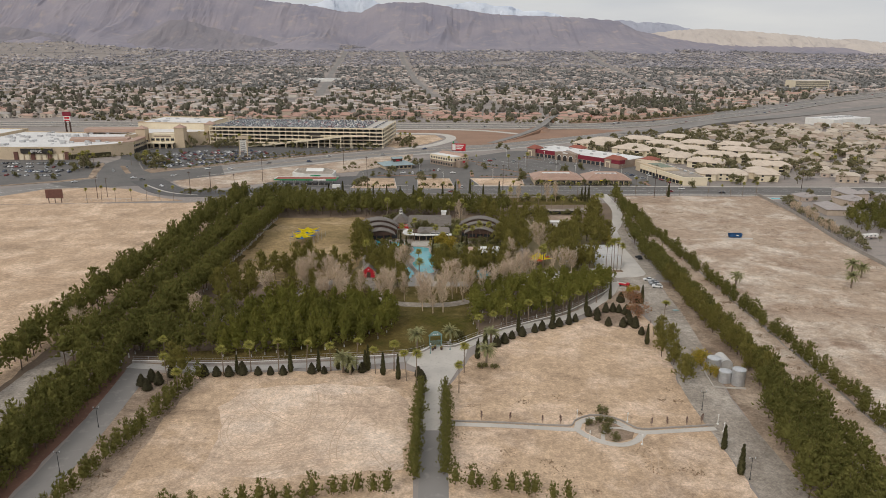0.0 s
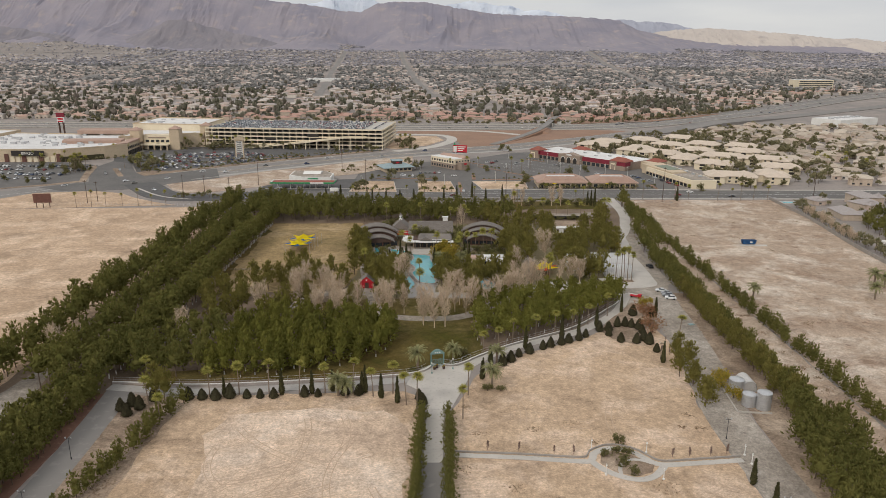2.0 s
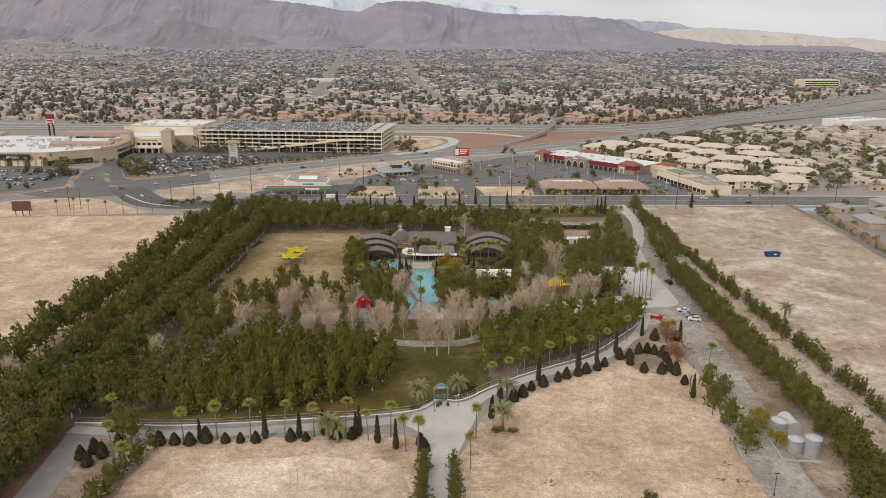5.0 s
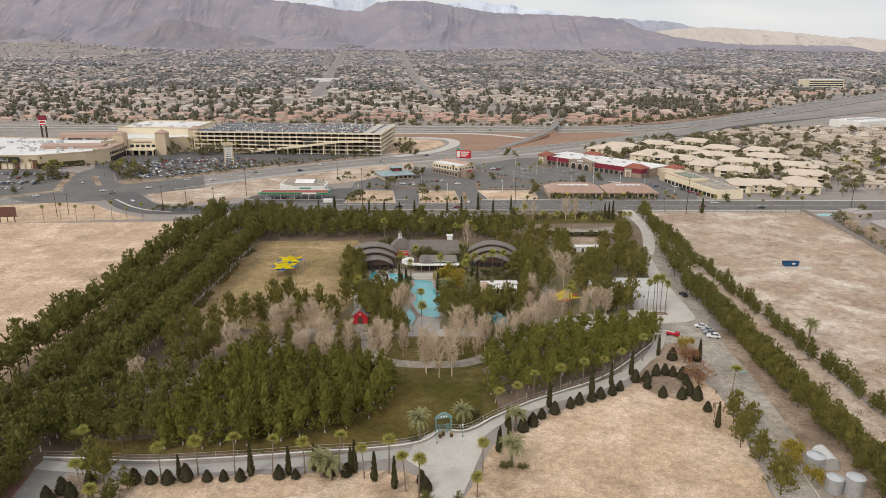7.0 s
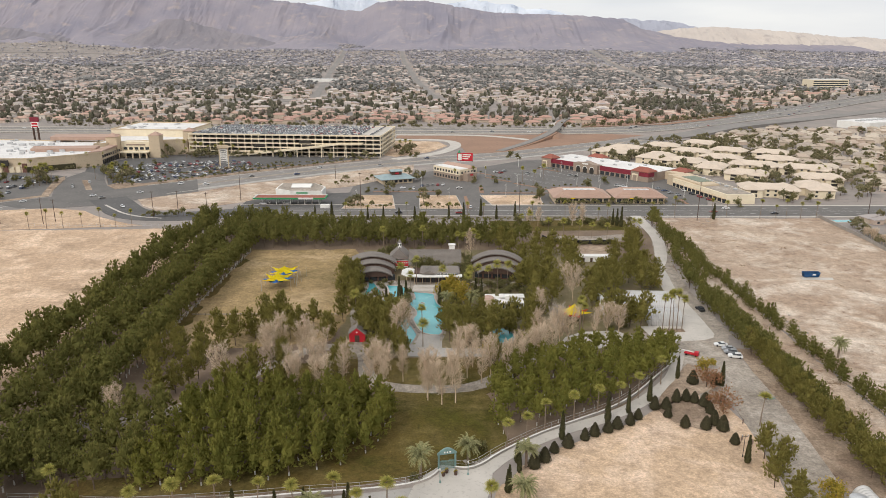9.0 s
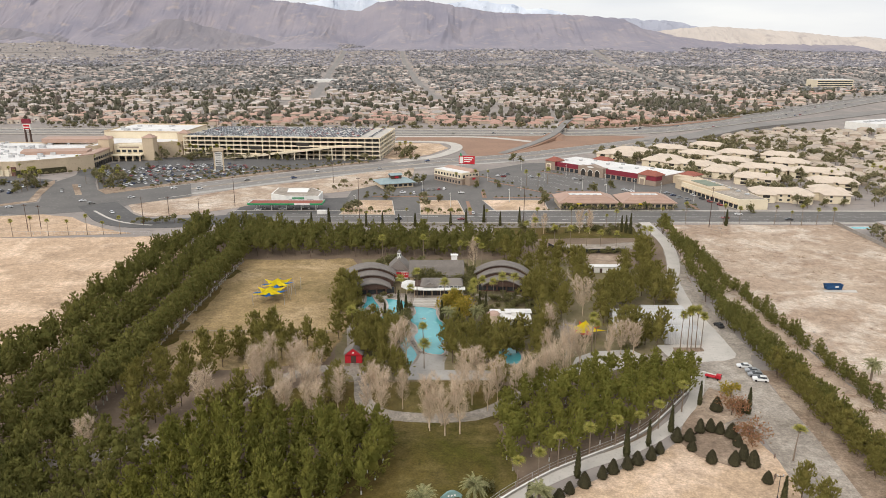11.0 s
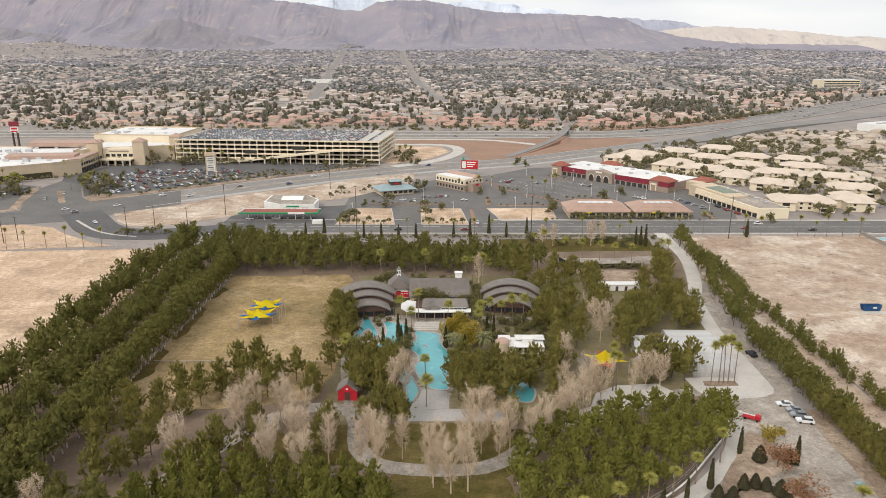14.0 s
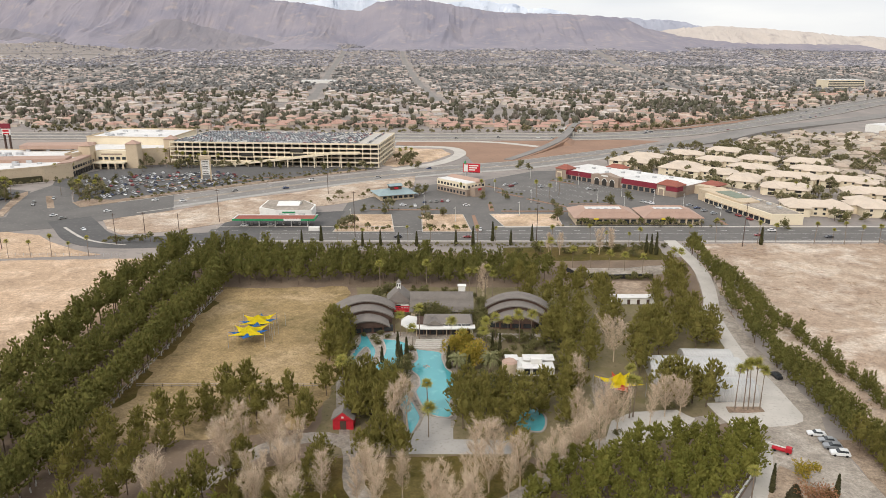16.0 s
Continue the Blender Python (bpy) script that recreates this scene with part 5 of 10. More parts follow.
plant(leafy_things("willow_tree", "yellow_leaf", "yellow-green tree in winter leaf", ((72, 7.0, 3.2, 480, 0.6), (73, 5.0, 2.4, 360, 0.5)), "yellow trees"), [(87.5, 364.0), (81.2, 282.5), (13.5, 297.5), (85.5, 213), (86.5, 217), (86, 205.5), (-26, 408)], 51, 0.9, 1.1)

# ---- estate: pool, terraces, buildings ----
def thing(name, label, category, group="", m=None):
    top = new(name)
    if m is not None:
        top.matrix_basis = m
    return tagged(top, label, category, group)


def boxpart(name, parent, material, x0, y0, z0, x1, y1, z1, label="", bevel=0.0):
    bm = bmesh.new()
    box(bm, x0, y0, z0, x1, y1, z1)
    if bevel:
        bmesh.ops.bevel(bm, geom=bm.edges[:], offset=bevel, segments=2, affect='EDGES')
    return part(name, bm, material, parent, label)


def cyl(bm, x, y, z0, z1, r0, r1=None, n=12, m=None):
    r1 = r0 if r1 is None else r1
    ring = [(math.cos(2 * math.pi * k / n), math.sin(2 * math.pi * k / n)) for k in range(n)]
    lo = [bm.verts.new((x + c * r0, y + s * r0, z0)) for c, s in ring]
    hi = [bm.verts.new((x + c * r1, y + s * r1, z1)) for c, s in ring] if r1 > 0.001 else None
    bm.faces.new(lo[::-1])
    if hi:
        bm.faces.new(hi)
        for k in range(n):
            bm.faces.new((lo[k], lo[(k + 1) % n], hi[(k + 1) % n], hi[k]))
    else:
        t = bm.verts.new((x, y, z1))
        for k in range(n):
            bm.faces.new((lo[k], lo[(k + 1) % n], t))


def cylpart(name, parent, material, x, y, z0, z1, r0, r1=None, n=12, label=""):
    bm = bmesh.new()
    cyl(bm, x, y, z0, z1, r0, r1, n)
    return part(name, bm, material, parent, label)


def gable(bm, x0, y0, x1, y1, z, h, over=0.4, thick=0.25, along="x", hip=0.0):
    """A pitched roof with thickness; hip: how far the ridge's ends are drawn in."""
    x0, y0, x1, y1 = x0 - over, y0 - over, x1 + over, y1 + over
    if along == "x":
        ym = (y0 + y1) / 2
        top = [(x0, y0, z), (x1, y0, z), (x1, y1, z), (x0, y1, z), (x0 + hip, ym, z + h), (x1 - hip, ym, z + h)]
        fs = [(0, 1, 5, 4), (2, 3, 4, 5), (3, 0, 4), (1, 2, 5)]
    else:
        xm = (x0 + x1) / 2
        top = [(x0, y0, z), (x1, y0, z), (x1, y1, z), (x0, y1, z), (xm, y0 + hip, z + h), (xm, y1 - hip, z + h)]
        fs = [(3, 0, 4, 5), (1, 2, 5, 4), (0, 1, 4), (2, 3, 5)]
    v = [bm.verts.new(p) for p in top]
    w = [bm.verts.new((p[0], p[1], p[2] - thick)) for p in top]
    for f in fs:
        bm.faces.new([v[i] for i in f])
    for a, b in ((0, 1), (1, 2), (2, 3), (3, 0)):
        bm.faces.new((v[b], v[a], w[a], w[b]))
    bm.faces.new((w[3], w[2], w[1], w[0]))


def outline_wall(name, line, h, w, material, label, category="wall", z=0.0):
    bm = bmesh.new()
    ribbon(bm, line, w / 2, z + h, h + 0.2)
    return tagged(new(name, bm_mesh(name, bm, material)), label, category, kind="structure")


# paved ground round the pools, garden floors and inner roads
M["garden"] = mat("garden_earth", (0.205, 0.16, 0.095), (0.16, 0.137, 0.062), (0.115, 0.095, 0.05), 0.12, 0.9, 0.95, 0.1, 2.0, streak=0.4)
sheet("pavement_pool_deck", [(-38, 366), (-38, 344), (-30, 336), (-20, 330), (-17, 304), (-4, 303), (-2, 318), (0, 345), (-5, 356), (6, 366), (30, 368), (30, 372), (-24, 374), (-36, 372)], 0.12, M["gravel"], "pale stone paving round the pools", "terrace", wob=0.8)
sheet("pavement_terrace", [(-15.5, 293), (11.5, 293), (12.5, 299.5), (-4, 300), (-4, 306), (-15.8, 304)], 0.16, M["terrace"], "grey concrete terrace at the pool's end", "terrace")
sheet("ground_garden", [(-40, 292), (30, 292), (62, 302), (90, 345), (100, 400), (60, 424), (-44, 424), (-42, 330)], 0.06, M["garden"], "brown garden earth with moss and weeds", wob=1.5)
sheet("lawn_south", [(-58, 268), (-30, 272), (6, 262), (24, 284), (10, 292), (-40, 291), (-62, 284)], 0.09, M["lawn"], "patchy green lawn under bare trees", "lawn", wob=1)
road("road_inner", [(-106, 246), (-92, 250), (-80, 257), (-72.3, 265), (-66.6, 275.5), (-60.2, 286), (-53, 295.5), (-46, 300), (-38, 301), (-31, 297), (-29, 288), (-27.6, 279), (-22, 272), (-10, 269.5), (4, 270.5), (13, 277), (22, 288), (34, 297), (46, 303), (60, 308), (74, 312)], 2.6, 0.10, M["gravel"], "pale inner lane winding through the garden")
road("path_shed", [(-33, 300), (-33.5, 304), (-36, 316), (-39, 340), (-37, 362)], 1.4, 0.13, M["gravel"], "pale path past the red shed", 3)
sheet("pavement_circle", [(36, 299), (47, 298), (58, 304), (64, 311), (60, 316), (48, 315), (40, 310)], 0.13, M["concrete"], "concrete turning circle", "drive", wob=0.5)
sheet("pavement_hangar", [(73, 306), (80, 306), (89.6, 307.5), (93.4, 309.6), (95, 313), (95.6, 330), (95.8, 347), (95.6, 358), (92.4, 362), (88.5, 356), (90.5, 345), (86, 330), (84, 321), (70, 320), (71, 312)], 0.15, M["concrete"], "smooth white concrete pad beside the metal hall", "pad")
sheet("pavement_north", [(51, 448.5), (62, 440), (90, 441), (99, 446), (102, 457), (92, 456), (80, 452), (54, 452)], 0.10, M["gravel"], "gravel court behind the pines", "yard", wob=0.6)
sheet("ground_drive_verge", [(94, 312), (101, 312), (102, 360), (106, 395), (113, 425), (117, 450), (111, 450), (100, 405), (95, 385)], 0.09, M["gravel"], "stony verge between the drive and the pines", wob=0.6)
sheet("planter_north", [(63, 433), (86, 433), (81, 410), (60, 409)], 0.11, M["dirt"], "brown bare bed with dry stalks", "bed", wob=0.6)
outline_wall("wall_court", smooth_line([(50.5, 447.4), (54, 440), (60.6, 436), (75, 436.4), (88, 437.2)], 2.0), 2.1, 0.15, M["black"], "dark screen fence along the gravel court", "fence")
lw = thing("garden_store", "long low white outbuilding among pines", "building", m=pose(69, 403, 0))
boxpart("wall", lw, M["white"], -10, 0, 0, 10, 4, 2.7)
boxpart("roof", lw, M["white_roof"], -10.3, -0.3, 2.7, 10.3, 4.3, 2.95, "flat pale roof", 0.04)
for k in range(5):
    boxpart("door", lw, M["dark_wood"], -9 + 3.9 * k, -0.06, 0, -7.8 + 3.9 * k, 0.0, 2.1)
sheet("lawn_north", [(24, 463), (104, 466), (106, 490), (24, 488)], 0.08, M["lawn"], "patchy garden lawn along the street wall", "lawn", wob=1)


POOL_RIM = [0.25]


def pool(name, pts, label):
    """Water in a real basin edge: coping ring round a sunken sheet."""
    top = thing(name, label, "pool")
    line = smooth_line([*pts, pts[0]], 1.5)[:-1]
    bm = bmesh.new()
    prism(bm, [(p.x, p.y) for p in line], -0.2, 0.19)
    bmesh.ops.recalc_face_normals(bm, faces=bm.faces)
    part("water", bm, M["water"], top, "turquoise pool water")
    bm = bmesh.new()
    POOL_RIM[0] += 0.012
    ribbon(bm, line + [line[0], line[1]], 0.3, POOL_RIM[0], 0.3)
    part("coping", bm, M["stone"], top, "pale stone edge")
    return top


pool("swimming_pool", [(-16.5, 358.2), (-15.4, 350.0), (-17.3, 346.0), (-17.2, 341.8), (-14.6, 336.9), (-14.1, 330.7), (-15.2, 327.0), (-12.3, 316.4), (-9.8, 312.6), (-5.0, 311.4), (-3.7, 315.3), (-4.8, 319.3), (-3.4, 324.9), (-2.9, 336.9), (-5.8, 343.5), (-7.1, 350.4), (-7.9, 355.6)], "large free-form turquoise swimming pool")
pool("side_pool", [(-19.2, 331.5), (-16.6, 323.2), (-13.4, 313.2), (-13.2, 309.9), (-14.8, 303.4), (-16.0, 303.0), (-17.2, 311.5), (-19.6, 319.6), (-20.6, 326)], "narrow turquoise side pool below a stone edge")
pool("upper_pool", [(-28.7, 367.0), (-23.8, 366.0), (-19.2, 362.6), (-18.4, 355.9), (-20.4, 351.1), (-19.8, 346.0), (-20.4, 340.1), (-23.6, 336.4), (-27.9, 338.6), (-29.2, 343.4), (-27.4, 350.4), (-26.7, 356.8), (-27.4, 362)], "upper turquoise pool with a beach edge")
pool("lazy_river", [(-37.0, 370.9), (-34.4, 370.4), (-32.0, 363.5), (-29.8, 356.8), (-29.9, 351.3), (-30.6, 347.7), (-32.2, 351.3), (-31.9, 355.8), (-33.6, 360.0), (-34.9, 356.7), (-36.0, 351.3), (-35.4, 343.3), (-37.6, 343.3), (-38.0, 351.3), (-36.9, 359.6), (-36.3, 364.5)], "pale shallow stream pool between rocks")
pool("pond", [(14, 305), (20, 304), (22, 312), (18, 318), (13, 314)], "small turquoise pond among pines")
sheet("pavement_beach", [(-11.8, 313.2), (-9.8, 311.6), (-4.6, 310.6), (-4.4, 300), (-13.6, 299), (-14, 302.4), (-12.4, 309.9)], 0.2, M["terrace"], "sloping concrete pool beach", "terrace", wob=0.3)

# boulders round the water
rock_mesh = []
for k in range(5):
    bm = bmesh.new()
    bmesh.ops.create_icosphere(bm, subdivisions=2, radius=0.6)
    for v in bm.verts:
        v.co *= 0.75 + 0.5 * noise.noise(v.co * 1.7 + Vector((k * 7, 0, 0)))
        v.co.z *= 0.7
    rock_mesh.append(bm_mesh("boulder", bm, M["stone"]))
rr = random.Random(8)
ROCKS = [(-13.0, 344.5), (-12.2, 345), (-11.5, 344.2), (-12.4, 343.4), (-16.8, 333), (-16.5, 337), (-17, 341), (-17.6, 345), (-29.5, 344), (-30, 350), (-29.6, 355), (-30.5, 360), (-37, 349), (-37.2, 355), (-37, 361), (-32, 351), (-33, 354), (-18.5, 352), (-20, 356), (4, 230), (5, 229.4), (3, 229.6), (2, 230.4), (6.2, 230.4), (7, 231), (-10, 222), (-11.5, 221.8), (9, 233), (-27, 338), (-19.4, 335), (-18.6, 333), (-17.9, 330.5), (-17.2, 328), (-16.5, 325.5), (-15.7, 323), (-15, 321), (-14.3, 318.5), (-13.4, 316), (-12.4, 314), (-28.5, 352), (-28.2, 356), (-28.9, 360), (-30.2, 364), (-17.6, 349), (-18.2, 353), (-17.4, 356), (-24, 334.6), (-2, 327), (-2, 322), (-19.5, 368.5), (-22, 369), (-26, 369.5), (-29, 369)]
for x, y in ROCKS + [(rr.uniform(-30, -18), rr.uniform(368, 372)) for _ in range(14)] + [(rr.uniform(10, 28), rr.uniform(364, 370)) for _ in range(18)]:
    o = new("boulder", rock_mesh[rr.randrange(5)])
    s = rr.uniform(0.6, 1.3)
    o.matrix_basis = pose(x, y, 0.25, 0, 0, rr.uniform(0, 360)) @ Matrix.Diagonal((s, s * rr.uniform(0.8, 1.2), s, 1))
    tagged(o, "weathered grey-brown boulder beside the water", "rock", "boulders")

# broad pool steps
st = thing("pool_steps", "broad pale stone steps from the house to the pool", "steps")
for k in range(5):
    boxpart("step", st, M["concrete"], -17.0 + 0.15 * k, 358.6 + 1.3 * k, 0.0, -7.4, 360.0 + 1.3 * k, 0.3 + 0.17 * k, bevel=0.03)


def arched_hall(x, y, deg, w, d, label):
    """A hall with three stepped barrel roofs over dark brick walls."""
    top = thing("arched_hall", label, "building", "arched halls", pose(x, y, 0, 0, 0, deg))
    boxpart("wall", top, M["brick_red"], -w * 0.36, 0.6, 0, w * 0.36, d, 3.0, "dark red brick walls")
    for k, (y0, y1, z, ww) in enumerate(((-1.2, d * 0.36, 3.0, w * 0.72), (d * 0.30, d * 0.7, 3.9, w * 0.9), (d * 0.62, d + 1.0, 4.8, w * 1.02))):
        bm = bmesh.new()
        n, rise_h = 18, ww * 0.17
        rows = []
        for j in range(n + 1):
            a = -1 + 2 * j / n
            px, pz = a * ww / 2, z + rise_h * (1 - a * a)
            rows.append([bm.verts.new(q) for q in ((px, y0, pz), (px, y1, pz), (px, y1, pz - 0.45), (px, y0, pz - 0.45))])
        for r0, r1 in zip(rows, rows[1:]):
            for q in range(4):
                bm.faces.new((r0[q], r1[q], r1[(q + 1) % 4], r0[(q + 1) % 4]))
        bm.faces.new(rows[0])
        bm.faces.new(rows[-1][::-1])
        bmesh.ops.recalc_face_normals(bm, faces=bm.faces)
        part("roof", bm, M["roof_grey"], top, "grey-brown shingled barrel roof")
        for q in range(int((y1 - y0) / 0.9)):
            bm = bmesh.new()
            yy = y0 + 0.9 * (q + 0.7)
            rows = []
            for j in range(n + 1):
                a = -1 + 2 * j / n
                px, pz = a * ww / 2, z + rise_h * (1 - a * a)
                rows.append([bm.verts.new(c) for c in ((px, yy, pz + 0.012), (px, yy + 0.18, pz + 0.05), (px, yy + 0.2, pz - 0.02))])
            for r0, r1 in zip(rows, rows[1:]):
                for c in range(2):
                    bm.faces.new((r0[c], r1[c], r1[c + 1], r0[c + 1]))
            part("shingle_course", bm, M["roof_grey"], top)
        bm = bmesh.new()
        vs, lo = [], []
        for j in range(n + 1):
            a = -1 + 2 * j / n
            vs.append(bm.verts.new((a * ww * 0.47, y0 + 0.7, z - 0.5 + rise_h * (1 - a * a))))
            lo.append(bm.verts.new((a * ww * 0.47, y0 + 0.7, max(0.0, z - 2.4) if k else 2.6)))
        for j in range(n):
            bm.faces.new((lo[j], lo[j + 1], vs[j + 1], vs[j]))
        part("gable_wall", bm, M["dark_wood"], top, "dark wood gable infill")
    for k in range(5):
        xx = -w * 0.34 + k * w * 0.17
        boxpart("window", top, M["glass"], xx - w * 0.07, 0.5, 0.5, xx + w * 0.07, 0.62, 3.0, "tall dark window")
    for k in range(6):
        xx = -w * 0.34 - w * 0.085 + k * w * 0.17
        boxpart("post", top, M["dark_wood"], xx - 0.15, -0.9, 0, xx + 0.15, -0.6, 3.6)
    return top


arched_hall(-34.4, 371.5, 10, 23, 18.5, "dark brick hall with stepped barrel roofs by the pool")
arched_hall(20.3, 376, -5, 24, 16.5, "dark brick hall with stepped barrel roofs beside palms")

# chapel-like turret
ch = thing("turret_house", "small grey-roofed house with a white bell turret", "building", m=pose(-24.5, 394, 0, 0, 0, 0))
boxpart("wall", ch, M["white"], -4.0, 0, 0, 4.0, 9, 4.6, "off-white stucco wall")
bm = bmesh.new()
vs = [bm.verts.new(p) for p in ((-5, -1, 4.4), (5, -1, 4.4), (5, 10, 4.4), (-5, 10, 4.4), (0, -0.2, 9.2), (0, 8.5, 9.2))]
for f in ((0, 1, 4), (1, 2, 5, 4), (2, 3, 5), (3, 0, 4, 5), (3, 2, 1, 0)):
    bm.faces.new([vs[i] for i in f])
part("roof", bm, M["roof_grey"], ch, "steep grey shingled roof")
tw = boxpart("turret", ch, M["white"], -0.8, 3.2, 8.4, 0.8, 4.8, 11.2, "square white bell turret", 0.05)
cylpart("turret_roof", tw, M["roof_grey"], 0, 4, 11.2, 12.6, 1.15, 0.1, 8)
cylpart("finial", tw, M["black"], 0, 4, 12.6, 13.8, 0.07, 0.02, 6)
# Flat black panels paint the shade of the bell openings.
for sx in (-0.45, 0.45):
    boxpart("opening", tw, M["black"], sx - 0.22, 3.17, 9.6, sx + 0.22, 3.2, 10.7)
boxpart("gable_window", ch, M["glass"], -0.9, -0.06, 1.6, 0.9, 0.0, 3.2)

bal = thing("red_balcony", "bright red painted timber balcony between the houses", "balcony", m=pose(-22.6, 389.2, 0))
boxpart("deck", bal, M["red_paint"], -3.8, -1.3, 2.5, 3.8, 1.4, 3.0)
boxpart("rail", bal, M["red_paint"], -3.6, -1.2, 4.3, 3.8, -0.95, 4.75)
boxpart("lower_rail", bal, M["red_paint"], -3.6, -1.2, 3.2, 3.6, -1.08, 3.32)
for k in range(8):
    boxpart("baluster", bal, M["red_paint"], -3.7 + k * 1.0, -1.2, 3.0, -3.4 + k * 1.0, -1.0, 4.3)
for sx in (-3.5, 0, 3.3):
    boxpart("post", bal, M["white"], sx, -1.1, 0, sx + 0.2, -0.9, 2.6)

# main house with the long shingle roof, and the low white pavilion in front of it
hs = thing("main_house", "long single-storey house with a grey shingle roof", "house", m=pose(-7.5, 384, 0))
boxpart("wall", hs, M["tan"], -11.5, 0, 0, 11.5, 15, 4.4, "tan stucco walls")
bm = bmesh.new()
gable(bm, -11.5, 0, 11.5, 15, 4.4, 5.2, 0.7)
part("roof", bm, M["roof_grey"], hs, "grey shingled pitched roof")
for k in range(18):
    bm = bmesh.new()
    t = (k + 0.5) / 18
    z, y = 4.42 + 5.2 * t, -0.7 + 8.2 * t
    box(bm, -12.2, y, z, 12.2, y + 0.16, z + 0.13)
    part("shingle_course", bm, M["roof_grey"], hs)
for k in range(6):
    boxpart("window", hs, M["glass"], -10 + 3.6 * k, -0.06, 1.0, -7.8 + 3.6 * k, 0.0, 3.0)
ck = boxpart("chimney", hs, M["white"], 6.5, 8.2, 8.5, 9.2, 10.2, 11.4, "white roof lantern", 0.05)
boxpart("cap", ck, M["white"], 6.2, 7.9, 11.4, 9.5, 10.5, 11.65)
pv = thing("pool_pavilion", "low white pavilion with a curved canopy facing the pool", "building", m=pose(-9, 369, 0))
bm = bmesh.new()
prism(bm, [(-13.2, 2.5), (-11.0, -0.4), (-5, -1.6), (2, -1.6), (13.6, -1.2), (13.6, 2.4), (5, 3.6), (-4, 4.0), (-5.5, 9.0), (-11, 11.5), (-13.2, 8)], 3.6, 4.0)
part("canopy", bm, M["white"], pv, "white curved flat canopy")
boxpart("wall", pv, M["dark_wood"], -7.5, 2.2, 0, 12, 9.5, 4.6, "dark brown timber walls")
bm = bmesh.new()
gable(bm, -4.5, 1.9, 12.2, 10, 4.7, 2.0, 0.6, hip=1.0)
part("roof", bm, M["roof_grey"], pv, "grey shingled upper roof")
bm = bmesh.new()
gable(bm, -3.6, 0.8, 1.8, 6, 4.6, 1.6, 0.3, along="y")
part("dormer", bm, M["roof_grey"], pv, "gabled dormer")
for k in range(8):
    boxpart("window", pv, M["glass"], -7 + 2.35 * k, 2.12, 0.3, -5.2 + 2.35 * k, 2.2, 3.2, "dark glazed door")
for k in range(7):
    cylpart("column", pv, M["tan"], -11 + 3.6 * k, 0.6 if k else 3.0, 0, 3.6, 0.16, n=8)
boxpart("wing_wall", pv, M["white"], 12.0, 1.0, 0, 12.8, 10, 3.0)
for k in range(6):
    uw = boxpart("upper_window", pv, M["glass"], 2.6 + 1.55 * k, 1.0, 4.05, 4.0 + 1.55 * k, 1.12, 4.65)
    boxpart("frame", uw, M["white"], 2.5 + 1.55 * k, 1.02, 3.98, 4.1 + 1.55 * k, 1.2, 4.7)

# cabana group beside the pool
cb = thing("cabana", "white flat-roofed cabana with a round stucco turret", "building", m=pose(20.5, 336.5, 0))
boxpart("wall", cb, M["white"], -7.0, 1.5, 0, 8.0, 9.5, 2.8, "white walls")
for x0, y0, x1, y1, z in ((-2.4, 0.0, 7.8, 4.6, 3.0), (-1.5, 5.6, 8.6, 10, 3.3), (-7.2, 6.0, -3.0, 10.5, 3.0)):
    boxpart("roof", cb, M["white_roof"], x0, y0, z, x1, y1, z + 0.3, "flat white roof", 0.04)
boxpart("roof_box", cb, M["white"], 0.6, 3.2, 3.3, 4.2, 5.4, 4.9)
cylpart("turret", cb, M["tan"], -6.2, 2.6, 0, 4.4, 2.4, n=20, label="round pinkish stucco turret")
cylpart("turret_roof", cb, M["tile_roof"], -6.2, 2.6, 4.4, 5.0, 2.5, 1.8, 20)
for k in range(3):
    boxpart("opening", cb, M["glass"], -1.6 + 2.8 * k, 1.42, 0.4, 0.2 + 2.8 * k, 1.5, 2.5)

# metal halls with rounded ribbed roofs
def rib_hall(name, x, y, deg, w, d, h, label):
    """A half-round metal hall, its skin of raised ribs."""
    top = thing(name, label, "building", "metal halls", pose(x, y, 0, 0, 0, deg))
    n = 14
    prof = []
    for j in range(n + 1):
        a = math.pi * j / n
        prof.append((-math.cos(a) * w / 2, max(0.0, h * math.sin(a) ** 0.75)))
    cnt = int(d / 0.9)
    sk = None
    for q in range(cnt):
        if q < 2 or sk is None:
            bm = bmesh.new()
            rows = []
            for px, pz in prof:
                k = 1 + 0.14 / (w / 2)
                rows.append([bm.verts.new(c) for c in ((0.0, px, pz), (0.3, px * k, pz * k), (0.6, px * k, pz * k), (0.9, px, pz))])
            for r0, r1 in zip(rows, rows[1:]):
                for c in range(3):
                    bm.faces.new((r0[c], r0[c + 1], r1[c + 1], r1[c]))
            sk = bm_mesh("roof_rib", bm, M["corrugated"])
        o = part("roof_rib", sk, None, top)
        o.matrix_basis = pose(q * 0.9, 0, 0)
    for e, nm in ((0.25, "end_wall"), (cnt * 0.9 - 0.25, "end_wall")):
        bm = bmesh.new()
        vs = [bm.verts.new((e, px, pz)) for px, pz in prof]
        ws = [bm.verts.new((e + 0.12, px, pz)) for px, pz in prof]
        bm.faces.new(vs)
        bm.faces.new(ws[::-1])
        for j in range(n):
            bm.faces.new((vs[j], vs[j + 1], ws[j + 1], ws[j]))
        part(nm, bm, M["corrugated"], top)
    return top


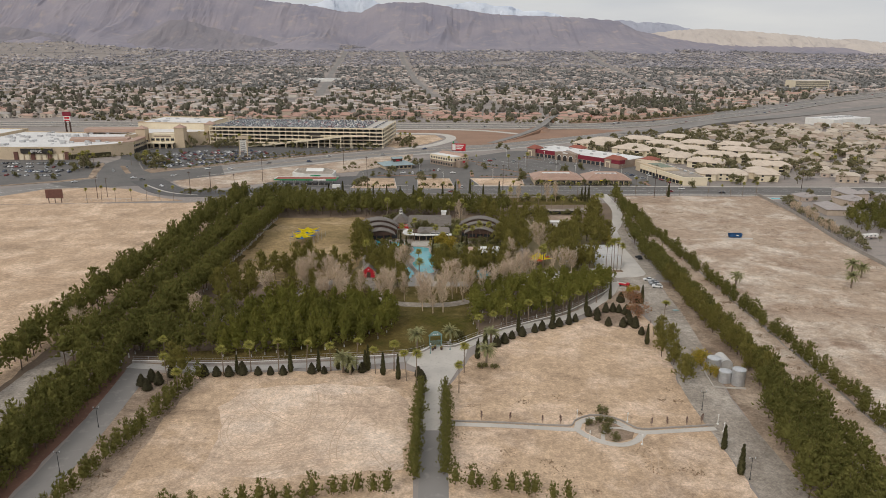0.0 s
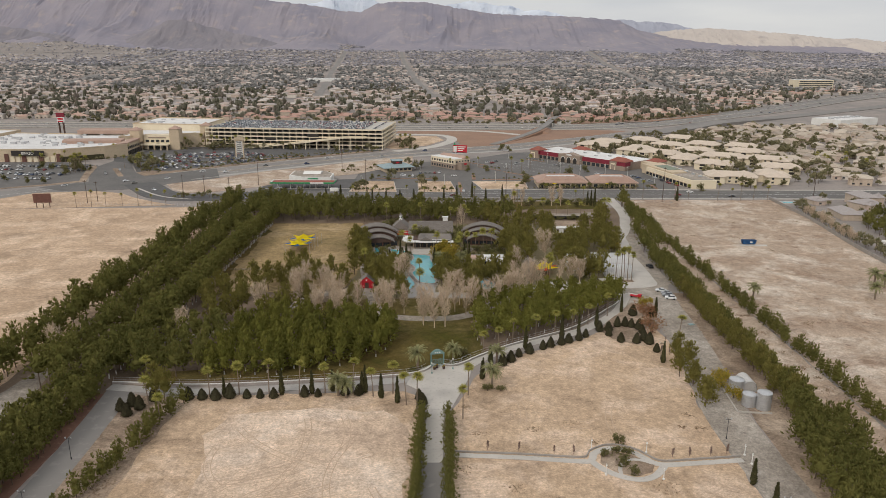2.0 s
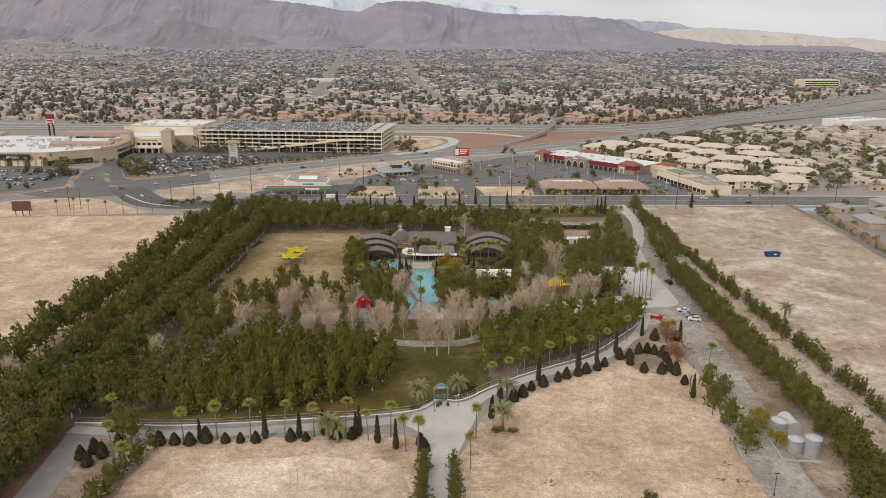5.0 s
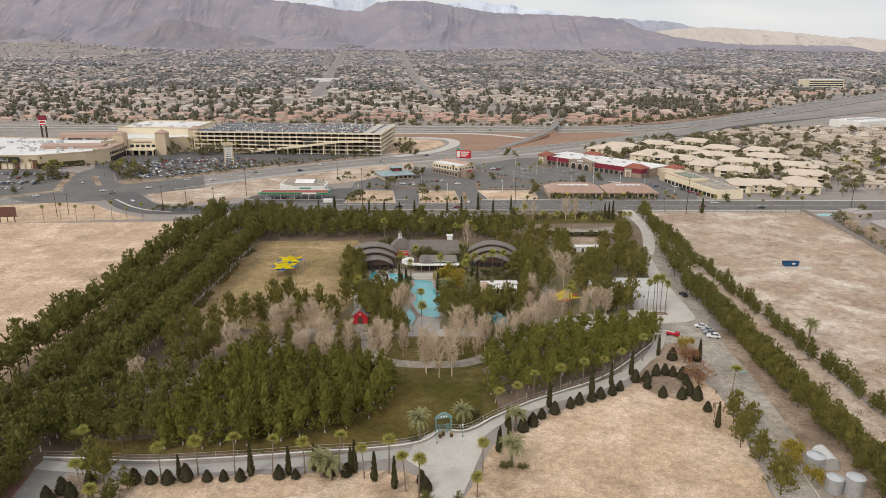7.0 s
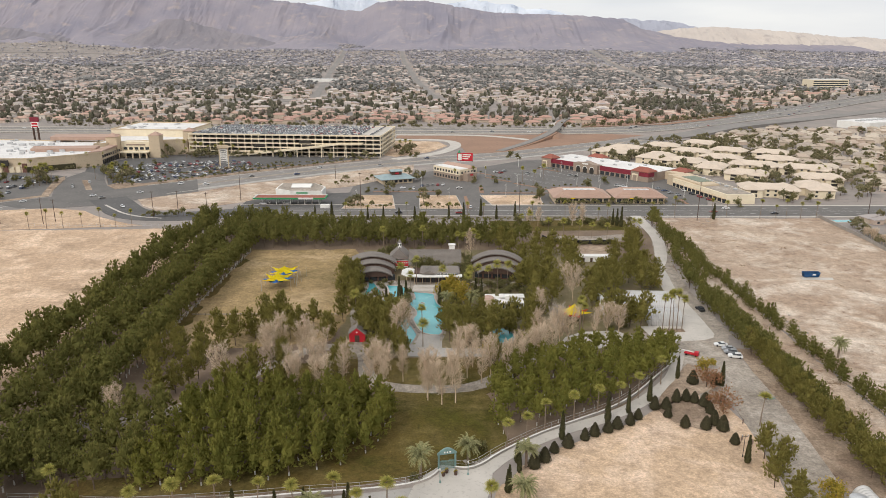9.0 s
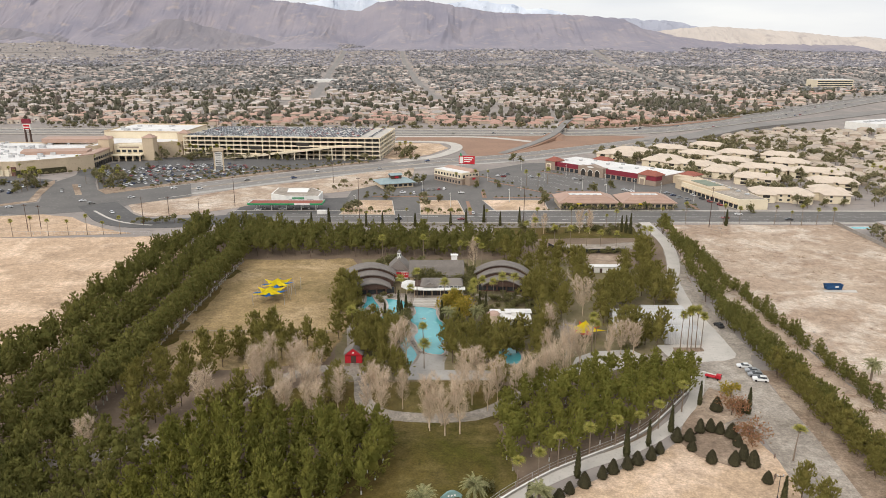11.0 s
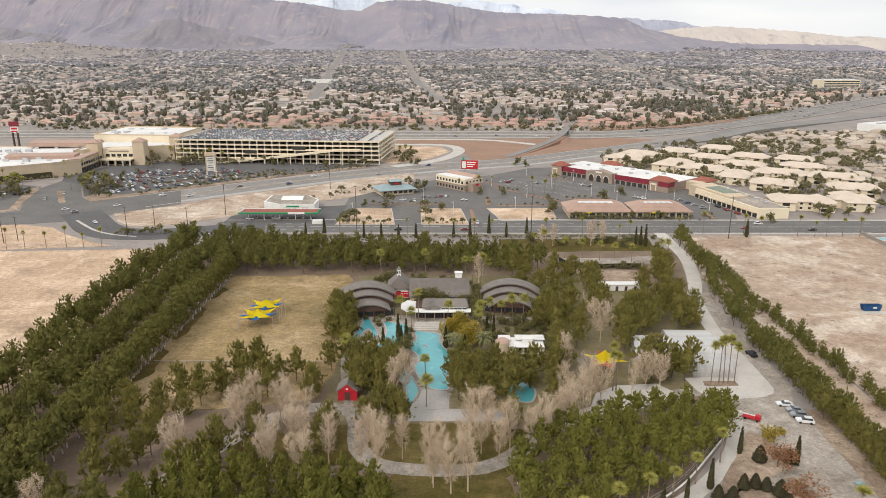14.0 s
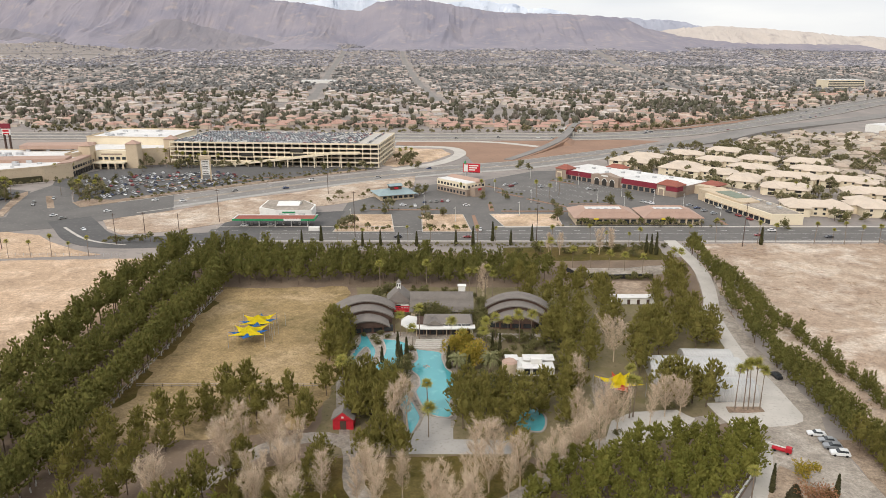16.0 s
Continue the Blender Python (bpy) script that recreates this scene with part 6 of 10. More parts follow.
rib_hall("metal_hall", 58, 338.5, -4, 14, 29, 6.0, "white ribbed metal hall with a rounded roof")
rib_hall("metal_hall", 73.5, 326.0, -4, 10, 13, 4.8, "white ribbed metal hall with a rounded roof")
rib_hall("metal_hall", 72.5, 350.2, -2, 8.5, 17, 3.4, "white ribbed metal hall behind the larger one")
sheet("ground_hedge_bed", [(57, 257), (66, 262.5), (76, 268), (81, 272), (80, 284), (76.5, 288), (70, 278), (62, 266)], 0.125, M["dirt"], "brown dirt round the clipped bushes", wob=0.8)
sheet("planter_bed", [(75, 317.6), (85, 317.6), (85, 314.8), (80, 314.2), (74.6, 314.4)], 0.3, M["dirt"], "raised kerbed planting bed", "bed")


def shade_sail(x, y, deg, w, d, h, cloth, under, label, peak=1.9):
    """Pointed fabric sail: peaks and hollow edges over four slim posts, a second cloth slung below."""
    top = thing("shade_sail", label, "canopy", "shade sails", pose(x, y, 0, 0, 0, deg))
    for k, (m, dz, turn, sc) in enumerate(((cloth, 0.0, 0, 1.0), (under, -0.45, 45, 0.86))):
        bm = bmesh.new()
        g = 12
        grid = {}
        for i in range(g + 1):
            for j in range(g + 1):
                u, v = 2 * i / g - 1, 2 * j / g - 1
                q = 0.4 if k == 0 else 0.3
                cu, cv = u * (1 - q * (1 - v * v)), v * (1 - q * (1 - u * u))
                z = h + dz - 0.9 * max(abs(u), abs(v)) + 1.1 * min(abs(u), abs(v)) + peak * max(0, 1 - 1.25 * math.hypot(u, v)) * (1 if k == 0 else 0.25)
                p = pose(0, 0, 0, 0, 0, turn) @ Vector((cu * w / 2 * sc, cv * d / 2 * sc, z))
                grid[i, j] = bm.verts.new(p)
        for i in range(g):
            for j in range(g):
                bm.faces.new((grid[i, j], grid[i + 1, j], grid[i + 1, j + 1], grid[i, j + 1]))
        bmesh.ops.solidify(bm, geom=bm.faces[:], thickness=0.03)
        part("cloth" if k == 0 else "under_cloth", bm, m, top)
    for sx, sy in ((-1, -1), (1, -1), (1, 1), (-1, 1)):
        cylpart("post", top, M["steel"], sx * w * 0.48, sy * d * 0.48, 0, h + 0.6, 0.1, 0.08, 8)
    return top


shade_sail(-75.3, 364.5, 4, 13, 10.5, 4.5, M["yellow_cloth"], M["blue_cloth"], "yellow and blue shade sails on posts over the lawn")
shade_sail(-74.7, 375.0, 8, 12.5, 10.5, 4.5, M["yellow_cloth"], M["blue_cloth"], "yellow and blue shade sails on posts over the lawn")
shade_sail(46.3, 327, 14, 13, 10, 3.8, M["yellow_cloth"], M["orange_cloth"], "yellow and orange-red shade sails over a play area", 2.8)
for x, y in ((-67.6, 365.8), (-66.8, 372), (-66, 380)):
    lp = thing("lawn_pole", "slim pale metal pole on the lawn", "pole", "lawn poles", pose(x, y, 0))
    cylpart("shaft", lp, M["steel"], 0, 0, 0, 5.0, 0.07, 0.06, 8)
    cylpart("cap", lp, M["steel"], 0, 0, 5.0, 5.15, 0.1, 0.04, 8)

# red garden shed
sd = thing("garden_shed", "small bright red timber shed with a grey roof", "shed", m=pose(-33.9, 305, 0) @ Matrix.Diagonal((1.4, 1.3, 1.25, 1)))
bm = bmesh.new()
vs = [bm.verts.new(p) for p in ((-2, 0, 0), (2, 0, 0), (2, 0, 2.6), (0, 0, 4.4), (-2, 0, 2.6), (-2, 3.4, 0), (2, 3.4, 0), (2, 3.4, 2.6), (0, 3.4, 4.4), (-2, 3.4, 2.6))]
for f in ((0, 1, 2, 3, 4), (9, 8, 7, 6, 5), (1, 6, 7, 2), (5, 0, 4, 9), (2, 7, 8, 3), (4, 3, 8, 9)):
    bm.faces.new([vs[i] for i in f])
part("wall", bm, M["red_paint"], sd, "bright red boards")
bm = bmesh.new()
gable(bm, -2, 0, 2, 3.4, 2.65, 1.9, 0.3, 0.14, along="y")
part("roof", bm, M["roof_grey"], sd)
boxpart("door", sd, M["dark_wood"], -0.6, -0.05, 0, 0.6, 0.0, 2.1)
bm = bmesh.new()
vs = [bm.verts.new(p) for p in ((-2.0, -0.34, 2.5), (2.0, -0.34, 2.5), (0, -0.34, 4.36), (-2.0, -0.02, 2.5), (2.0, -0.02, 2.5), (0, -0.02, 4.36))]
for f in ((0, 1, 2), (5, 4, 3), (0, 3, 4, 1)):
    bm.faces.new([vs[i] for i in f])
part("gable_front", bm, M["red_paint"], sd, "bright red gable boards")
boxpart("gable_light", sd, M["white"], -0.2, -0.4, 3.0, 0.2, -0.34, 3.4)

# water tanks behind a low wall
for x, y, r, h in ((88.3, 209.5, 2.1, 5.2), (88.9, 201.5, 1.9, 4.4), (92.3, 199.5, 2.0, 5.6)):
    tk = thing("water_tank", "galvanised corrugated steel water tank", "tank", "water tanks", pose(x, y, 0))
    for k in range(int(h / 0.75)):
        bm = bmesh.new()
        cyl(bm, 0, 0, k * 0.75, k * 0.75 + 0.37, r, r + 0.05, 24)
        cyl(bm, 0, 0, k * 0.75 + 0.37, k * 0.75 + 0.75, r + 0.05, r, 24)
        part("ring", bm, M["steel"], tk)
    cylpart("lid", tk, M["steel"], 0, 0, h - h % 0.75, h - h % 0.75 + 0.5, r + 0.08, 0.3, 24, "shallow cone lid")
rib_hall("metal_hut", 92.5, 209.5, 90, 4.6, 6.5, 3.6, "small white rounded metal hut beside water tanks")
outline_wall("wall_tank_yard", [Vector(p) for p in ((85.2, 211), (84.0, 197.1), (93.5, 196.2))], 0.5, 0.3, M["concrete"], "low concrete kerb wall round the tanks")

# entrance wall, fence and gate
W_WEST = smooth_line([(-103, 213.6), (-92, 213.2), (-76, 212.2), (-52, 214.4), (-34.4, 216.8), (-22.8, 218.1), (-12.0, 220.2), (-6.8, 222.9), (-4.6, 226.0)], 2.5)
W_EAST = smooth_line([(-0.6, 227.4), (2.5, 227.0), (6.1, 228.9), (11.4, 234.3), (22.2, 243.2), (33, 250), (44, 257), (53, 265), (65, 279.5), (71.5, 288), (74, 297)], 2.5)
for nm, ln in (("wall_entrance_1", W_WEST), ("wall_entrance_2", W_EAST)):
    outline_wall(nm, ln, 0.75, 0.45, M["stone"], "low grey stone garden wall with a white cap")
    outline_wall(nm.replace("wall", "trim_cap"), ln, 0.1, 0.42, M["white"], "white stone cap of the garden wall", "trim", 0.76)
    fc = thing("garden_fence", "thin dark wire fence on posts behind the wall", "fence", "garden fences")
    for i in range(0, len(ln) - 1, 2):
        d = (ln[i + 1] - ln[i]).normalized()
        p = ln[i] + Vector((-d.y, d.x)) * (0.9 if nm.endswith("1") else 0.9)
        cylpart("post", fc, M["steel"], p.x, p.y, 0, 2.0, 0.045, n=6)
    bm = bmesh.new()
    off = [a + Vector((-(b - a).normalized().y, (b - a).normalized().x)) * 0.9 for a, b in zip(ln, ln[1:])]
    for z in (1.1, 1.95):
        ribbon(bm, off, 0.03, z, 0.06)
    part("rail", bm, M["steel"], fc)
gt = thing("entrance_gate", "verdigris metal gate under an arched sign frame", "gate", m=pose(-2.5, 227.2, 0, 0, 0, 14))
for sx in (-2.1, 2.1):
    for sy in (-0.3, 0.3):
        boxpart("post", gt, M["verdigris"], sx - 0.14, sy - 0.12, 0, sx + 0.14, sy + 0.12, 4.6)
for sx in (-1.0, 1.0):
    lf = boxpart("leaf", gt, M["verdigris"], sx - 0.95, -0.05, 0.2, sx + 0.95, 0.05, 0.35)
    for k in range(8):
        boxpart("bar", lf, M["verdigris"], sx - 0.93 + 0.25 * k, -0.04, 0.3, sx - 0.85 + 0.25 * k, 0.04, 2.5 + 0.25 * math.sin(k / 7 * 3.14))
    boxpart("top_rail", lf, M["verdigris"], sx - 0.95, -0.05, 2.3, sx + 0.95, 0.05, 2.42)
bm = bmesh.new()
arc = [(-2.5 + 5 * k / 16, 4.5 + 1.5 * math.sin(math.pi * k / 16)) for k in range(17)]
for (xa, za), (xb, zb) in zip(arc, arc[1:]):
    vs = [bm.verts.new(p) for p in ((xa, -0.3, 4.4), (xb, -0.3, 4.4), (xb, -0.3, zb), (xa, -0.3, za), (xa, 0.3, 4.4), (xb, 0.3, 4.4), (xb, 0.3, zb), (xa, 0.3, za))]
    for f in ((0, 1, 2, 3), (7, 6, 5, 4), (3, 2, 6, 7), (1, 0, 4, 5)):
        bm.faces.new([vs[i] for i in f])
part("arch", bm, M["verdigris"], gt, "arched verdigris header")
for k in range(3):
    cylpart("medallion", gt, M["white"], 0, 0, 0, 0.05, 0.22, n=12).matrix_basis = pose(-0.7 + 0.7 * k, -0.32, 5.0, 90)
for x, y in ((-4.2, 221.6), (2.6, 224.9)):
    ln = thing("lamp_post", "dark green metal lamp post on the plaza", "lamp", "plaza lamps", pose(x, y, 0.14))
    cylpart("base", ln, M["verdigris"], 0, 0, 0, 0.5, 0.28, 0.16, 10)
    cylpart("shaft", ln, M["verdigris"], 0, 0, 0.5, 3.2, 0.09, 0.07, 8)
    cylpart("lantern", ln, M["white"], 0, 0, 3.2, 3.7, 0.16, 0.22, 8)
for x, y in ((-3.4, 224.3), (-2.6, 225.6), (-0.4, 224.8)):
    pt = thing("planter_pot", "round glazed pot with yellow flowers", "planter", "plaza pots", pose(x, y, 0.14))
    cylpart("pot", pt, M["dark_wood"], 0, 0, 0, 0.8, 0.35, 0.5, 12)
    v, f = spindle(9, 0.7, 0.45, 40, 0.5, 0.22)
    part("flowers", mesh_np("flowers", v + (0, 0, 0.7), f, [M["yellow_leaf"]]), None, pt)

# garden loop path in the east lot
road("path_garden", [(1.5, 174.5), (18, 173.5), (32, 172), (36.9, 172.0), (38.1, 175.2), (42.0, 177.8), (45.9, 177.4), (49.2, 175.4), (51.8, 171.9), (55.0, 170.4), (63.6, 171.2), (75.5, 172.6)], 0.95, 0.14, M["concrete"], "pale concrete garden path", 1.5)
road("path_garden_loop", [(36.9, 172.0), (38.8, 168.8), (41.8, 166.0), (45.4, 164.3), (48.8, 164.3), (51.8, 166.1), (53.9, 168.7), (55.0, 170.4)], 0.95, 0.16, M["concrete"], "pale concrete loop of the garden path", 1.0)
road("path_garden_cross", [(43, 165.5), (43.5, 169), (45.5, 172.2), (49, 172.6), (52, 171)], 0.5, 0.13, M["concrete"], "narrow path across the planted loop", 1.0)
sheet("planter_loop", [(39, 171), (40, 175), (43, 176.5), (48, 174.5), (52.5, 170.5), (51, 167.3), (47, 165.4), (42, 167.2)], 0.11, M["dirt"], "mulched bed inside the path loop", "bed")
outline_wall("wall_garden_path", smooth_line([(1.5, 176.0), (18, 175.0), (32, 173.6), (36, 173.8), (37.2, 176.4), (42.0, 179.3), (46.4, 178.9), (50.2, 176.6), (52.8, 173.2), (55.4, 171.9), (63.6, 172.8), (75.5, 174.2)], 1.5), 0.55, 0.25, M["stone"], "low stone wall along the garden path")
plant(leafy_things("shrub", "broad", "dense dark green garden shrub", ((81, 2.6, 1.4, 260, 0.4), (82, 2.2, 1.2, 220, 0.35)), "garden shrubs"), [(45.8, 180.5), (41.2, 174.6), (44.2, 175.6), (46.6, 174.9), (44.7, 170.4), (46.4, 166.6), (-10, 222.8), (6, 236), (17, 209.8), (13, 210), (58, 316), (63, 318), (40, 303), (-20, 343), (-22, 347), (-30.5, 363), (-38, 358), (6, 352), (10, 350), (16, 352), (24, 352), (-34, 349)], 61, 0.8, 1.3)
plant(bare_things(M["brown_twig"], "small leafless sapling with brown twigs", ((83, 3.0, 0.45, 1),)), [(11, 176.8), (19, 176.4), (28, 175.4), (33, 175), (58, 174), (62.5, 174.4), (68, 174.7), (72.5, 175.6), (75, 240), (77, 238), (79, 249)], 62, 0.6, 0.95)
for x, y in ((38.0, 177.4), (39.3, 166.0), (51.9, 176.0), (52.8, 164.2), (76.9, 170.8), (76.8, 174.9)):
    cm = thing("garden_column", "slim white stone lamp column beside the path", "column", "garden columns", pose(x, y, 0))
    boxpart("plinth", cm, M["white"], -0.25, -0.25, 0, 0.25, 0.25, 0.4, bevel=0.03)
    cylpart("shaft", cm, M["white"], 0, 0, 0.4, 2.6, 0.11, 0.09, 12)
    boxpart("capital", cm, M["white"], -0.18, -0.18, 2.6, 0.18, 0.18, 2.74, bevel=0.03)
    cylpart("globe", cm, M["white"], 0, 0, 2.74, 3.1, 0.09, 0.15, 10)
for x, y in ((75.2, 182.8), (74.7, 148.6), (-94.5, 172), (-93.5, 150), (72.5, 233)):
    lp = thing("street_lamp", "dark metal lamp post with twin lanterns beside the gravel road", "street lamp", "road lamps", pose(x, y, 0))
    cylpart("base", lp, M["black"], 0, 0, 0, 0.7, 0.2, 0.12, 8)
    cylpart("pole", lp, M["black"], 0, 0, 0.7, 6.2, 0.08, 0.06, 8)
    boxpart("arm", lp, M["black"], -0.7, -0.04, 5.8, 0.7, 0.04, 5.9)
    for sx in (-0.7, 0.7):
        cylpart("lantern", lp, M["steel"], sx, 0, 5.9, 6.3, 0.1, 0.16, 8)

# skip in the east lot, on a pale slab
sheet("pavement_slab", [(158, 376.2), (172, 375.8), (173, 379), (159, 379.4)], 0.1, M["concrete"], "pale concrete slab with rubble", "slab")
dp = thing("waste_skip", "blue steel waste skip on a concrete slab", "skip", m=pose(163.6, 380.2, 0.1))
bm = bmesh.new()
lo = [bm.verts.new(p) for p in ((-3.2, -1.1, 0.15), (3.2, -1.1, 0.15), (3.2, 1.1, 0.15), (-3.2, 1.1, 0.15))]
hi = [bm.verts.new(p) for p in ((-3.8, -1.2, 2.3), (3.8, -1.2, 2.3), (3.8, 1.2, 2.3), (-3.8, 1.2, 2.3))]
bm.faces.new(lo[::-1])
for k in range(4):
    bm.faces.new((lo[k], lo[(k + 1) % 4], hi[(k + 1) % 4], hi[k]))
bmesh.ops.solidify(bm, geom=bm.faces[:], thickness=0.1)
part("body", bm, M["blue_steel"], dp)
for k in range(7):
    boxpart("rib", dp, M["blue_steel"], -3.0 + k * 1.0, -1.34, 0.2, -2.85 + k * 1.0, -1.18, 2.3)
boxpart("label_panel", dp, M["white"], 0.2, -1.38, 1.1, 1.6, -1.3, 1.7)
for sx in (-2.4, 2.4):
    boxpart("skid", dp, M["black"], sx - 0.15, -1.0, 0.0, sx + 0.15, 1.0, 0.16)
tq = thing("tarpaulin", "small folded teal tarpaulin on the gravel", "tarpaulin", m=pose(93.4, 264.2, 0.12, 0, 0, 20))
boxpart("sheet", tq, M["verdigris"], -1.1, -0.9, 0, 1.1, 0.9, 0.12, bevel=0.04)
boxpart("fold", tq, M["teal_roof"], -0.9, -0.3, 0.12, 0.8, 0.7, 0.2, bevel=0.03)
# rubble heaps and dry brush
rng = random.Random(5)
for cx, cy, n, s in ((126, 330, 20, 1.0), (127, 318, 20, 1.0), (126, 306, 14, 0.9), (94, 262, 6, 0.6), (154, 484, 18, 0.8)):
    for _ in range(n):
        o = new("rubble_block", rock_mesh[rng.randrange(5)])
        k = rng.uniform(0.35, 1.0) * s
        o.matrix_basis = pose(cx + rng.gauss(0, 2.2), cy + rng.gauss(0, 3.5), 0.15, rng.uniform(0, 40), 0, rng.uniform(0, 360)) @ Matrix.Diagonal((k * 1.3, k, k * 0.7, 1))
        tagged(o, "broken pale concrete rubble on bare ground", "rubble", "rubble heaps")

# planting between the pools, the halls and the house
ON_WATER = [[(-17, 359), (-7, 356), (-1.5, 338), (-3, 318), (-3.5, 308), (-12, 304), (-17.5, 304), (-17.5, 350)], [(-30, 368), (-18, 366), (-20, 342), (-29, 338), (-30, 352)], [(-38, 366), (-29, 366), (-29, 343), (-38, 344)], [(-18, 366), (-6, 366), (-6, 357), (-18, 357)], [(-48, 372), (-24, 372), (-24, 398), (-50, 398)], [(8, 376), (32, 376), (32, 400), (8, 400)], [(-24, 366), (6, 366), (6, 402), (-28, 402)], [(12, 335), (30, 335), (30, 348), (12, 348)]]
clear = lambda x, y: not any(inside(x, y, p) for p in ON_WATER)
greens = leafy_things("garden_bush", "broad", "rounded olive-green garden bush near the pool", ((84, 2.4, 1.3, 130, 0.5), (85, 3.4, 1.7, 170, 0.58)), "pool bushes")
plant(greens, scatter([(-40, 336), (-18, 330), (-18, 372), (-40, 372)], 3.4, 91, clear) + scatter([(-2, 320), (34, 326), (34, 374), (-6, 366)], 4.2, 92, clear) + scatter([(-20, 402), (8, 402), (8, 420), (-20, 420)], 5.5, 93), 94, 0.7, 1.2)
plant(fan_things(((4, 11.5), (5, 10.5), (6, 12.5)), 3.3), [(-22.2, 369.5), (-17.4, 359), (-4.2, 359.5), (0, 357), (6.8, 354), (8.2, 360), (11.9, 366.7), (16, 364), (19.9, 363), (23.9, 364), (-10.6, 301), (-36.8, 327), (40.5, 466), (45.8, 464), (54.2, 452.5), (62.8, 452.2), (70.6, 448.5), (77.7, 448), (85.3, 445), (100.8, 450), (103, 446)], 96, 0.66, 0.85)
plant(cypress_things(), [(-18.8, 344.5), (-20.5, 346), (10, 357), (12.5, 356), (-27, 347.5), (1.5, 340)], 97, 0.8, 1.0)
wl2 = leafy_things("weeping_willow", "yellow_leaf", "yellow-green weeping willow beside the pool", ((98, 8.0, 3.6, 620, 0.7),), "willows")
plant(wl2, [(-3.0, 352.5), (3.4, 344), (-0.5, 356)], 98, 0.9, 1.1)
plant(leafy_things("garden_tree", "broad", "bushy olive-green evergreen tree beside the house", ((86, 7.5, 3.2, 620, 0.6), (87, 6.2, 2.7, 520, 0.55)), "garden trees"), [(2, 381.5), (6.8, 379), (6.0, 371.5), (-21.6, 334.6), (-18.4, 338.4), (8, 386), (9, 393), (-15, 405), (-34, 404), (-30, 410), (36, 384), (34, 376)], 99, 0.85, 1.1)
plant(leafy_things("house_tree", "broad", "dense olive evergreen against the house roof", ((88, 9.0, 3.6, 700, 0.6),), "garden trees"), [(-15.0, 381.6), (-10.6, 382), (-7.2, 381.4)], 100, 0.95, 1.15)
plant(greens, row([(52, 437), (88, 434)], 3.0, 101, 0.7) + row([(56, 476), (112, 488)], 4.0, 102, 2.5) + scatter([(8, 350), (32, 350), (32, 366), (8, 366)], 4.4, 103, clear), 104, 0.8, 1.3)
fr = thing("lawn_rail_fence", "low pale rail fence at the end of the lawn", "fence")
for k in range(22):
    boxpart("post", fr, M["bark"], -101 + 2.7 * k, 330.0, 0, -100.85 + 2.7 * k, 330.15, 1.2)
for z in (0.55, 1.1):
    boxpart("rail", fr, M["stone"], -101, 330.02, z, -44, 330.12, z + 0.1)
wt = thing("lawn_side_fence", "thin wire fence along the pine belt", "fence")
for k in range(40):
    cylpart("post", wt, M["steel"], -103.2 + 0.05 * k, 312 + 2.7 * k, 0, 1.9, 0.05, n=5)
for z in (0.9, 1.85):
    bm = bmesh.new()
    ribbon(bm, [Vector((-103.2 + 0.05 * k, 312 + 2.7 * k)) for k in range(40)], 0.03, z, 0.06)
    part("rail", bm, M["steel"], wt)

# dry weeds in patches on the bare lots, wheel tracks in the sand
rng = np.random.default_rng(44)
pts = []
for cx, cy, r, n in [(rng.uniform(126, 232), rng.uniform(190, 485), rng.uniform(1.5, 5.5), int(rng.uniform(8, 26))) for _ in range(60)] + [(rng.uniform(107, 119), rng.uniform(150, 430), rng.uniform(1, 3), 40) for _ in range(40)] + [(rng.uniform(3, 72), rng.uniform(140, 168), rng.uniform(1, 3), 24) for _ in range(12)] + [(rng.uniform(5, 75), rng.uniform(180, 200), rng.uniform(1, 2.5), 24) for _ in range(9)] + [(rng.uniform(-88, -78), rng.uniform(140, 204), rng.uniform(1, 2.5), 30) for _ in range(14)]:
    pts.append(np.stack([rng.normal(cx, r * 0.6, n), rng.normal(cy, r * 0.5, n), np.full(n, 0.12)], 1))
pts = np.concatenate(pts)
v, f = tufts(pts, np.tile((0, 0, 1.0), (len(pts), 1)), 0.42, 0.2, rng, 4, 0.6)
tagged(new("dry_weeds", mesh_np("dry_weeds", v, f, [M["dry_weed"]])), "low dry brown weeds in patches on sand", "weeds", "weeds", "stuff")
M["track"] = mat("pressed_sand", (0.50, 0.372, 0.265), (0.43, 0.315, 0.222), (0.39, 0.285, 0.2), 0.2, 1.2, 0.95, 0.1, 1.5)
ar = random.Random(91)
def wheel_arcs(n, x0, y0, x1, y1, z):
    """Pairs of faint wheel marks that curve across a bare lot."""
    k = 0
    while k < n:
        cx, cy, r, a0 = ar.uniform(x0 - 20, x1 + 20), ar.uniform(y0 - 20, y1 + 20), ar.uniform(14, 52), ar.uniform(0, 6.28)
        span = ar.uniform(0.4, 1.1)
        pts = [Vector((cx + r * math.cos(a0 + span * j / 14), cy + r * math.sin(a0 + span * j / 14))) for j in range(15)]
        if not all(x0 < p.x < x1 and y0 < p.y < y1 for p in pts):
            continue
        for sgn in (-0.85, 0.85):
            bm = bmesh.new()
            ribbon(bm, [Vector((cx, cy)) + (p - Vector((cx, cy))) * (1 + sgn / r) for p in pts], 0.1, z + 0.0015 * k, 0.05)
            tagged(new("ground_wheel_track", bm_mesh("wheel_track", bm, M["track"])), "faint wheel track pressed into sand", "track", kind="structure")
        k += 1


wheel_arcs(16, -64, 147, -11, 197, 0.085)
wheel_arcs(5, 4, 178, 70, 232, 0.085)
wheel_arcs(4, 4, 142, 70, 166, 0.085)

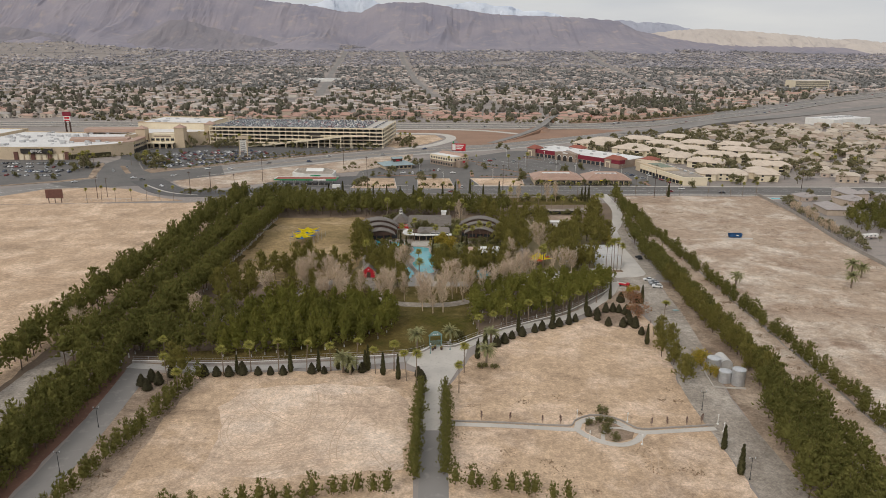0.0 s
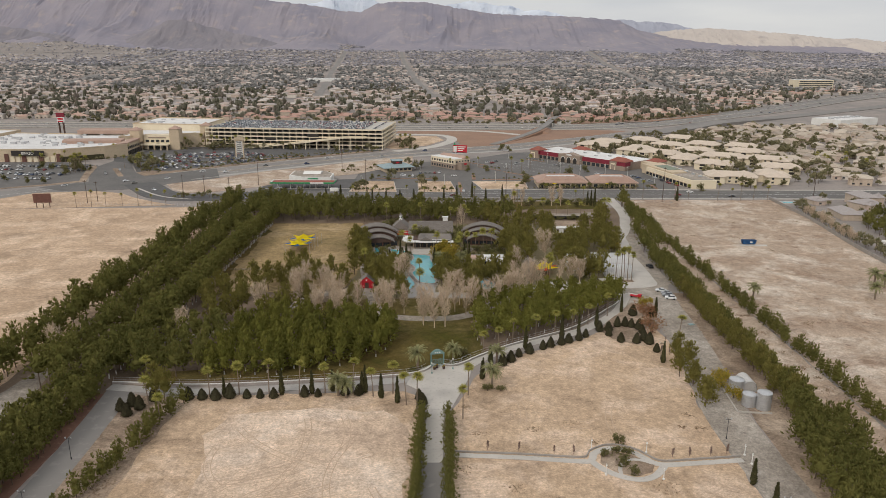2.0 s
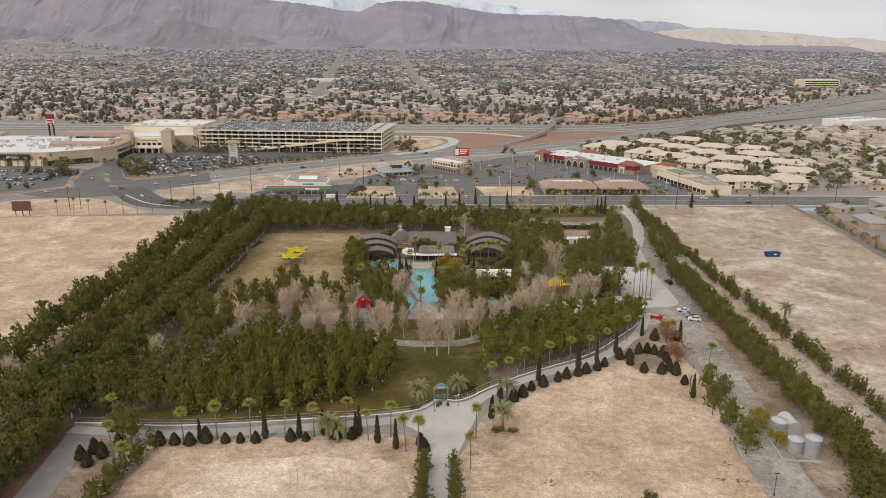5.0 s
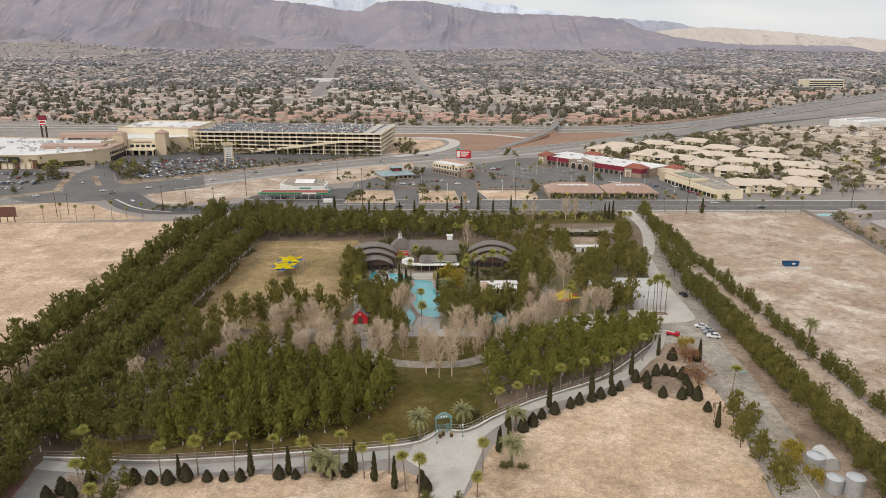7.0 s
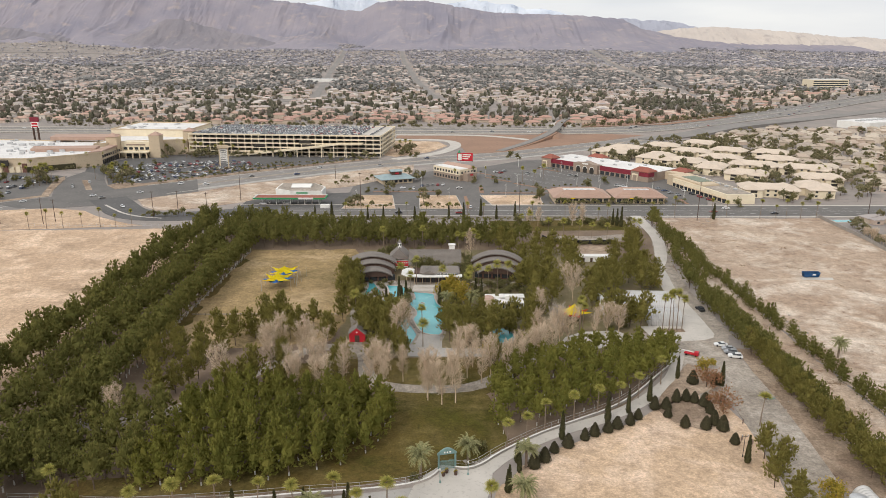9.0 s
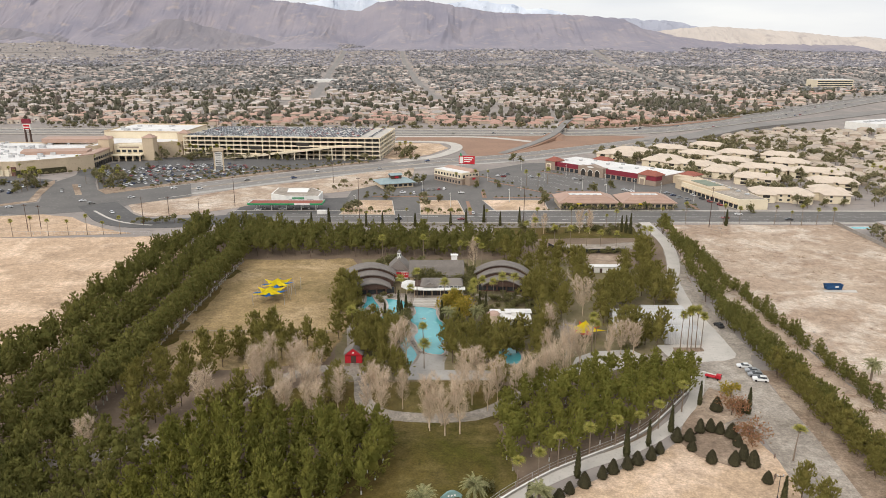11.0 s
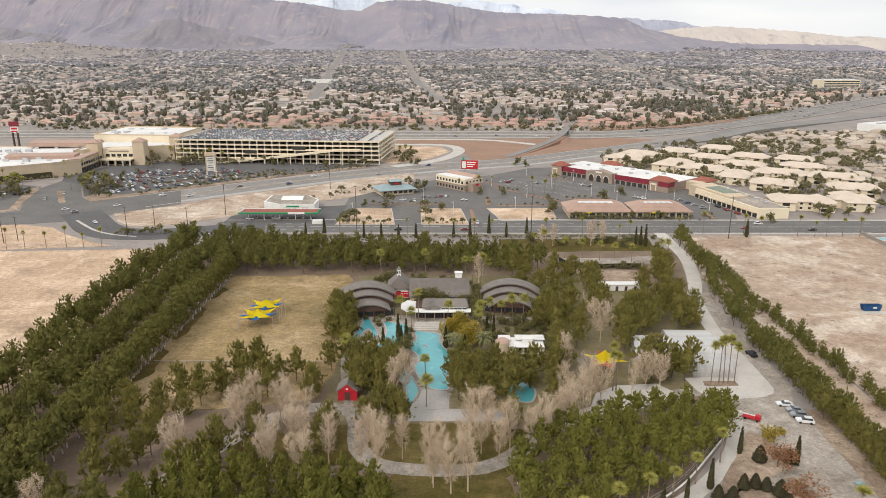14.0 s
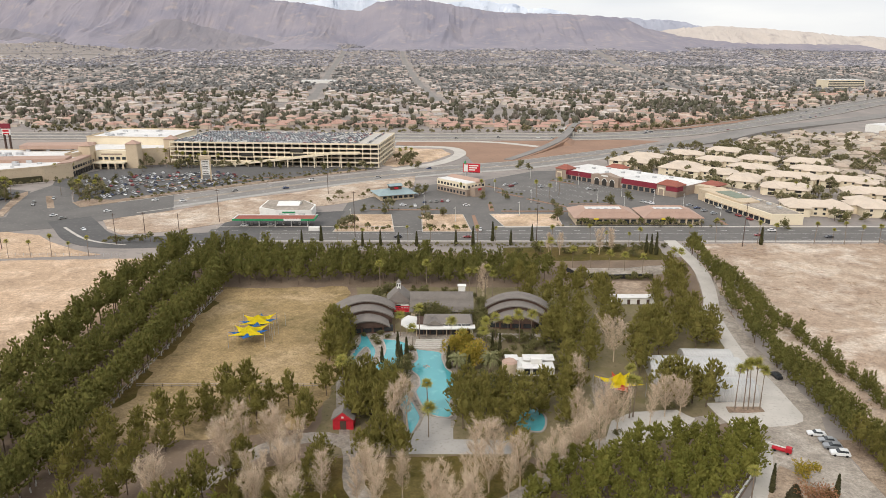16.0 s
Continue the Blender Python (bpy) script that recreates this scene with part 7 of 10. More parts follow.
# ---- north of the street: cars ----
def car_parts(suv=False):
    """Arrays for a parked car 4.6 m long: painted shell, glass, four wheels."""
    h = 0.18 if suv else 0.0
    prof = [(-2.3, 0.35), (-2.3, 0.8 + h), (-2.05, 0.95 + h), (-1.5, 1.0 + h), (1.05, 0.98 + h), (1.9, 0.86 + h), (2.3, 0.68 + h), (2.32, 0.35)]
    roof = [(-1.75 if suv else -1.45, 1.0 + h), (-1.55 if suv else -0.95, 1.42 + 1.6 * h), (0.1, 1.45 + 1.6 * h), (0.95, 0.98 + h)]
    body, glass = bmesh.new(), bmesh.new()
    def extrude(bm, pts, wb, wt, top):
        zs = [p[1] for p in pts]
        def wide(z):
            return wb if z < top else wt
        l = [bm.verts.new((x, -wide(z), z)) for x, z in pts]
        r = [bm.verts.new((x, wide(z), z)) for x, z in pts]
        bm.faces.new(l)
        bm.faces.new(r[::-1])
        for k in range(len(pts)):
            j = (k + 1) % len(pts)
            bm.faces.new((l[k], r[k], r[j], l[j]))
    extrude(body, prof, 0.92, 0.86, 0.9 + h)
    extrude(glass, roof, 0.84, 0.66, 1.2 + h)
    box(body, roof[1][0] - 0.12, -0.68, roof[1][1] - 0.03, roof[2][0] + 0.16, 0.68, roof[2][1] + 0.05)
    for bm in (body, glass):
        bmesh.ops.recalc_face_normals(bm, faces=bm.faces)
    wheel = bmesh.new()
    n = 10
    a = [wheel.verts.new((0.33 * math.cos(6.283 * k / n), -0.12, 0.33 * math.sin(6.283 * k / n))) for k in range(n)]
    b = [wheel.verts.new((0.33 * math.cos(6.283 * k / n), 0.12, 0.33 * math.sin(6.283 * k / n))) for k in range(n)]
    wheel.faces.new(a)
    wheel.faces.new(b[::-1])
    for k in range(n):
        wheel.faces.new((a[k], b[k], b[(k + 1) % n], a[(k + 1) % n]))
    return bm_mesh("body", body, M["car"]), bm_mesh("glazing", glass, M["glass"]), bm_mesh("wheel", wheel, M["tyre"])


CAR_MESH = [car_parts(False), car_parts(True)]


def car(x, y, deg, z=0.1, kind=0, label="parked car on asphalt", paint=None, group="parked cars"):
    top = thing("car", label, "car", group, pose(x, y, z, 0, 0, deg))
    b, g, w = CAR_MESH[kind]
    bo = part("body", b, None, top)
    if paint:
        bo.data = b.copy()
        bo.data.materials[0] = paint
    part("glazing", g, None, top, "dark glass")
    for sx in (-1.4, 1.42):
        for sy in (-0.82, 0.82):
            part("wheel", w, None, top).matrix_basis = pose(sx, sy, 0.33)
    return top


WHITE_CAR = palette("white_car_paint", [(0.74, 0.74, 0.73), (0.70, 0.70, 0.69)], 0.3, 0.0, 0.6)
SILVER_CAR = palette("silver_car_paint", [(0.33, 0.34, 0.35), (0.26, 0.27, 0.28)], 0.3, 0.2, 0.6)
car(93.3, 302.3, 172, kind=0, label="white saloon car parked on the gravel yard", paint=WHITE_CAR, group="yard cars")
car(94.6, 298.9, 170, kind=0, label="silver saloon car parked on the gravel yard", paint=SILVER_CAR, group="yard cars")
car(94.2, 295.8, 170, kind=1, label="grey car parked on the gravel yard", paint=SILVER_CAR, group="yard cars")
car(94.4, 292.6, 168, kind=1, label="white off-road car parked on the gravel yard", paint=WHITE_CAR, group="yard cars")
car(98.2, 337, 100, kind=1, label="black car driving on the gravel road", paint=M["black"], group="yard cars")
rt = thing("red_truck", "small red flatbed truck parked beside pines", "truck", m=pose(80.3, 294.3, 0.14, 0, 0, -35))
boxpart("cab", rt, M["red_paint"], 0.9, -0.85, 0.4, 2.4, 0.85, 1.7, bevel=0.12)
boxpart("bed", rt, M["red_paint"], -2.3, -0.9, 0.55, 0.8, 0.9, 0.95, bevel=0.04)
boxpart("boom", rt, M["white"], -3.4, -0.12, 1.2, 0.9, 0.12, 1.45)
boxpart("windscreen", rt, M["glass"], 2.3, -0.7, 1.1, 2.42, 0.7, 1.6)
for sx in (-1.5, 1.6):
    for sy in (-0.8, 0.8):
        part("wheel", CAR_MESH[0][2], None, rt).matrix_basis = pose(sx, sy, 0.33)

# ---- lots, kerbs and islands ----
sheet("pavement_mall", [(-72, 520), (30, 520), (150, 525), (172, 532), (200, 620), (190, 660), (120, 735), (70, 730), (30, 690), (-30, 660), (-72, 600)], 0.045, M["asphalt"], "dark asphalt of the shops' car parks", "car park")
sheet("pavement_gas", [(-138, 524), (-72, 524), (-70, 575), (-138, 560)], 0.085, M["dark_asphalt"], "asphalt forecourt of the petrol station", "forecourt")
for k, pts in enumerate(([(-70, 521), (-35, 521), (-40, 565), (-66, 565)], [(-19, 521), (9, 521), (5, 565), (-21, 565)], [(29, 531), (63, 533), (64, 566), (22, 566)])):
    sheet("verge_%d" % (k + 1), pts, 0.12, M["sand"], "bare sandy building plot inside a kerb", "plot", wob=0.3)
    outline_wall("kerb_%d" % (k + 1), [Vector(p) for p in (*pts, pts[0])], 0.22, 0.5, M["concrete"], "pale concrete kerb", "kerb")
sheet("median_strip", [(11.5, 522), (14.5, 522), (12.5, 562), (10.5, 562)], 0.2, M["gravel_pink"], "reddish paved median strip", "median")
outline_wall("pavement_street_north", [Vector((x, 533.2)) for x in (24, 80, 180, 300, 420)], 0.15, 2.2, M["concrete"], "concrete pavement along the street", "pavement")
outline_wall("pavement_street_south", [Vector((x, 500.5)) for x in (-150, 0, 108)], 0.15, 2.0, M["concrete"], "concrete pavement along the street", "pavement")
outline_wall("pavement_street_south_2", [Vector((x, 500.5)) for x in (128, 300, 420)], 0.15, 2.0, M["concrete"], "concrete pavement along the street", "pavement")
outline_wall("wall_street", [Vector((x, 494.5)) for x in (-110, 0, 108)], 1.6, 0.4, M["stone"], "low wall of the estate along the street")
sheet("ground_triangle", [(-214, 549), (-181, 577), (-151, 612), (-116, 634), (-68, 680), (-30, 704), (-30, 655), (-72, 600), (-112, 575), (-140, 540), (-165, 521), (-188, 515), (-201, 527)], 0.18, M["grey_sand"], "bare sandy verge between the roads", wob=0.8)
sheet("ground_brown", [(-60, 935), (110, 938), (200, 945), (240, 935), (180, 880), (122, 834), (53, 784), (20, 772), (16, 812), (2, 880), (-60, 900)], 0.12, M["gravel_pink"], "reddish-brown gravel between ramps", wob=2)
sheet("ground_brown_far", [(178, 1012), (300, 1050), (396, 1126), (470, 1200), (420, 1205), (293, 1178), (205, 1140)], 1.25, M["gravel_pink"], "reddish-brown gravel between ramps", wob=2)
sheet("pavement_casino", [(-259, 602), (-231, 601), (-201, 629), (-129, 691), (-73, 735), (-60, 745), (-255, 765), (-300, 745), (-318, 690), (-307, 664), (-282, 647)], 0.095, M["dark_asphalt"], "large asphalt car park of the casino", "car park")
sheet("pavement_bingo", [(-450, 600), (-440, 655), (-352, 657), (-310, 640), (-305, 628), (-291, 585), (-281, 559), (-302, 542), (-336, 524), (-420, 470), (-470, 520)], 0.09, M["asphalt"], "asphalt car park before the casino wing", "car park")
sheet("ground_left_corner", [(-330, 472), (-312, 486), (-294, 513), (-255, 520.5), (-233, 513), (-219, 499), (-196, 482), (-180, 474), (-236, 466), (-330, 455)], 0.17, M["field_sand"], "bare sandy corner beside the junction", wob=0.8)
for pts, nm in (([(-259, 600), (-246, 585), (-231, 599), (-201, 628), (-129, 690), (-73, 733), (-76, 741), (-133, 698), (-205, 637), (-235, 609), (-255, 612)], "verge_casino"), ([(-312, 640), (-305, 628), (-291, 585), (-281, 559), (-302, 542), (-336, 524), (-338, 527), (-304, 547), (-288, 562), (-298, 588), (-312, 626)], "verge_entrance"), ([(-289, 622), (-284, 622), (-262, 583), (-266, 582)], "median_entrance")):
    sheet(nm, pts, 0.22, M["dirt"], "planted verge along the car park", "verge", wob=0.4)

# lane lines
def dashes(name, line, gap, ln, w, z, label, shift=0.0):
    bm = bmesh.new()
    pts = smooth_line(line, gap)
    for a, b in zip(pts, pts[1:]):
        d = (b - a).normalized()
        s = Vector((-d.y, d.x))
        a = a + s * shift
        q = [a + s * w, a - s * w, a - s * w + d * ln, a + s * w + d * ln]
        bm.faces.new([bm.verts.new((p.x, p.y, z + rise(p.y))) for p in q][::-1])
    bmesh.ops.recalc_face_normals(bm, faces=bm.faces)
    return tagged(new(name, bm_mesh(name, bm, M["line"])), label, "road marking", kind="structure")


DIAG = [(-600, 330), (-420, 432), (-322, 498), (-277, 537), (-235, 568), (-192, 604), (-125, 660), (-70, 698), (-8, 732), (57, 760), (142, 822), (232, 888)]
for s in (-14, -7, 7, 14):
    dashes("road_lines", DIAG, 12, 4.0, 0.14, 0.11, "white lane dashes", s)
dashes("road_line_solid", DIAG, 6, 6.0, 0.25, 0.11, "yellowish centre line", 0.0)
for s in (-7.5, 7.5):
    dashes("road_lines", [(-140, 516.5), (0, 516.5), (400, 516.5)], 12, 3.5, 0.12, 0.09, "white lane dashes", s)
dashes("road_line_solid", [(-140, 516.5), (0, 516.5), (400, 516.5)], 10, 10, 0.16, 0.09, "centre line", 0.0)

def edge_strip(name, line, shift, w, z, thick, m, label, cat):
    """A band along a road, shift to its left."""
    pts = smooth_line(line, 5.0)
    off = []
    for a, b in zip(pts, pts[1:]):
        d = (b - a).normalized()
        off.append(a + Vector((-d.y, d.x)) * shift)
    bm = bmesh.new()
    ribbon(bm, off, w, z, thick)
    return tagged(new(name, bm_mesh(name, bm, m)), label, cat, kind="structure")


D2 = [(-215, 585), (-192, 604), (-125, 660), (-70, 698), (-8, 732), (57, 760), (142, 822), (232, 888)]
for k, s in enumerate((-20.6, 20.6)):
    edge_strip("kerb_road_%d" % (k + 1), D2, s, 0.35, 0.30, 0.3, M["concrete"], "pale concrete kerb of the wide road", "kerb")
edge_strip("road_median", D2, 1.5, 2.6, 0.128, 0.1, M["gravel"], "pale worn concrete strip along the wide road", "road")
edge_strip("road_shoulder", D2, -16.5, 2.6, 0.124, 0.1, M["terrace"], "pale worn shoulder of the wide road", "road")
for k, pts in enumerate(([(-140, 532), (-60, 533.2), (-22, 533.2)], [(-140, 499), (-110, 501), (100, 501.2)], [(124, 501.2), (232, 501.2), (420, 501.2)])):
    edge_strip("kerb_street_%d" % (k + 1), pts, 0.0, 0.3, 0.26, 0.3, M["concrete"], "pale concrete kerb beside the street", "kerb")

# stall lines of the big lot in front of the red store
bm = bmesh.new()
for r in range(5):
    for k in range(22):
        m = pose(42 + 14 * r * 0.75 + k * 2.75 * 0.67, 652 + 14 * r * 0.66 - k * 2.75 * 0.74, 0.075, 0, 0, 42)
        vs = [bm.verts.new(m @ Vector(p)) for p in ((-2.6, -0.08, 0), (2.6, -0.08, 0), (2.6, 0.08, 0), (-2.6, 0.08, 0))]
        bm.faces.new(vs)
tagged(new("car_park_lines", bm_mesh("car_park_lines", bm, M["line"])), "white parking stall lines", "road marking", kind="structure")


# ---- shops ----
def local(x0, y0, x1, y1):
    """The pose at a front's first corner, x along the front."""
    return pose(x0, y0, 0, 0, 0, math.degrees(math.atan2(y1 - y0, x1 - x0)))


st = thing("red_store", "large store with dark red bands and arched entrance", "shop", m=local(85, 700, 157, 618))
L = math.hypot(72, 82)
boxpart("wall", st, M["taupe"], 0, 0, 0, L, 40, 6.6, "taupe stucco walls")
boxpart("roof", st, M["white_roof"], 0.6, 0.6, 6.4, L - 0.6, 39.4, 6.75, "flat white roof")
for x0, x1 in ((10, 35), (62, 93)):
    boxpart("red_band", st, M["store_red"], x0, -0.3, 3.6, x1, 0.1, 7.4, "dark red wall band")
    for k in range(int((x1 - x0) / 5)):
        boxpart("shopfront", st, M["glass"], x0 + 0.6 + 5 * k, -0.12, 0.3, x0 + 4.2 + 5 * k, 0.0, 3.2)
for x0 in (0, L - 16):
    boxpart("corner_pavilion", st, M["taupe"], x0, -2.0, 0, x0 + 16 if x0 else 11, 10, 7.8, "taupe corner pavilion")
    boxpart("pavilion_band", st, M["store_red"], x0 + 7.5 if x0 else 10.8, -2.15, 4.0, x0 + 16.2 if x0 else 11.2, 6, 7.2)
    boxpart("pavilion_arch", st, M["cream"], x0 + 1.5, -2.4, 0, x0 + 6.5, -2.0, 5.6, "cream surround")
    boxpart("pavilion_door", st, M["taupe"], x0 + 2.2, -2.5, 0, x0 + 5.8, -2.35, 4.6)
    bm = bmesh.new()
    gable(bm, x0, -2, x0 + 16 if x0 else 11, 10, 7.8, 3.0, 0.5, 0.3, hip=4.5)
    part("pavilion_roof", bm, M["store_tile"], st, "dull red hipped roof")
bm = bmesh.new()
prism(bm, [(36, -2.6), (61, -2.6), (61, 4), (36, 4)], 0, 7.6)
for sx in (48.5,):
    gable(bm, 40, -2.6, 57, 4, 7.6, 1.8, 0.0, 0.1, along="y")
part("entrance_block", bm, M["taupe"], st, "taupe entrance block with curved head")
for k in range(3):
    bm = bmesh.new()
    cx = 41.5 + 7 * k
    arc = [(cx + 2.1 * math.cos(a), 3.2 + 2.1 * math.sin(a)) for a in np.linspace(0, math.pi, 10)]
    vs = [bm.verts.new((x, -2.72, z)) for x, z in [(cx + 2.1, 0.1), *arc, (cx - 2.1, 0.1)]]
    bm.faces.new(vs)
    # Flat near-black face puts the archway's shade into colour.
    part("arch_opening", bm, M["shade_dark"], st, "near-black panel painting the shade of an arched opening")
    bm = bmesh.new()
    for (xa, za), (xb, zb) in zip(arc, arc[1:]):
        k2 = 1.22
        q = [(xa, za), (xb, zb), (cx + (xb - cx) * k2, 3.2 + (zb - 3.2) * k2), (cx + (xa - cx) * k2, 3.2 + (za - 3.2) * k2)]
        bm.faces.new([bm.verts.new((x, -2.8, z)) for x, z in q])
    part("arch_trim", bm, M["white"], st, "white arch surround")
boxpart("sign_bar", st, M["white"], 45.5, -2.75, 7.0, 51.5, -2.65, 8.2, "pale unreadable sign")
for k in range(9):
    boxpart("roof_unit", st, M["steel"], 8 + 9.4 * k, 14 + (k % 3) * 8, 6.7, 10.6 + 9.4 * k, 16 + (k % 3) * 8, 7.9, bevel=0.05)
bm = bmesh.new()
gable(bm, 20, 38, 36, 48, 7, 2.6, 0.4, 0.3, hip=4)
part("rear_roof", bm, M["store_tile"], st)
bx = boxpart("rear_wing", st, M["tan"], L - 2, 22, 0, L + 12, 44, 6.0)
boxpart("rear_band", st, M["store_red"], L + 11.8, 30, 2.6, L + 12.2, 36, 6.2)
bm = bmesh.new()
gable(bm, L, 30, L + 13, 44, 6, 2.4, 0.4, 0.3, hip=4)
part("wing_roof", bm, M["store_tile"], st)


def tile_restaurant(x, y, w, d):
    """A low shop with a broad hipped tile roof round a white roof well."""
    top = thing("tile_roof_shops", "low shop building with a broad reddish tile roof", "shop", "tile-roofed shops", pose(x, y, 0))
    boxpart("wall", top, M["tan"], 0, 0, 0, w, d, 4.6, "tan stucco walls")
    bm = bmesh.new()
    o, i, z, h = 1.4, 7.0, 4.4, 3.6
    ou = [(-o, -o), (w + o, -o), (w + o, d + o), (-o, d + o)]
    inn = [(i, i), (w - i, i), (w - i, d - i), (i, d - i)]
    a = [bm.verts.new((p[0], p[1], z)) for p in ou]
    b = [bm.verts.new((p[0], p[1], z + h)) for p in inn]
    c = [bm.verts.new((p[0] + q[0], p[1] + q[1], z + h - 1.2)) for p, q in zip(inn, ((0.4, 0.4), (-0.4, 0.4), (-0.4, -0.4), (0.4, -0.4)))]
    e = [bm.verts.new((p[0], p[1], z - 0.35)) for p in ou]
    for k in range(4):
        j = (k + 1) % 4
        bm.faces.new((a[k], a[j], b[j], b[k]))
        bm.faces.new((b[k], b[j], c[j], c[k]))
        bm.faces.new((e[k], e[j], a[j], a[k]))
    part("roof", bm, M["tile_roof"], top, "reddish clay tile roof")
    for k in range(11):
        t = (k + 0.5) / 11
        yy, zz = -o + (i + o) * t, z + h * t
        boxpart("tile_course", top, M["tile_roof"], -o + (i + o) * t, yy, zz, w + o - (i + o) * t, yy + 0.2, zz + 0.16)
    boxpart("roof_well", top, M["white_roof"], i + 0.3, i + 0.3, 6.0, w - i - 0.3, d - i - 0.3, 7.0, "white flat roof well")
    for k in range(4):
        boxpart("roof_unit", top, M["steel"], i + 2 + k * (w - 2 * i - 4) / 4, i + 1.5, 7.0, i + 4 + k * (w - 2 * i - 4) / 4, i + 3.5, 8.0, bevel=0.05)
    for k in range(int(w / 4)):
        boxpart("shopfront", top, M["glass"], 0.8 + 4 * k, -0.12, 0.4, 3.6 + 4 * k, 0.0, 3.2, "dark shopfront glass")
    for k in range(int(w / 8) + 1):
        boxpart("pier", top, M["tan"], -0.2 + 8 * k, -1.2, 0, 0.5 + 8 * k, -0.5, 4.2)
    boxpart("sign_bar", top, M["yellow_cloth"], w * 0.28, -1.45, 3.5, w * 0.36, -1.35, 4.2, "small yellow sign")
    return top


tile_restaurant(71, 538, 37, 26)
tile_restaurant(112, 538, 33, 25)

sm = thing("strip_mall", "tan single-storey shop row with a flat roof", "shop", m=pose(0, 0, 0))
bm = bmesh.new()
prism(bm, [(170, 602), (186, 537.5), (205, 537.5), (203, 560), (192, 615)], 0, 6.4)
part("wall", bm, M["cream"], sm, "cream stucco walls")
bm = bmesh.new()
prism(bm, [(172, 600), (187, 539), (204, 539), (202, 560), (191, 613)], 6.3, 6.55)
part("roof", bm, M["gravel"], sm, "flat gravel roof")
bm = bmesh.new()
prism(bm, [(169, 612), (180, 566), (193, 570), (187, 618)], 0, 7.6)
part("upper_block", bm, M["tan"], sm, "brown raised front block")
bm = bmesh.new()
prism(bm, [(176, 600), (181, 578), (191, 580), (187, 603)], 7.6, 7.9)
part("green_roof", bm, M["green_felt"], sm, "greenish flat roof")
for k in range(13):
    t = (k + 0.5) / 13
    x, y = 170 + 16 * t, 602 - 64.5 * t
    m = pose(x, y, 0, 0, 0, math.degrees(math.atan2(-64.5, 16)))
    o = boxpart("shopfront", sm, M["glass"], -1.9, -0.15, 0.3, 1.9, 0.05, 3.2)
    o.matrix_basis = m
    o = boxpart("awning", sm, M["tan"], -2.1, -1.6, 3.2, 2.1, 0.0, 3.6)
    o.matrix_basis = m
for k in range(5):
    boxpart("roof_unit", sm, M["steel"], 190 + k * 1.6, 596 - k * 11, 6.5, 192.5 + k * 1.6, 598.5 - k * 11, 7.6, bevel=0.05)

bk = thing("bank_building", "two-storey cream and brown office with a tiled roof", "office", m=local(-12, 645, 9, 621))
boxpart("lower_wall", bk, M["taupe"], 0, 0, 0, 32, 18, 4.6, "brown lower storey")
boxpart("upper_wall", bk, M["cream"], 0, 0, 4.6, 32, 18, 9.0, "cream upper storey")
boxpart("roof", bk, M["white_roof"], 0.5, 0.5, 9.0, 31.5, 17.5, 9.25)
bm = bmesh.new()
gable(bm, 0, 9, 32, 18, 9.0, 2.0, 0.3, 0.3, hip=2)
part("tile_roof", bm, M["tile_roof"], bk, "reddish tile roof")
for k in range(9):
    boxpart("window", bk, M["glass"], 1.2 + 3.4 * k, -0.1, 5.6, 3.0 + 3.4 * k, 0.0, 7.4)
    boxpart("window", bk, M["glass"], 1.2 + 3.4 * k, -0.1, 1.0, 3.0 + 3.4 * k, 0.0, 3.0)
for k in range(5):
    boxpart("window", bk, M["glass"], 32.0, 1.4 + 3.4 * k, 5.6, 32.1, 3.2 + 3.4 * k, 7.4)
boxpart("porch", bk, M["taupe"], 32.0, 3, 0, 37.5, 13, 6.4, "brown entrance porch")
boxpart("sign", bk, M["red_paint"], 37.5, 6, 4.4, 37.65, 9, 5.8, "plain red sign shape")

bb = thing("billboard", "red roadside billboard on a post", "billboard", m=pose(15, 690, 0, 0, 0, -12))
cylpart("post", bb, M["steel"], -4.5, 0, 0, 6, 0.5, n=10)
boxpart("panel", bb, M["red_paint"], -6.8, -0.5, 5.8, 6.8, 0.5, 12.6, "plain red panel")
boxpart("figure_patch", bb, M["white"], -6.2, -0.54, 6.2, -3.0, -0.5, 11.8, "plain white patch")
boxpart("frame", bb, M["black"], -7.0, -0.3, 5.4, 7.0, 0.3, 5.8)
for z, a, c in ((10.6, -2.2, 5.5), (8.9, -2.2, 4.5), (7.2, -2.2, 3)):
    boxpart("text_bar", bb, M["white"], a, -0.56, z, c, -0.5, z + 0.9)
cylpart("top_ornament", bb, M["green_paint"], -5.2, 0, 12.6, 15, 1.2, 0.2, 8, "small green shape")

rs = thing("restaurant", "single-storey restaurant with a blue-green metal roof", "restaurant", m=pose(-50, 606, 0, 0, 0, 22))
boxpart("wall", rs, M["tan"], 0, 0, 0, 24, 18, 3.8)
bm = bmesh.new()
gable(bm, 0, 0, 24, 18, 3.8, 2.8, 2.0, 0.25, hip=7)
part("roof", bm, M["teal_roof"], rs, "hipped blue-green metal roof")
boxpart("tower", rs, M["dark_wood"], 9, 6, 3.8, 17, 12, 8.6, "dark central tower")
bm = bmesh.new()
gable(bm, 9, 6, 17, 12, 8.6, 1.2, 0.8, 0.2)
part("tower_roof", bm, M["teal_roof"], rs)
boxpart("sign", rs, M["red_paint"], 11.5, 5.85, 6.4, 14.5, 5.98, 7.6, "plain red sign shape")
for k in range(6):
    boxpart("window", rs, M["glass"], 1.5 + 3.8 * k, -0.1, 1.0, 4.0 + 3.8 * k, 0.0, 2.8)

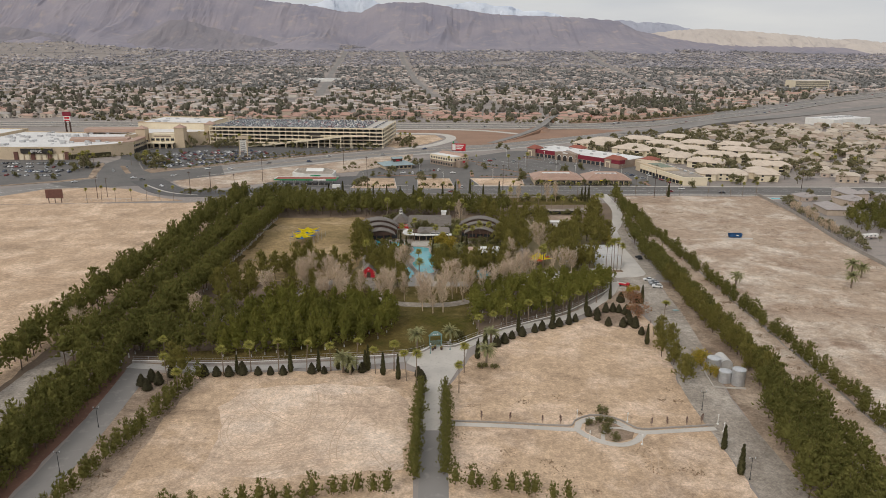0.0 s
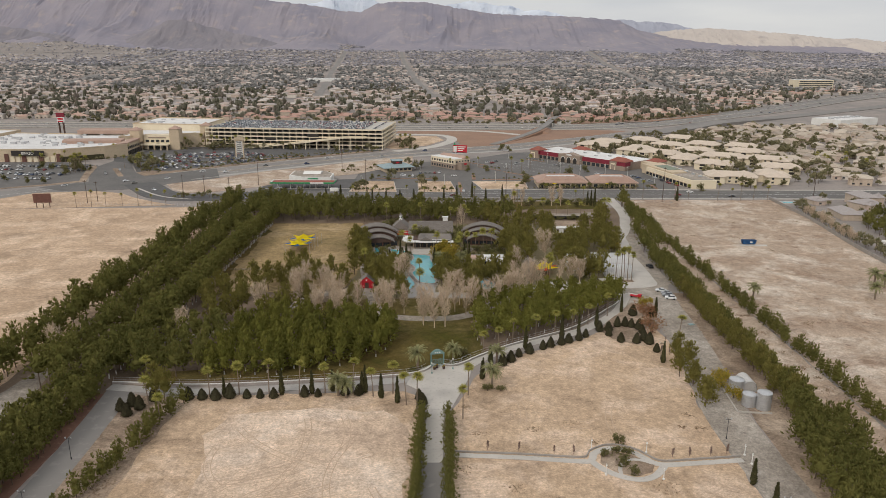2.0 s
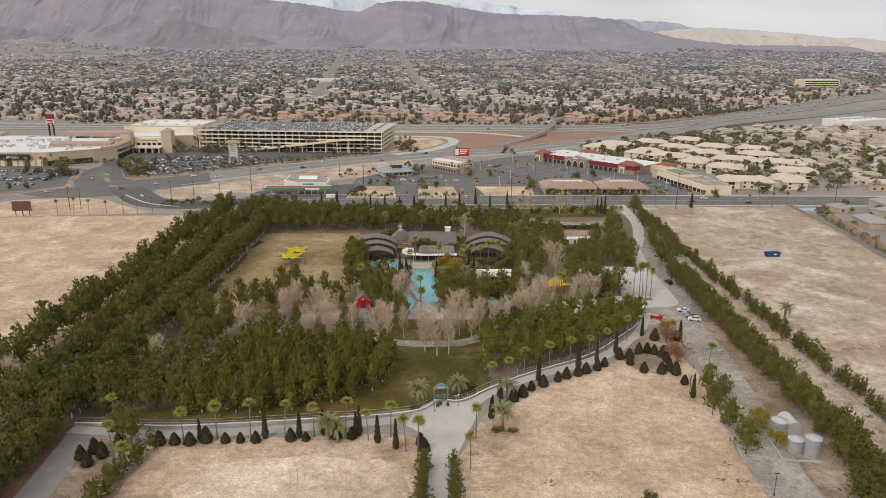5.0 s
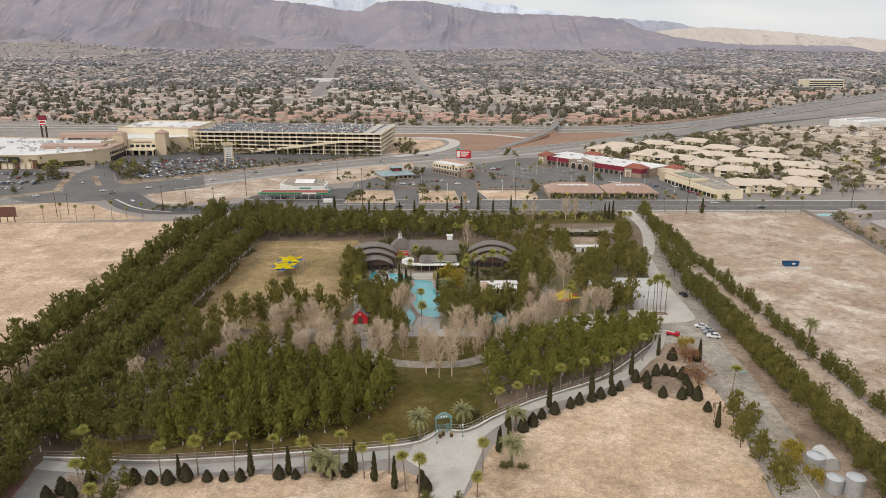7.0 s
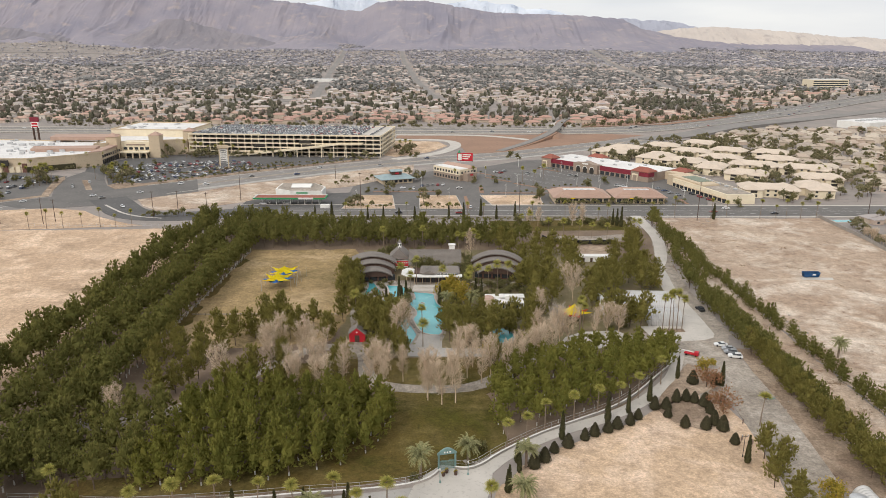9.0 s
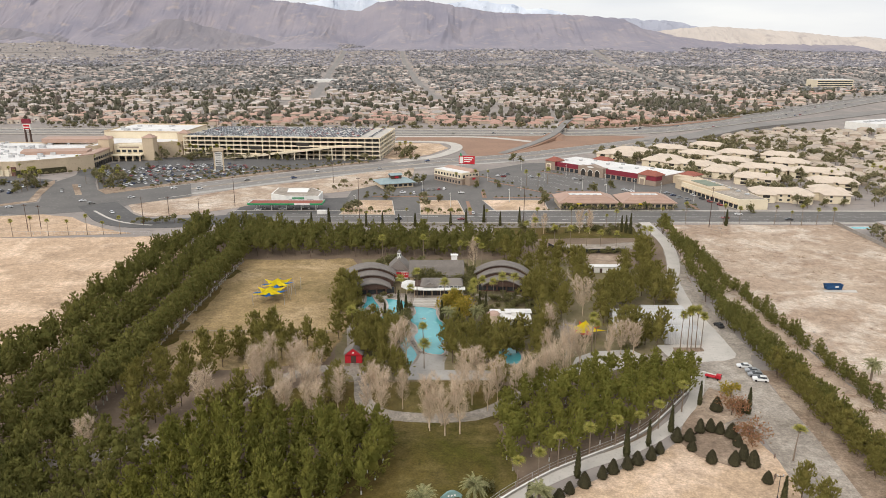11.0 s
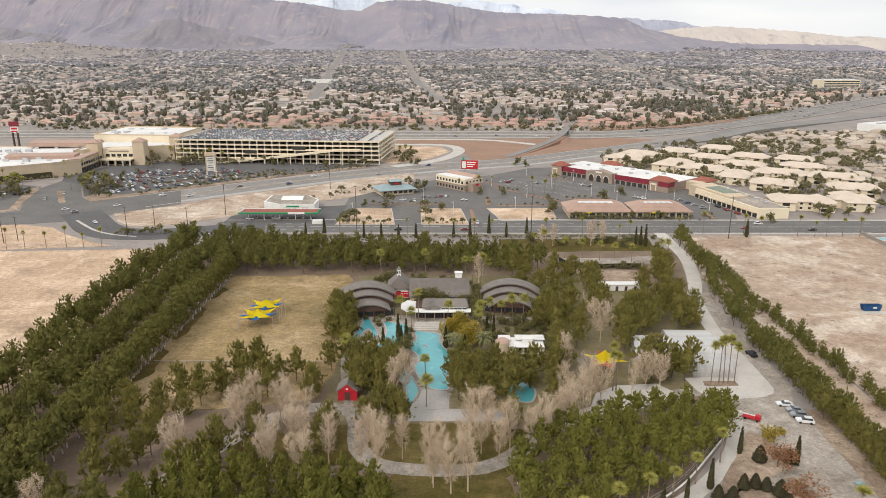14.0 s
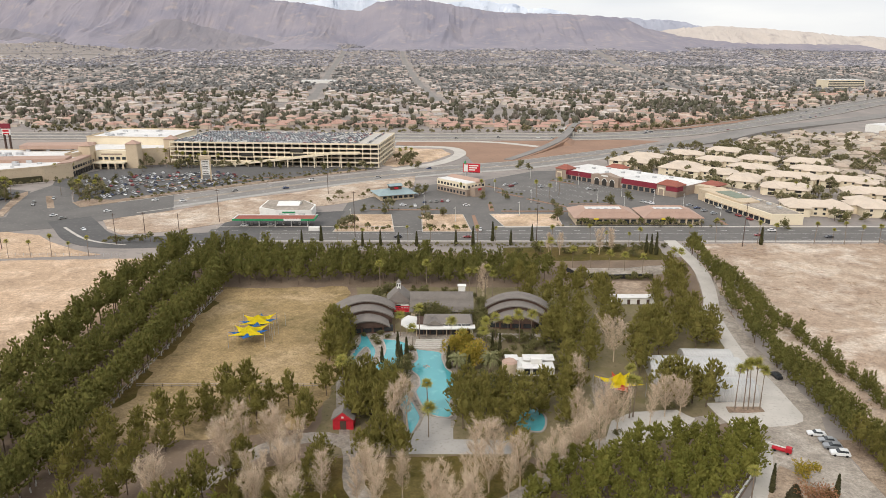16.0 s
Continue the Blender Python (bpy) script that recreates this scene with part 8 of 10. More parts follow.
gs = thing("petrol_canopy", "long petrol station canopy with a green edge", "canopy", m=pose(-130, 531, 0))
boxpart("deck", gs, M["store_tile"], 1, 1, 4.5, 47, 11, 4.8, "dull red canopy top")
for x0, y0, x1, y1, m, lb in ((0, 0, 30, 0.6, "green_paint", "green fascia"), (30, 0, 40, 0.6, "white", "white fascia"), (40, 0, 48, 0.6, "green_paint", "green fascia"), (0, 11.4, 48, 12, "white", ""), (0, 0.6, 0.6, 11.4, "white", ""), (47.4, 0.6, 48, 11.4, "green_paint", "")):
    boxpart("fascia", gs, M[m], x0, y0, 4.1, x1, y1, 5.1, lb)
for k in range(5):
    for y in (3.0, 9.0):
        boxpart("column", gs, M["white"], 5 + 9.5 * k, y, 0, 5.5 + 9.5 * k, y + 0.5, 4.4)
for k in range(4):
    pm = boxpart("pump", gs, M["white"], 9 + 9.5 * k, 5.4, 0.15, 10 + 9.5 * k, 6.4, 1.9, bevel=0.05)
    boxpart("screen", pm, M["black"], 9.2 + 9.5 * k, 5.35, 1.1, 9.8 + 9.5 * k, 5.42, 1.6)
gp = thing("petrol_shop", "white petrol station shop with a flat roof", "shop", m=pose(0, 0, 0))
bm = bmesh.new()
prism(bm, [(-122, 562), (-110, 554), (-88, 554), (-88, 570), (-98, 584), (-122, 584)], 0, 5.2)
part("wall", bm, M["white"], gp, "white stucco walls")
bm = bmesh.new()
prism(bm, [(-121, 563), (-110, 555), (-89, 555), (-89, 569), (-98, 583), (-121, 583)], 5.2, 5.35)
part("roof", bm, M["gravel"], gp, "flat roof with a parapet")
for x0, x1 in ((-108, -104), (-102, -98), (-96, -92)):
    boxpart("shopfront", gp, M["glass"], x0, 553.9, 0.4, x1, 554.0, 3.0)
bm = bmesh.new()
gable(bm, -112, 566, -98, 578, 5.3, 1.8, 0.0, 0.2)
part("roof_ridge", bm, M["white"], gp)
boxpart("sign", gp, M["green_paint"], -106, 553.85, 3.4, -98, 553.98, 4.3, "plain green sign shape")
boxpart("tank", gp, M["white"], -84, 522, 0.1, -78, 525, 2.4, "white box beside the forecourt", 0.1)

# ---- poles and street lamps ----
def pole(x, y, h, label, arm=0.0, deg=0, lean=0.0, m="dark_wood", group="utility poles"):
    top = thing("utility_pole" if m == "dark_wood" else "light_pole", label, "pole", group, pose(x, y, 0, lean, 0, deg))
    cylpart("shaft", top, M[m], 0, 0, -0.3, h, 0.22 if m == "dark_wood" else 0.14, 0.13 if m == "dark_wood" else 0.08, 8)
    if arm:
        boxpart("arm", top, M[m], -arm, -0.08, h - 0.9, arm if m == "dark_wood" else 0.1, 0.08, h - 0.7)
    if m != "dark_wood":
        boxpart("lamp_head", top, M["white"], -arm - 0.4, -0.2, h - 0.95, -arm + 0.4, 0.2, h - 0.7)
        cylpart("base", top, M["concrete"], 0, 0, 0, 0.9, 0.35, n=10)


for x, y, h in ((-55.8, 509, 26), (150, 490, 24), (43, 499, 22), (-181, 494, 17), (-170, 505, 15), (-157, 520, 11), (-142, 545, 20), (-240, 478, 16), (-236, 484, 14), (258, 498, 22), (-90, 630, 16)):
    pole(x, y, h, "tall brown wooden utility pole", 1.2, random.Random(int(x)).uniform(-20, 20), random.Random(int(y)).uniform(-1.5, 1.5))
for x, y in ((52, 600), (75, 640), (98, 605), (96, 665), (118, 620), (135, 600), (62, 690), (30, 640), (110, 580), (150, 585), (-20, 590), (-62, 540), (0, 545), (165, 560), (40, 560)):
    pole(x, y, 9.5, "white metal car park light pole", 1.0, 45, 0, "white", "car park lights")
sg = thing("sign_tower", "tall tan sign tower with pale panels beside the car park", "sign", m=pose(-195, 684, 0, 0, 0, 12))
for sx in (-4, 3):
    boxpart("leg", sg, M["tan"], sx, -0.8, 0, sx + 1, 0.8, 18)
for k in range(6):
    boxpart("panel", sg, M["white"], -3, -0.6, 5 + 1.9 * k, 3, 0.6, 6.6 + 1.9 * k)
    boxpart("text_bar", sg, M["shade_dark"], -2.4, -0.66, 5.5 + 1.9 * k, 2.0, -0.6, 6.0 + 1.9 * k)
boxpart("cap", sg, M["tan"], -4.6, -1.2, 17, 4.6, 1.2, 20, bevel=0.3)
ps = thing("pole_sign", "red and white sign on a tall purple pylon", "sign", m=pose(-450, 848, 0))
for sx in (-3, 2):
    boxpart("leg", ps, M["dark_wood"], sx, -1, 0, sx + 1.2, 1, 18)
boxpart("panel", ps, M["white"], -4, -0.8, 17, 4, 0.8, 27, "pale panel")
boxpart("panel", ps, M["store_red"], -4.6, -1.0, 23.5, 4.6, 1.0, 28.5, "dark red panel")
boxpart("text_bar", ps, M["red_paint"], -3.2, -0.9, 20.4, 3.2, -0.8, 22.4)
boxpart("text_bar", ps, M["red_paint"], -3.2, -0.9, 17.8, 3.2, -0.8, 19.2)

lb = thing("lot_board", "dark brown board on posts beside the sandy field", "sign", m=pose(-262, 464, 0, 0, 0, 8))
for sx in (-4, 0, 4):
    boxpart("post", lb, M["dark_wood"], sx - 0.2, -0.2, 0, sx + 0.2, 0.2, 9)
boxpart("board", lb, M["brick_red"], -5.5, -0.35, 3.5, 5.5, -0.15, 9.5)

# ---- parking garage ----
GM = local(-254, 766, -64, 748)
GL, GD, LV, LH = math.hypot(190, 18), 86.0, 5, 4.0
ga = thing("parking_garage", "five-level cream concrete parking garage with open decks", "parking garage", m=GM)
for k in range(LV + 1):
    boxpart("deck", ga, M["concrete"], 0.4, 0.4, k * LH - 0.1 if k else 0.0, GL - 0.4, GD - 0.4, k * LH + 0.25, "grey concrete deck")
# Near-black sheet added to stand in for shade between the decks.
boxpart("core_wall", ga, M["shade_dark"], 5, 16, 0.3, GL - 5, 17, LV * LH - 0.2, "near-black sheet painting the shade inside the decks")
for k in range(1, LV + 1):
    boxpart("spandrel", ga, M["cream"], 0, -0.25, k * LH - 0.5, GL, 0.3, k * LH + 0.85, "cream front panel")
    boxpart("spandrel", ga, M["cream"], GL - 0.3, 0.3, k * LH - 0.5, GL + 0.25, GD, k * LH + 0.85)
    boxpart("spandrel", ga, M["cream"], -0.25, 0.3, k * LH - 0.5, 0.3, GD, k * LH + 0.85)
boxpart("spandrel", ga, M["cream"], 0, GD - 0.3, LV * LH - 0.5, GL, GD + 0.2, LV * LH + 0.9)
nb = 27
for k in range(nb + 1):
    x = k * (GL - 0.8) / nb
    boxpart("column", ga, M["cream"], x, -0.35, 0, x + 0.8, 0.4, LV * LH + 0.6)
for k in range(1, 11):
    boxpart("column", ga, M["cream"], GL - 0.4, k * 8.0, 0, GL + 0.35, k * 8.0 + 0.8, LV * LH + 0.6)
# Near-black blocks paint the shade of deeper bays.
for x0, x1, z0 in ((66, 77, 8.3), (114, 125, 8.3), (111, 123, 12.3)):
    boxpart("dark_bay", ga, M["shade_dark"], x0, -0.5, z0, x1, 0.35, z0 + 3.2, "near-black block painting an open bay's shade")
bm = bmesh.new()
pts = [(42, 0.4), (66, 2.2), (120, 8.4), (150, 12.4), (174, 12.8)]
for (xa, za), (xb, zb) in zip(pts, pts[1:]):
    for off, hh in ((-7.0, 1.1), (-0.9, 1.1)):
        vs = [bm.verts.new(p) for p in ((xa, off, za - 0.5), (xb, off, zb - 0.5), (xb, off, zb + hh), (xa, off, za + hh), (xa, off + 0.3, za - 0.5), (xb, off + 0.3, zb - 0.5), (xb, off + 0.3, zb + hh), (xa, off + 0.3, za + hh))]
        for f in ((0, 1, 2, 3), (7, 6, 5, 4), (3, 2, 6, 7), (1, 0, 4, 5), (0, 3, 7, 4), (1, 5, 6, 2)):
            bm.faces.new([vs[i] for i in f])
    vs = [bm.verts.new(p) for p in ((xa, -7, za), (xb, -7, zb), (xb, -0.6, zb), (xa, -0.6, za))]
    bm.faces.new(vs)
part("ramp", bm, M["cream"], ga, "sloping cream access ramp")
for k in range(9):
    x = 62 + k * 12
    z = float(np.interp(x, [p[0] for p in pts], [p[1] for p in pts]))
    boxpart("ramp_pier", ga, M["cream"], x, -7.0, 0, x + 0.9, -6.2, max(0.3, z))

# ---- casino ----
cs = thing("casino", "sprawling tan casino with white roofs and tile-capped towers", "casino")
def blockpart(nm, pts, z0, z1, m, lb=""):
    bm = bmesh.new()
    prism(bm, pts, z0, z1)
    bmesh.ops.recalc_face_normals(bm, faces=bm.faces)
    return part(nm, bm, M[m], cs, lb)


def parapet(pts, z, h=1.0, w=0.5):
    bm = bmesh.new()
    ribbon(bm, [Vector(p) for p in (*pts, pts[0])], w / 2, z + h, h)
    part("parapet", bm, M["tan"], cs)


for pts, h in (([(-470, 664), (-404, 657), (-352, 659), (-322, 682), (-308, 698), (-318, 770), (-470, 790)], 11.0), ([(-470, 700), (-560, 690), (-560, 800), (-470, 800)], 13.0), ([(-330, 730), (-309, 752), (-256, 768), (-258, 850), (-340, 850)], 14.0)):
    blockpart("wing", pts, 0, h, "tan", "tan stucco wing")
    cx, cy = sum(p[0] for p in pts) / len(pts), sum(p[1] for p in pts) / len(pts)
    blockpart("flat_roof", [(cx + (x - cx) * 0.985, cy + (y - cy) * 0.985) for x, y in pts], h, h + 0.2, "white_roof", "white flat roof")
    parapet(pts, h)
unit_rng = random.Random(17)
for k in range(16):
    x, y = -455 + 8.2 * k + unit_rng.uniform(-3, 3), unit_rng.choice((684, 700, 730, 748)) + unit_rng.uniform(-5, 5)
    if x < -345 or y > 712:
        boxpart("roof_unit", cs, M["steel"], x, y, 11.2, x + unit_rng.uniform(3, 6), y + 3.2, 11.2 + unit_rng.uniform(1.4, 2.4), bevel=0.06)
blockpart("hotel_block", [(-345, 800), (-262, 790), (-262, 862), (-345, 872)], 0, 20.5, "cream", "tall cream rear block")
blockpart("hotel_roof", [(-343, 802), (-264, 792), (-264, 860), (-343, 870)], 20.5, 20.7, "white_roof")
parapet([(-345, 800), (-262, 790), (-262, 862), (-345, 872)], 20.5, 1.2)
blockpart("tile_apron", [(-372, 700), (-318, 708), (-322, 726), (-380, 720)], 11.2, 14.0, "tile_roof", "red tile roof")
blockpart("tile_apron", [(-392, 770), (-330, 772), (-335, 796), (-398, 792)], 13.0, 16.5, "tile_roof", "red tile roof")
blockpart("tile_strip", [(-316, 690), (-308, 698), (-314, 750), (-321, 748)], 11.0, 12.6, "tile_roof", "red tile edge roof")
blockpart("entrance_block", [(-312, 747), (-283, 747), (-283, 760), (-312, 760)], 0, 14.5, "cream", "cream entrance front")
for x, y, h in ((-318, 744, 20), (-279, 748, 21), (-256, 775, 22)):
    tw = boxpart("tower", cs, M["tan"], x - 5, y - 4, 0, x + 5, y + 6, h, "square tan tower")
    bm = bmesh.new()
    vs = [bm.verts.new(p) for p in ((x - 5.6, y - 4.6, h), (x + 5.6, y - 4.6, h), (x + 5.6, y + 6.6, h), (x - 5.6, y + 6.6, h), (x, y + 1, h + 3.4))]
    for f in ((0, 1, 4), (1, 2, 4), (2, 3, 4), (3, 0, 4), (3, 2, 1, 0)):
        bm.faces.new([vs[i] for i in f])
    part("tower_cap", bm, M["tile_roof"], tw)
boxpart("sign_bar", cs, M["taupe"], -307, 746.8, 11.2, -289, 746.95, 12.6, "plain bars in place of a sign")
boxpart("canopy", cs, M["cream"], -312, 738, 5.0, -284, 747, 6.0, "entrance canopy")
for k in range(5):
    boxpart("window", cs, M["glass"], -310 + 5.2 * k, 746.8, 7.2, -306.5 + 5.2 * k, 746.98, 9.6)
    boxpart("canopy_pier", cs, M["tan"], -312 + 6.5 * k, 738.2, 0, -310.8 + 6.5 * k, 739.4, 5.0)
for k in range(3):
    boxpart("entrance_glass", cs, M["glass"], -309 + 8 * k, 746.8, 0.4, -303 + 8 * k, 746.98, 4.6)
for k in range(9):
    t = (k + 0.5) / 9
    m = pose(-308 - 3.6 * t, 698 + 45 * t, 0, 0, 0, 95)
    for z0, z1, w in ((0.4, 4.6, 1.6), (6.6, 8.8, 1.2)):
        # Lower bays are near-black panels that paint the arcade's shade.
        o = boxpart("arch_bay" if z0 < 1 else "window", cs, M["shade_dark"] if z0 < 1 else M["glass"], -w, -0.3, z0, w, 0.3, z1)
        o.matrix_basis = m
for k in range(10):
    t = (k + 0.5) / 10
    o = boxpart("facade_bay", cs, M["brick_red"] if k % 3 == 0 else M["cream"], -1.9, -0.6, 0, 1.9, 0.3, 5.0 if k % 3 else 7.5)
    o.matrix_basis = pose(-404 + 52 * t, 657 + 2 * t, 0)
boxpart("sign_board", cs, M["shade_dark"], -396, 655.6, 6.0, -366, 656.4, 10.5, "dark sign board")
fc = bpy.data.curves.new("sign_letters", 'FONT')
fc.body, fc.size, fc.extrude, fc.align_x = "BINGO", 3.6, 0.08, 'CENTER'
lt = new("sign_letters", fc)
lt.parent = cs
lt.matrix_basis = pose(-381, 655.45, 7.0, 90)
fc.materials.append(M["white"])
rng = random.Random(3)
for k in range(46):
    x, y = rng.uniform(-465, -330), rng.uniform(668, 780)
    s = rng.uniform(1.0, 2.6)
    boxpart("roof_unit", cs, M["steel"], x, y, 11.1, x + s * 1.8, y + s, 11.2 + s * 0.8)
for k in range(14):
    x, y = rng.uniform(-345, -270), rng.uniform(800, 856)
    boxpart("roof_unit", cs, M["steel"], x, y, 20.6, x + rng.uniform(2, 5), y + 2, 22.0)
blockpart("hedge_wall", [(-352, 657.5), (-322, 678.5), (-324, 680.5), (-354, 659)], 0, 4.5, "topiary", "dark climbing green on the wall")

# ---- apartments ----
def apartment(w, d, h, seed):
    """A two-storey apartment house: cream walls, broad pale hipped roof, rows of windows."""
    top = thing("apartment_house", "two-storey cream apartment house with a pale tile roof", "apartment house", "apartment houses")
    e = d * 0.34
    boxpart("wall", top, M["cream"], -w / 2, -e, 0, w / 2, e, h, "cream stucco walls")
    bm = bmesh.new()
    gable(bm, -w / 2, -e, w / 2, e, h, 3.0, 1.0, 0.35, hip=e * 0.95)
    part("roof", bm, M["apt_roof"], top, "pale tan tile roof")
    for x0, x1 in ((-w / 2 + 1.5, -w / 2 + 13.5), (w / 2 - 13.5, w / 2 - 1.5)) if seed % 2 else ((-6.5, 6.5),):
        boxpart("wing", top, M["cream"], x0, -d / 2, 0, x1, d / 2, h - 0.25, "cream stucco wing")
        bm = bmesh.new()
        gable(bm, x0, -d / 2, x1, d / 2, h - 0.2, 2.7, 0.9, 0.35, along="y", hip=5.4)
        part("wing_roof", bm, M["apt_roof"], top)
        for fl in range(2):
            # Thin near-black panel paints the balcony's shade.
            boxpart("balcony", top, M["shade_dark"], (x0 + x1) / 2 - 2.2, -d / 2 - 0.04, 0.5 + 2.9 * fl, (x0 + x1) / 2 + 2.2, -d / 2 + 0.1, 2.6 + 2.9 * fl, "near-black panel painting the shade of a balcony opening")
    win = None
    for fl in range(2):
        for k in range(int(w / 5)):
            if win is None:
                bm = bmesh.new()
                box(bm, -0.8, -0.06, 0, 0.8, 0.06, 1.4)
                win = bm_mesh("window", bm, M["glass"])
            part("window", win, None, top).matrix_basis = pose(-w / 2 + 2.5 + 5 * k, -e - 0.03, 1.0 + 2.9 * fl)
        for k in range(2):
            part("window", win, None, top).matrix_basis = pose(-w / 2 - 0.03, -e / 2 + e * k, 1.0 + 2.9 * fl, 0, 0, 90)
    return top


APTS = [apartment(38, 24, 6.0, 1), apartment(34, 24, 6.0, 2), apartment(32, 22, 5.8, 3)]
SPOTS = [(161, 754, -38), (222, 798, -38), (268, 820, -38), (192, 722, -38), (237, 757, -38), (276, 764, -36), (208, 697, -38), (250, 716, -36), (222, 664, -34), (262, 674, -34), (296, 706, -30), (238, 630, -30), (227, 568, -12), (262, 572, -8), (286, 612, -16), (296, 655, -30), (180, 780, -38), (310, 748, -34)]
for i, (x, y, a) in enumerate(SPOTS):
    m = pose(x, y, 0, 0, 0, a + (90 if i % 5 == 3 else 0))
    if i < 3:
        APTS[i].matrix_basis = m
    else:
        copy_thing(APTS[i % 3], m)

# ---- parked cars ----
rng = random.Random(11)
def lot_frame(x0, y0, x1, y1):
    return local(x0, y0, x1, y1), math.hypot(x1 - x0, y1 - y0)


m, ln = lot_frame(-250, 613, -138, 699)
ROWS_C = [(-6, 26), (0, 30), (12, 33), (18, 33), (30, 33), (36, 33), (48, 30), (54, 28), (66, 24), (72, 20)]
n_car = 0
for off, cnt in ROWS_C:
    for k in range(cnt):
        if rng.random() < 0.56 and n_car < 205:
            p = m @ Vector((6 + k * 3.5 + rng.uniform(-0.2, 0.2), off + 6, 0))
            if p.y < 742 and p.x > -292:
                car(p.x, p.y, math.degrees(m.to_euler().z) + 90 + (180 if rng.random() < 0.5 else 0), 0.1, rng.randrange(2), "parked car in the casino car park", group="casino car park cars")
                n_car += 1
for gy0 in (572, 590, 596, 614, 632):
    for k in range(34):
        x, y = -418 + 3.3 * k + rng.uniform(-0.2, 0.2), gy0 - 0.1 * k
        if rng.random() < 0.5 and inside(x, y, [(-430, 560), (-390, 548), (-336, 530), (-300, 552), (-296, 585), (-314, 628), (-330, 642), (-430, 642)]):
            car(x, y, 90 + rng.uniform(-3, 3) + (180 if rng.random() < 0.5 else 0), 0.1, rng.randrange(2), "parked car before the casino wing", group="casino car park cars")
for x, y, a in ((40, 662, 42), (44, 658, 42), (48, 668, 42), (66, 655, 42), (156, 590, 20), (158, 582, 20), (160, 574, 20), (163, 566, 20), (174, 570, -76), (176, 560, -76), (179, 550, -76), (172, 582, -76), (-20, 600, 80), (-16, 601, 80), (-12, 602, 80), (-8, 603, 80), (-4, 604, 80), (-34, 590, 10), (-26, 588, 100), (8, 590, 0), (128, 600, -48), (132, 596, -48), (100, 646, 42), (104, 642, 42), (122, 572, 90), (140, 572, 90), (147, 548, 90), (148, 556, 90)):
    car(x, y, a + rng.uniform(-4, 4), 0.08, rng.randrange(2), "parked car at the shops", group="shop cars")
for x, y, a in ((-32, 508, 180), (6, 508, 180), (168, 512, 180), (205, 508, 180), (14, 524, 90), (180, 522, 0), (-124, 534, 0), (-108, 534, 0), (-250, 560, 35), (-240, 552, 38), (-222, 572, 38), (-185, 604, 40), (-125, 650, 40), (-112, 684, 220), (-60, 695, 30), (-20, 740, 210), (-205, 606, 220), (-288, 540, 215), (-160, 640, 220), (-285, 600, 115), (-281, 592, 115), (-278, 612, -65), (-214, 525, -50)):
    car(x, y, a, 0.1, rng.randrange(2), "car driving on the asphalt road", group="road cars")

# cars on the garage roof, one mass of small shells
vs, fs, ix, o = [], [], [], 0
cb = np.array([(-2.2, -0.9, 0.3), (2.2, -0.9, 0.3), (2.2, 0.9, 0.3), (-2.2, 0.9, 0.3), (-2.2, -0.88, 0.95), (2.2, -0.88, 0.85), (2.2, 0.88, 0.85), (-2.2, 0.88, 0.95), (-1.3, -0.7, 1.45), (0.6, -0.7, 1.45), (0.6, 0.7, 1.45), (-1.3, 0.7, 1.45)])
cf = [(0, 1, 5, 4), (1, 2, 6, 5), (2, 3, 7, 6), (3, 0, 4, 7), (8, 9, 10, 11), (4, 5, 9, 8), (5, 6, 10, 9), (6, 7, 11, 10), (7, 4, 8, 11)]
for r in range(12):
    for k in range(63):
        if rng.random() < 0.86 and not (58 < k < 62):
            p = GM @ Vector((4 + k * 2.85 + rng.uniform(-0.15, 0.15), 4 + r * 6.9, LV * LH + 0.1))
            a = GM.to_euler().z + math.pi / 2 * (1 if rng.random() < 0.5 else -1)
            c, s = math.cos(a), math.sin(a)
            v = cb.copy()
            vs.append(np.stack([v[:, 0] * c - v[:, 1] * s + p.x, v[:, 0] * s + v[:, 1] * c + p.y, v[:, 2] + p.z], 1))
            fs.append(np.array(cf) + o)
            ix += [0, 0, 0, 0, 0, 1, 1, 1, 1]
            o += len(v)
tagged(new("roof_deck_cars", mesh_np("roof_deck_cars", np.concatenate(vs), np.concatenate(fs), [M["car_far"], M["glass"]], ix)), "hundreds of cars parked on the garage roof", "cars", "garage cars", "stuff")

# planted islands in the car parks
isl = []
for k, (x, y, w, d, a) in enumerate(((40, 628, 26, 2.2, -48), (62, 600, 34, 2.2, -48), (92, 596, 30, 2.0, 0), (24, 585, 3, 22, 0), (60, 574, 60, 2.4, 0), (120, 574, 44, 2.2, 0), (-30, 578, 50, 2.4, 0), (30, 655, 22, 2.2, -48), (86, 676, 24, 2.0, -48), (160, 545, 2.4, 16, 0), (-160, 690, 50, 2.2, 38), (-200, 668, 60, 2.2, 38), (-225, 690, 50, 2.2, 38))):
    m = pose(x, y, 0, 0, 0, a)
    pts = [tuple((m @ Vector((sx * w / 2, sy * d / 2, 0)))[:2]) for sx, sy in ((-1, -1), (1, -1), (1, 1), (-1, 1))]
    sheet("verge_island_%d" % (k + 1), pts, 0.2 + 0.004 * k, M["gravel_pink"], "kerbed planting island in the car park", "island")
    n = int(max(w, d) / 4)
    for q in range(n):
        u = (q + 0.5) / n - 0.5
        p = m @ Vector((u * w if w > d else 0, u * d if d > w else 0, 0))
        isl.append((p.x, p.y, 0.2, rng.uniform(0.12, 0.42), rng.uniform(0, 6.28), rng.randrange(3)))
ISLAND_SPOTS = isl

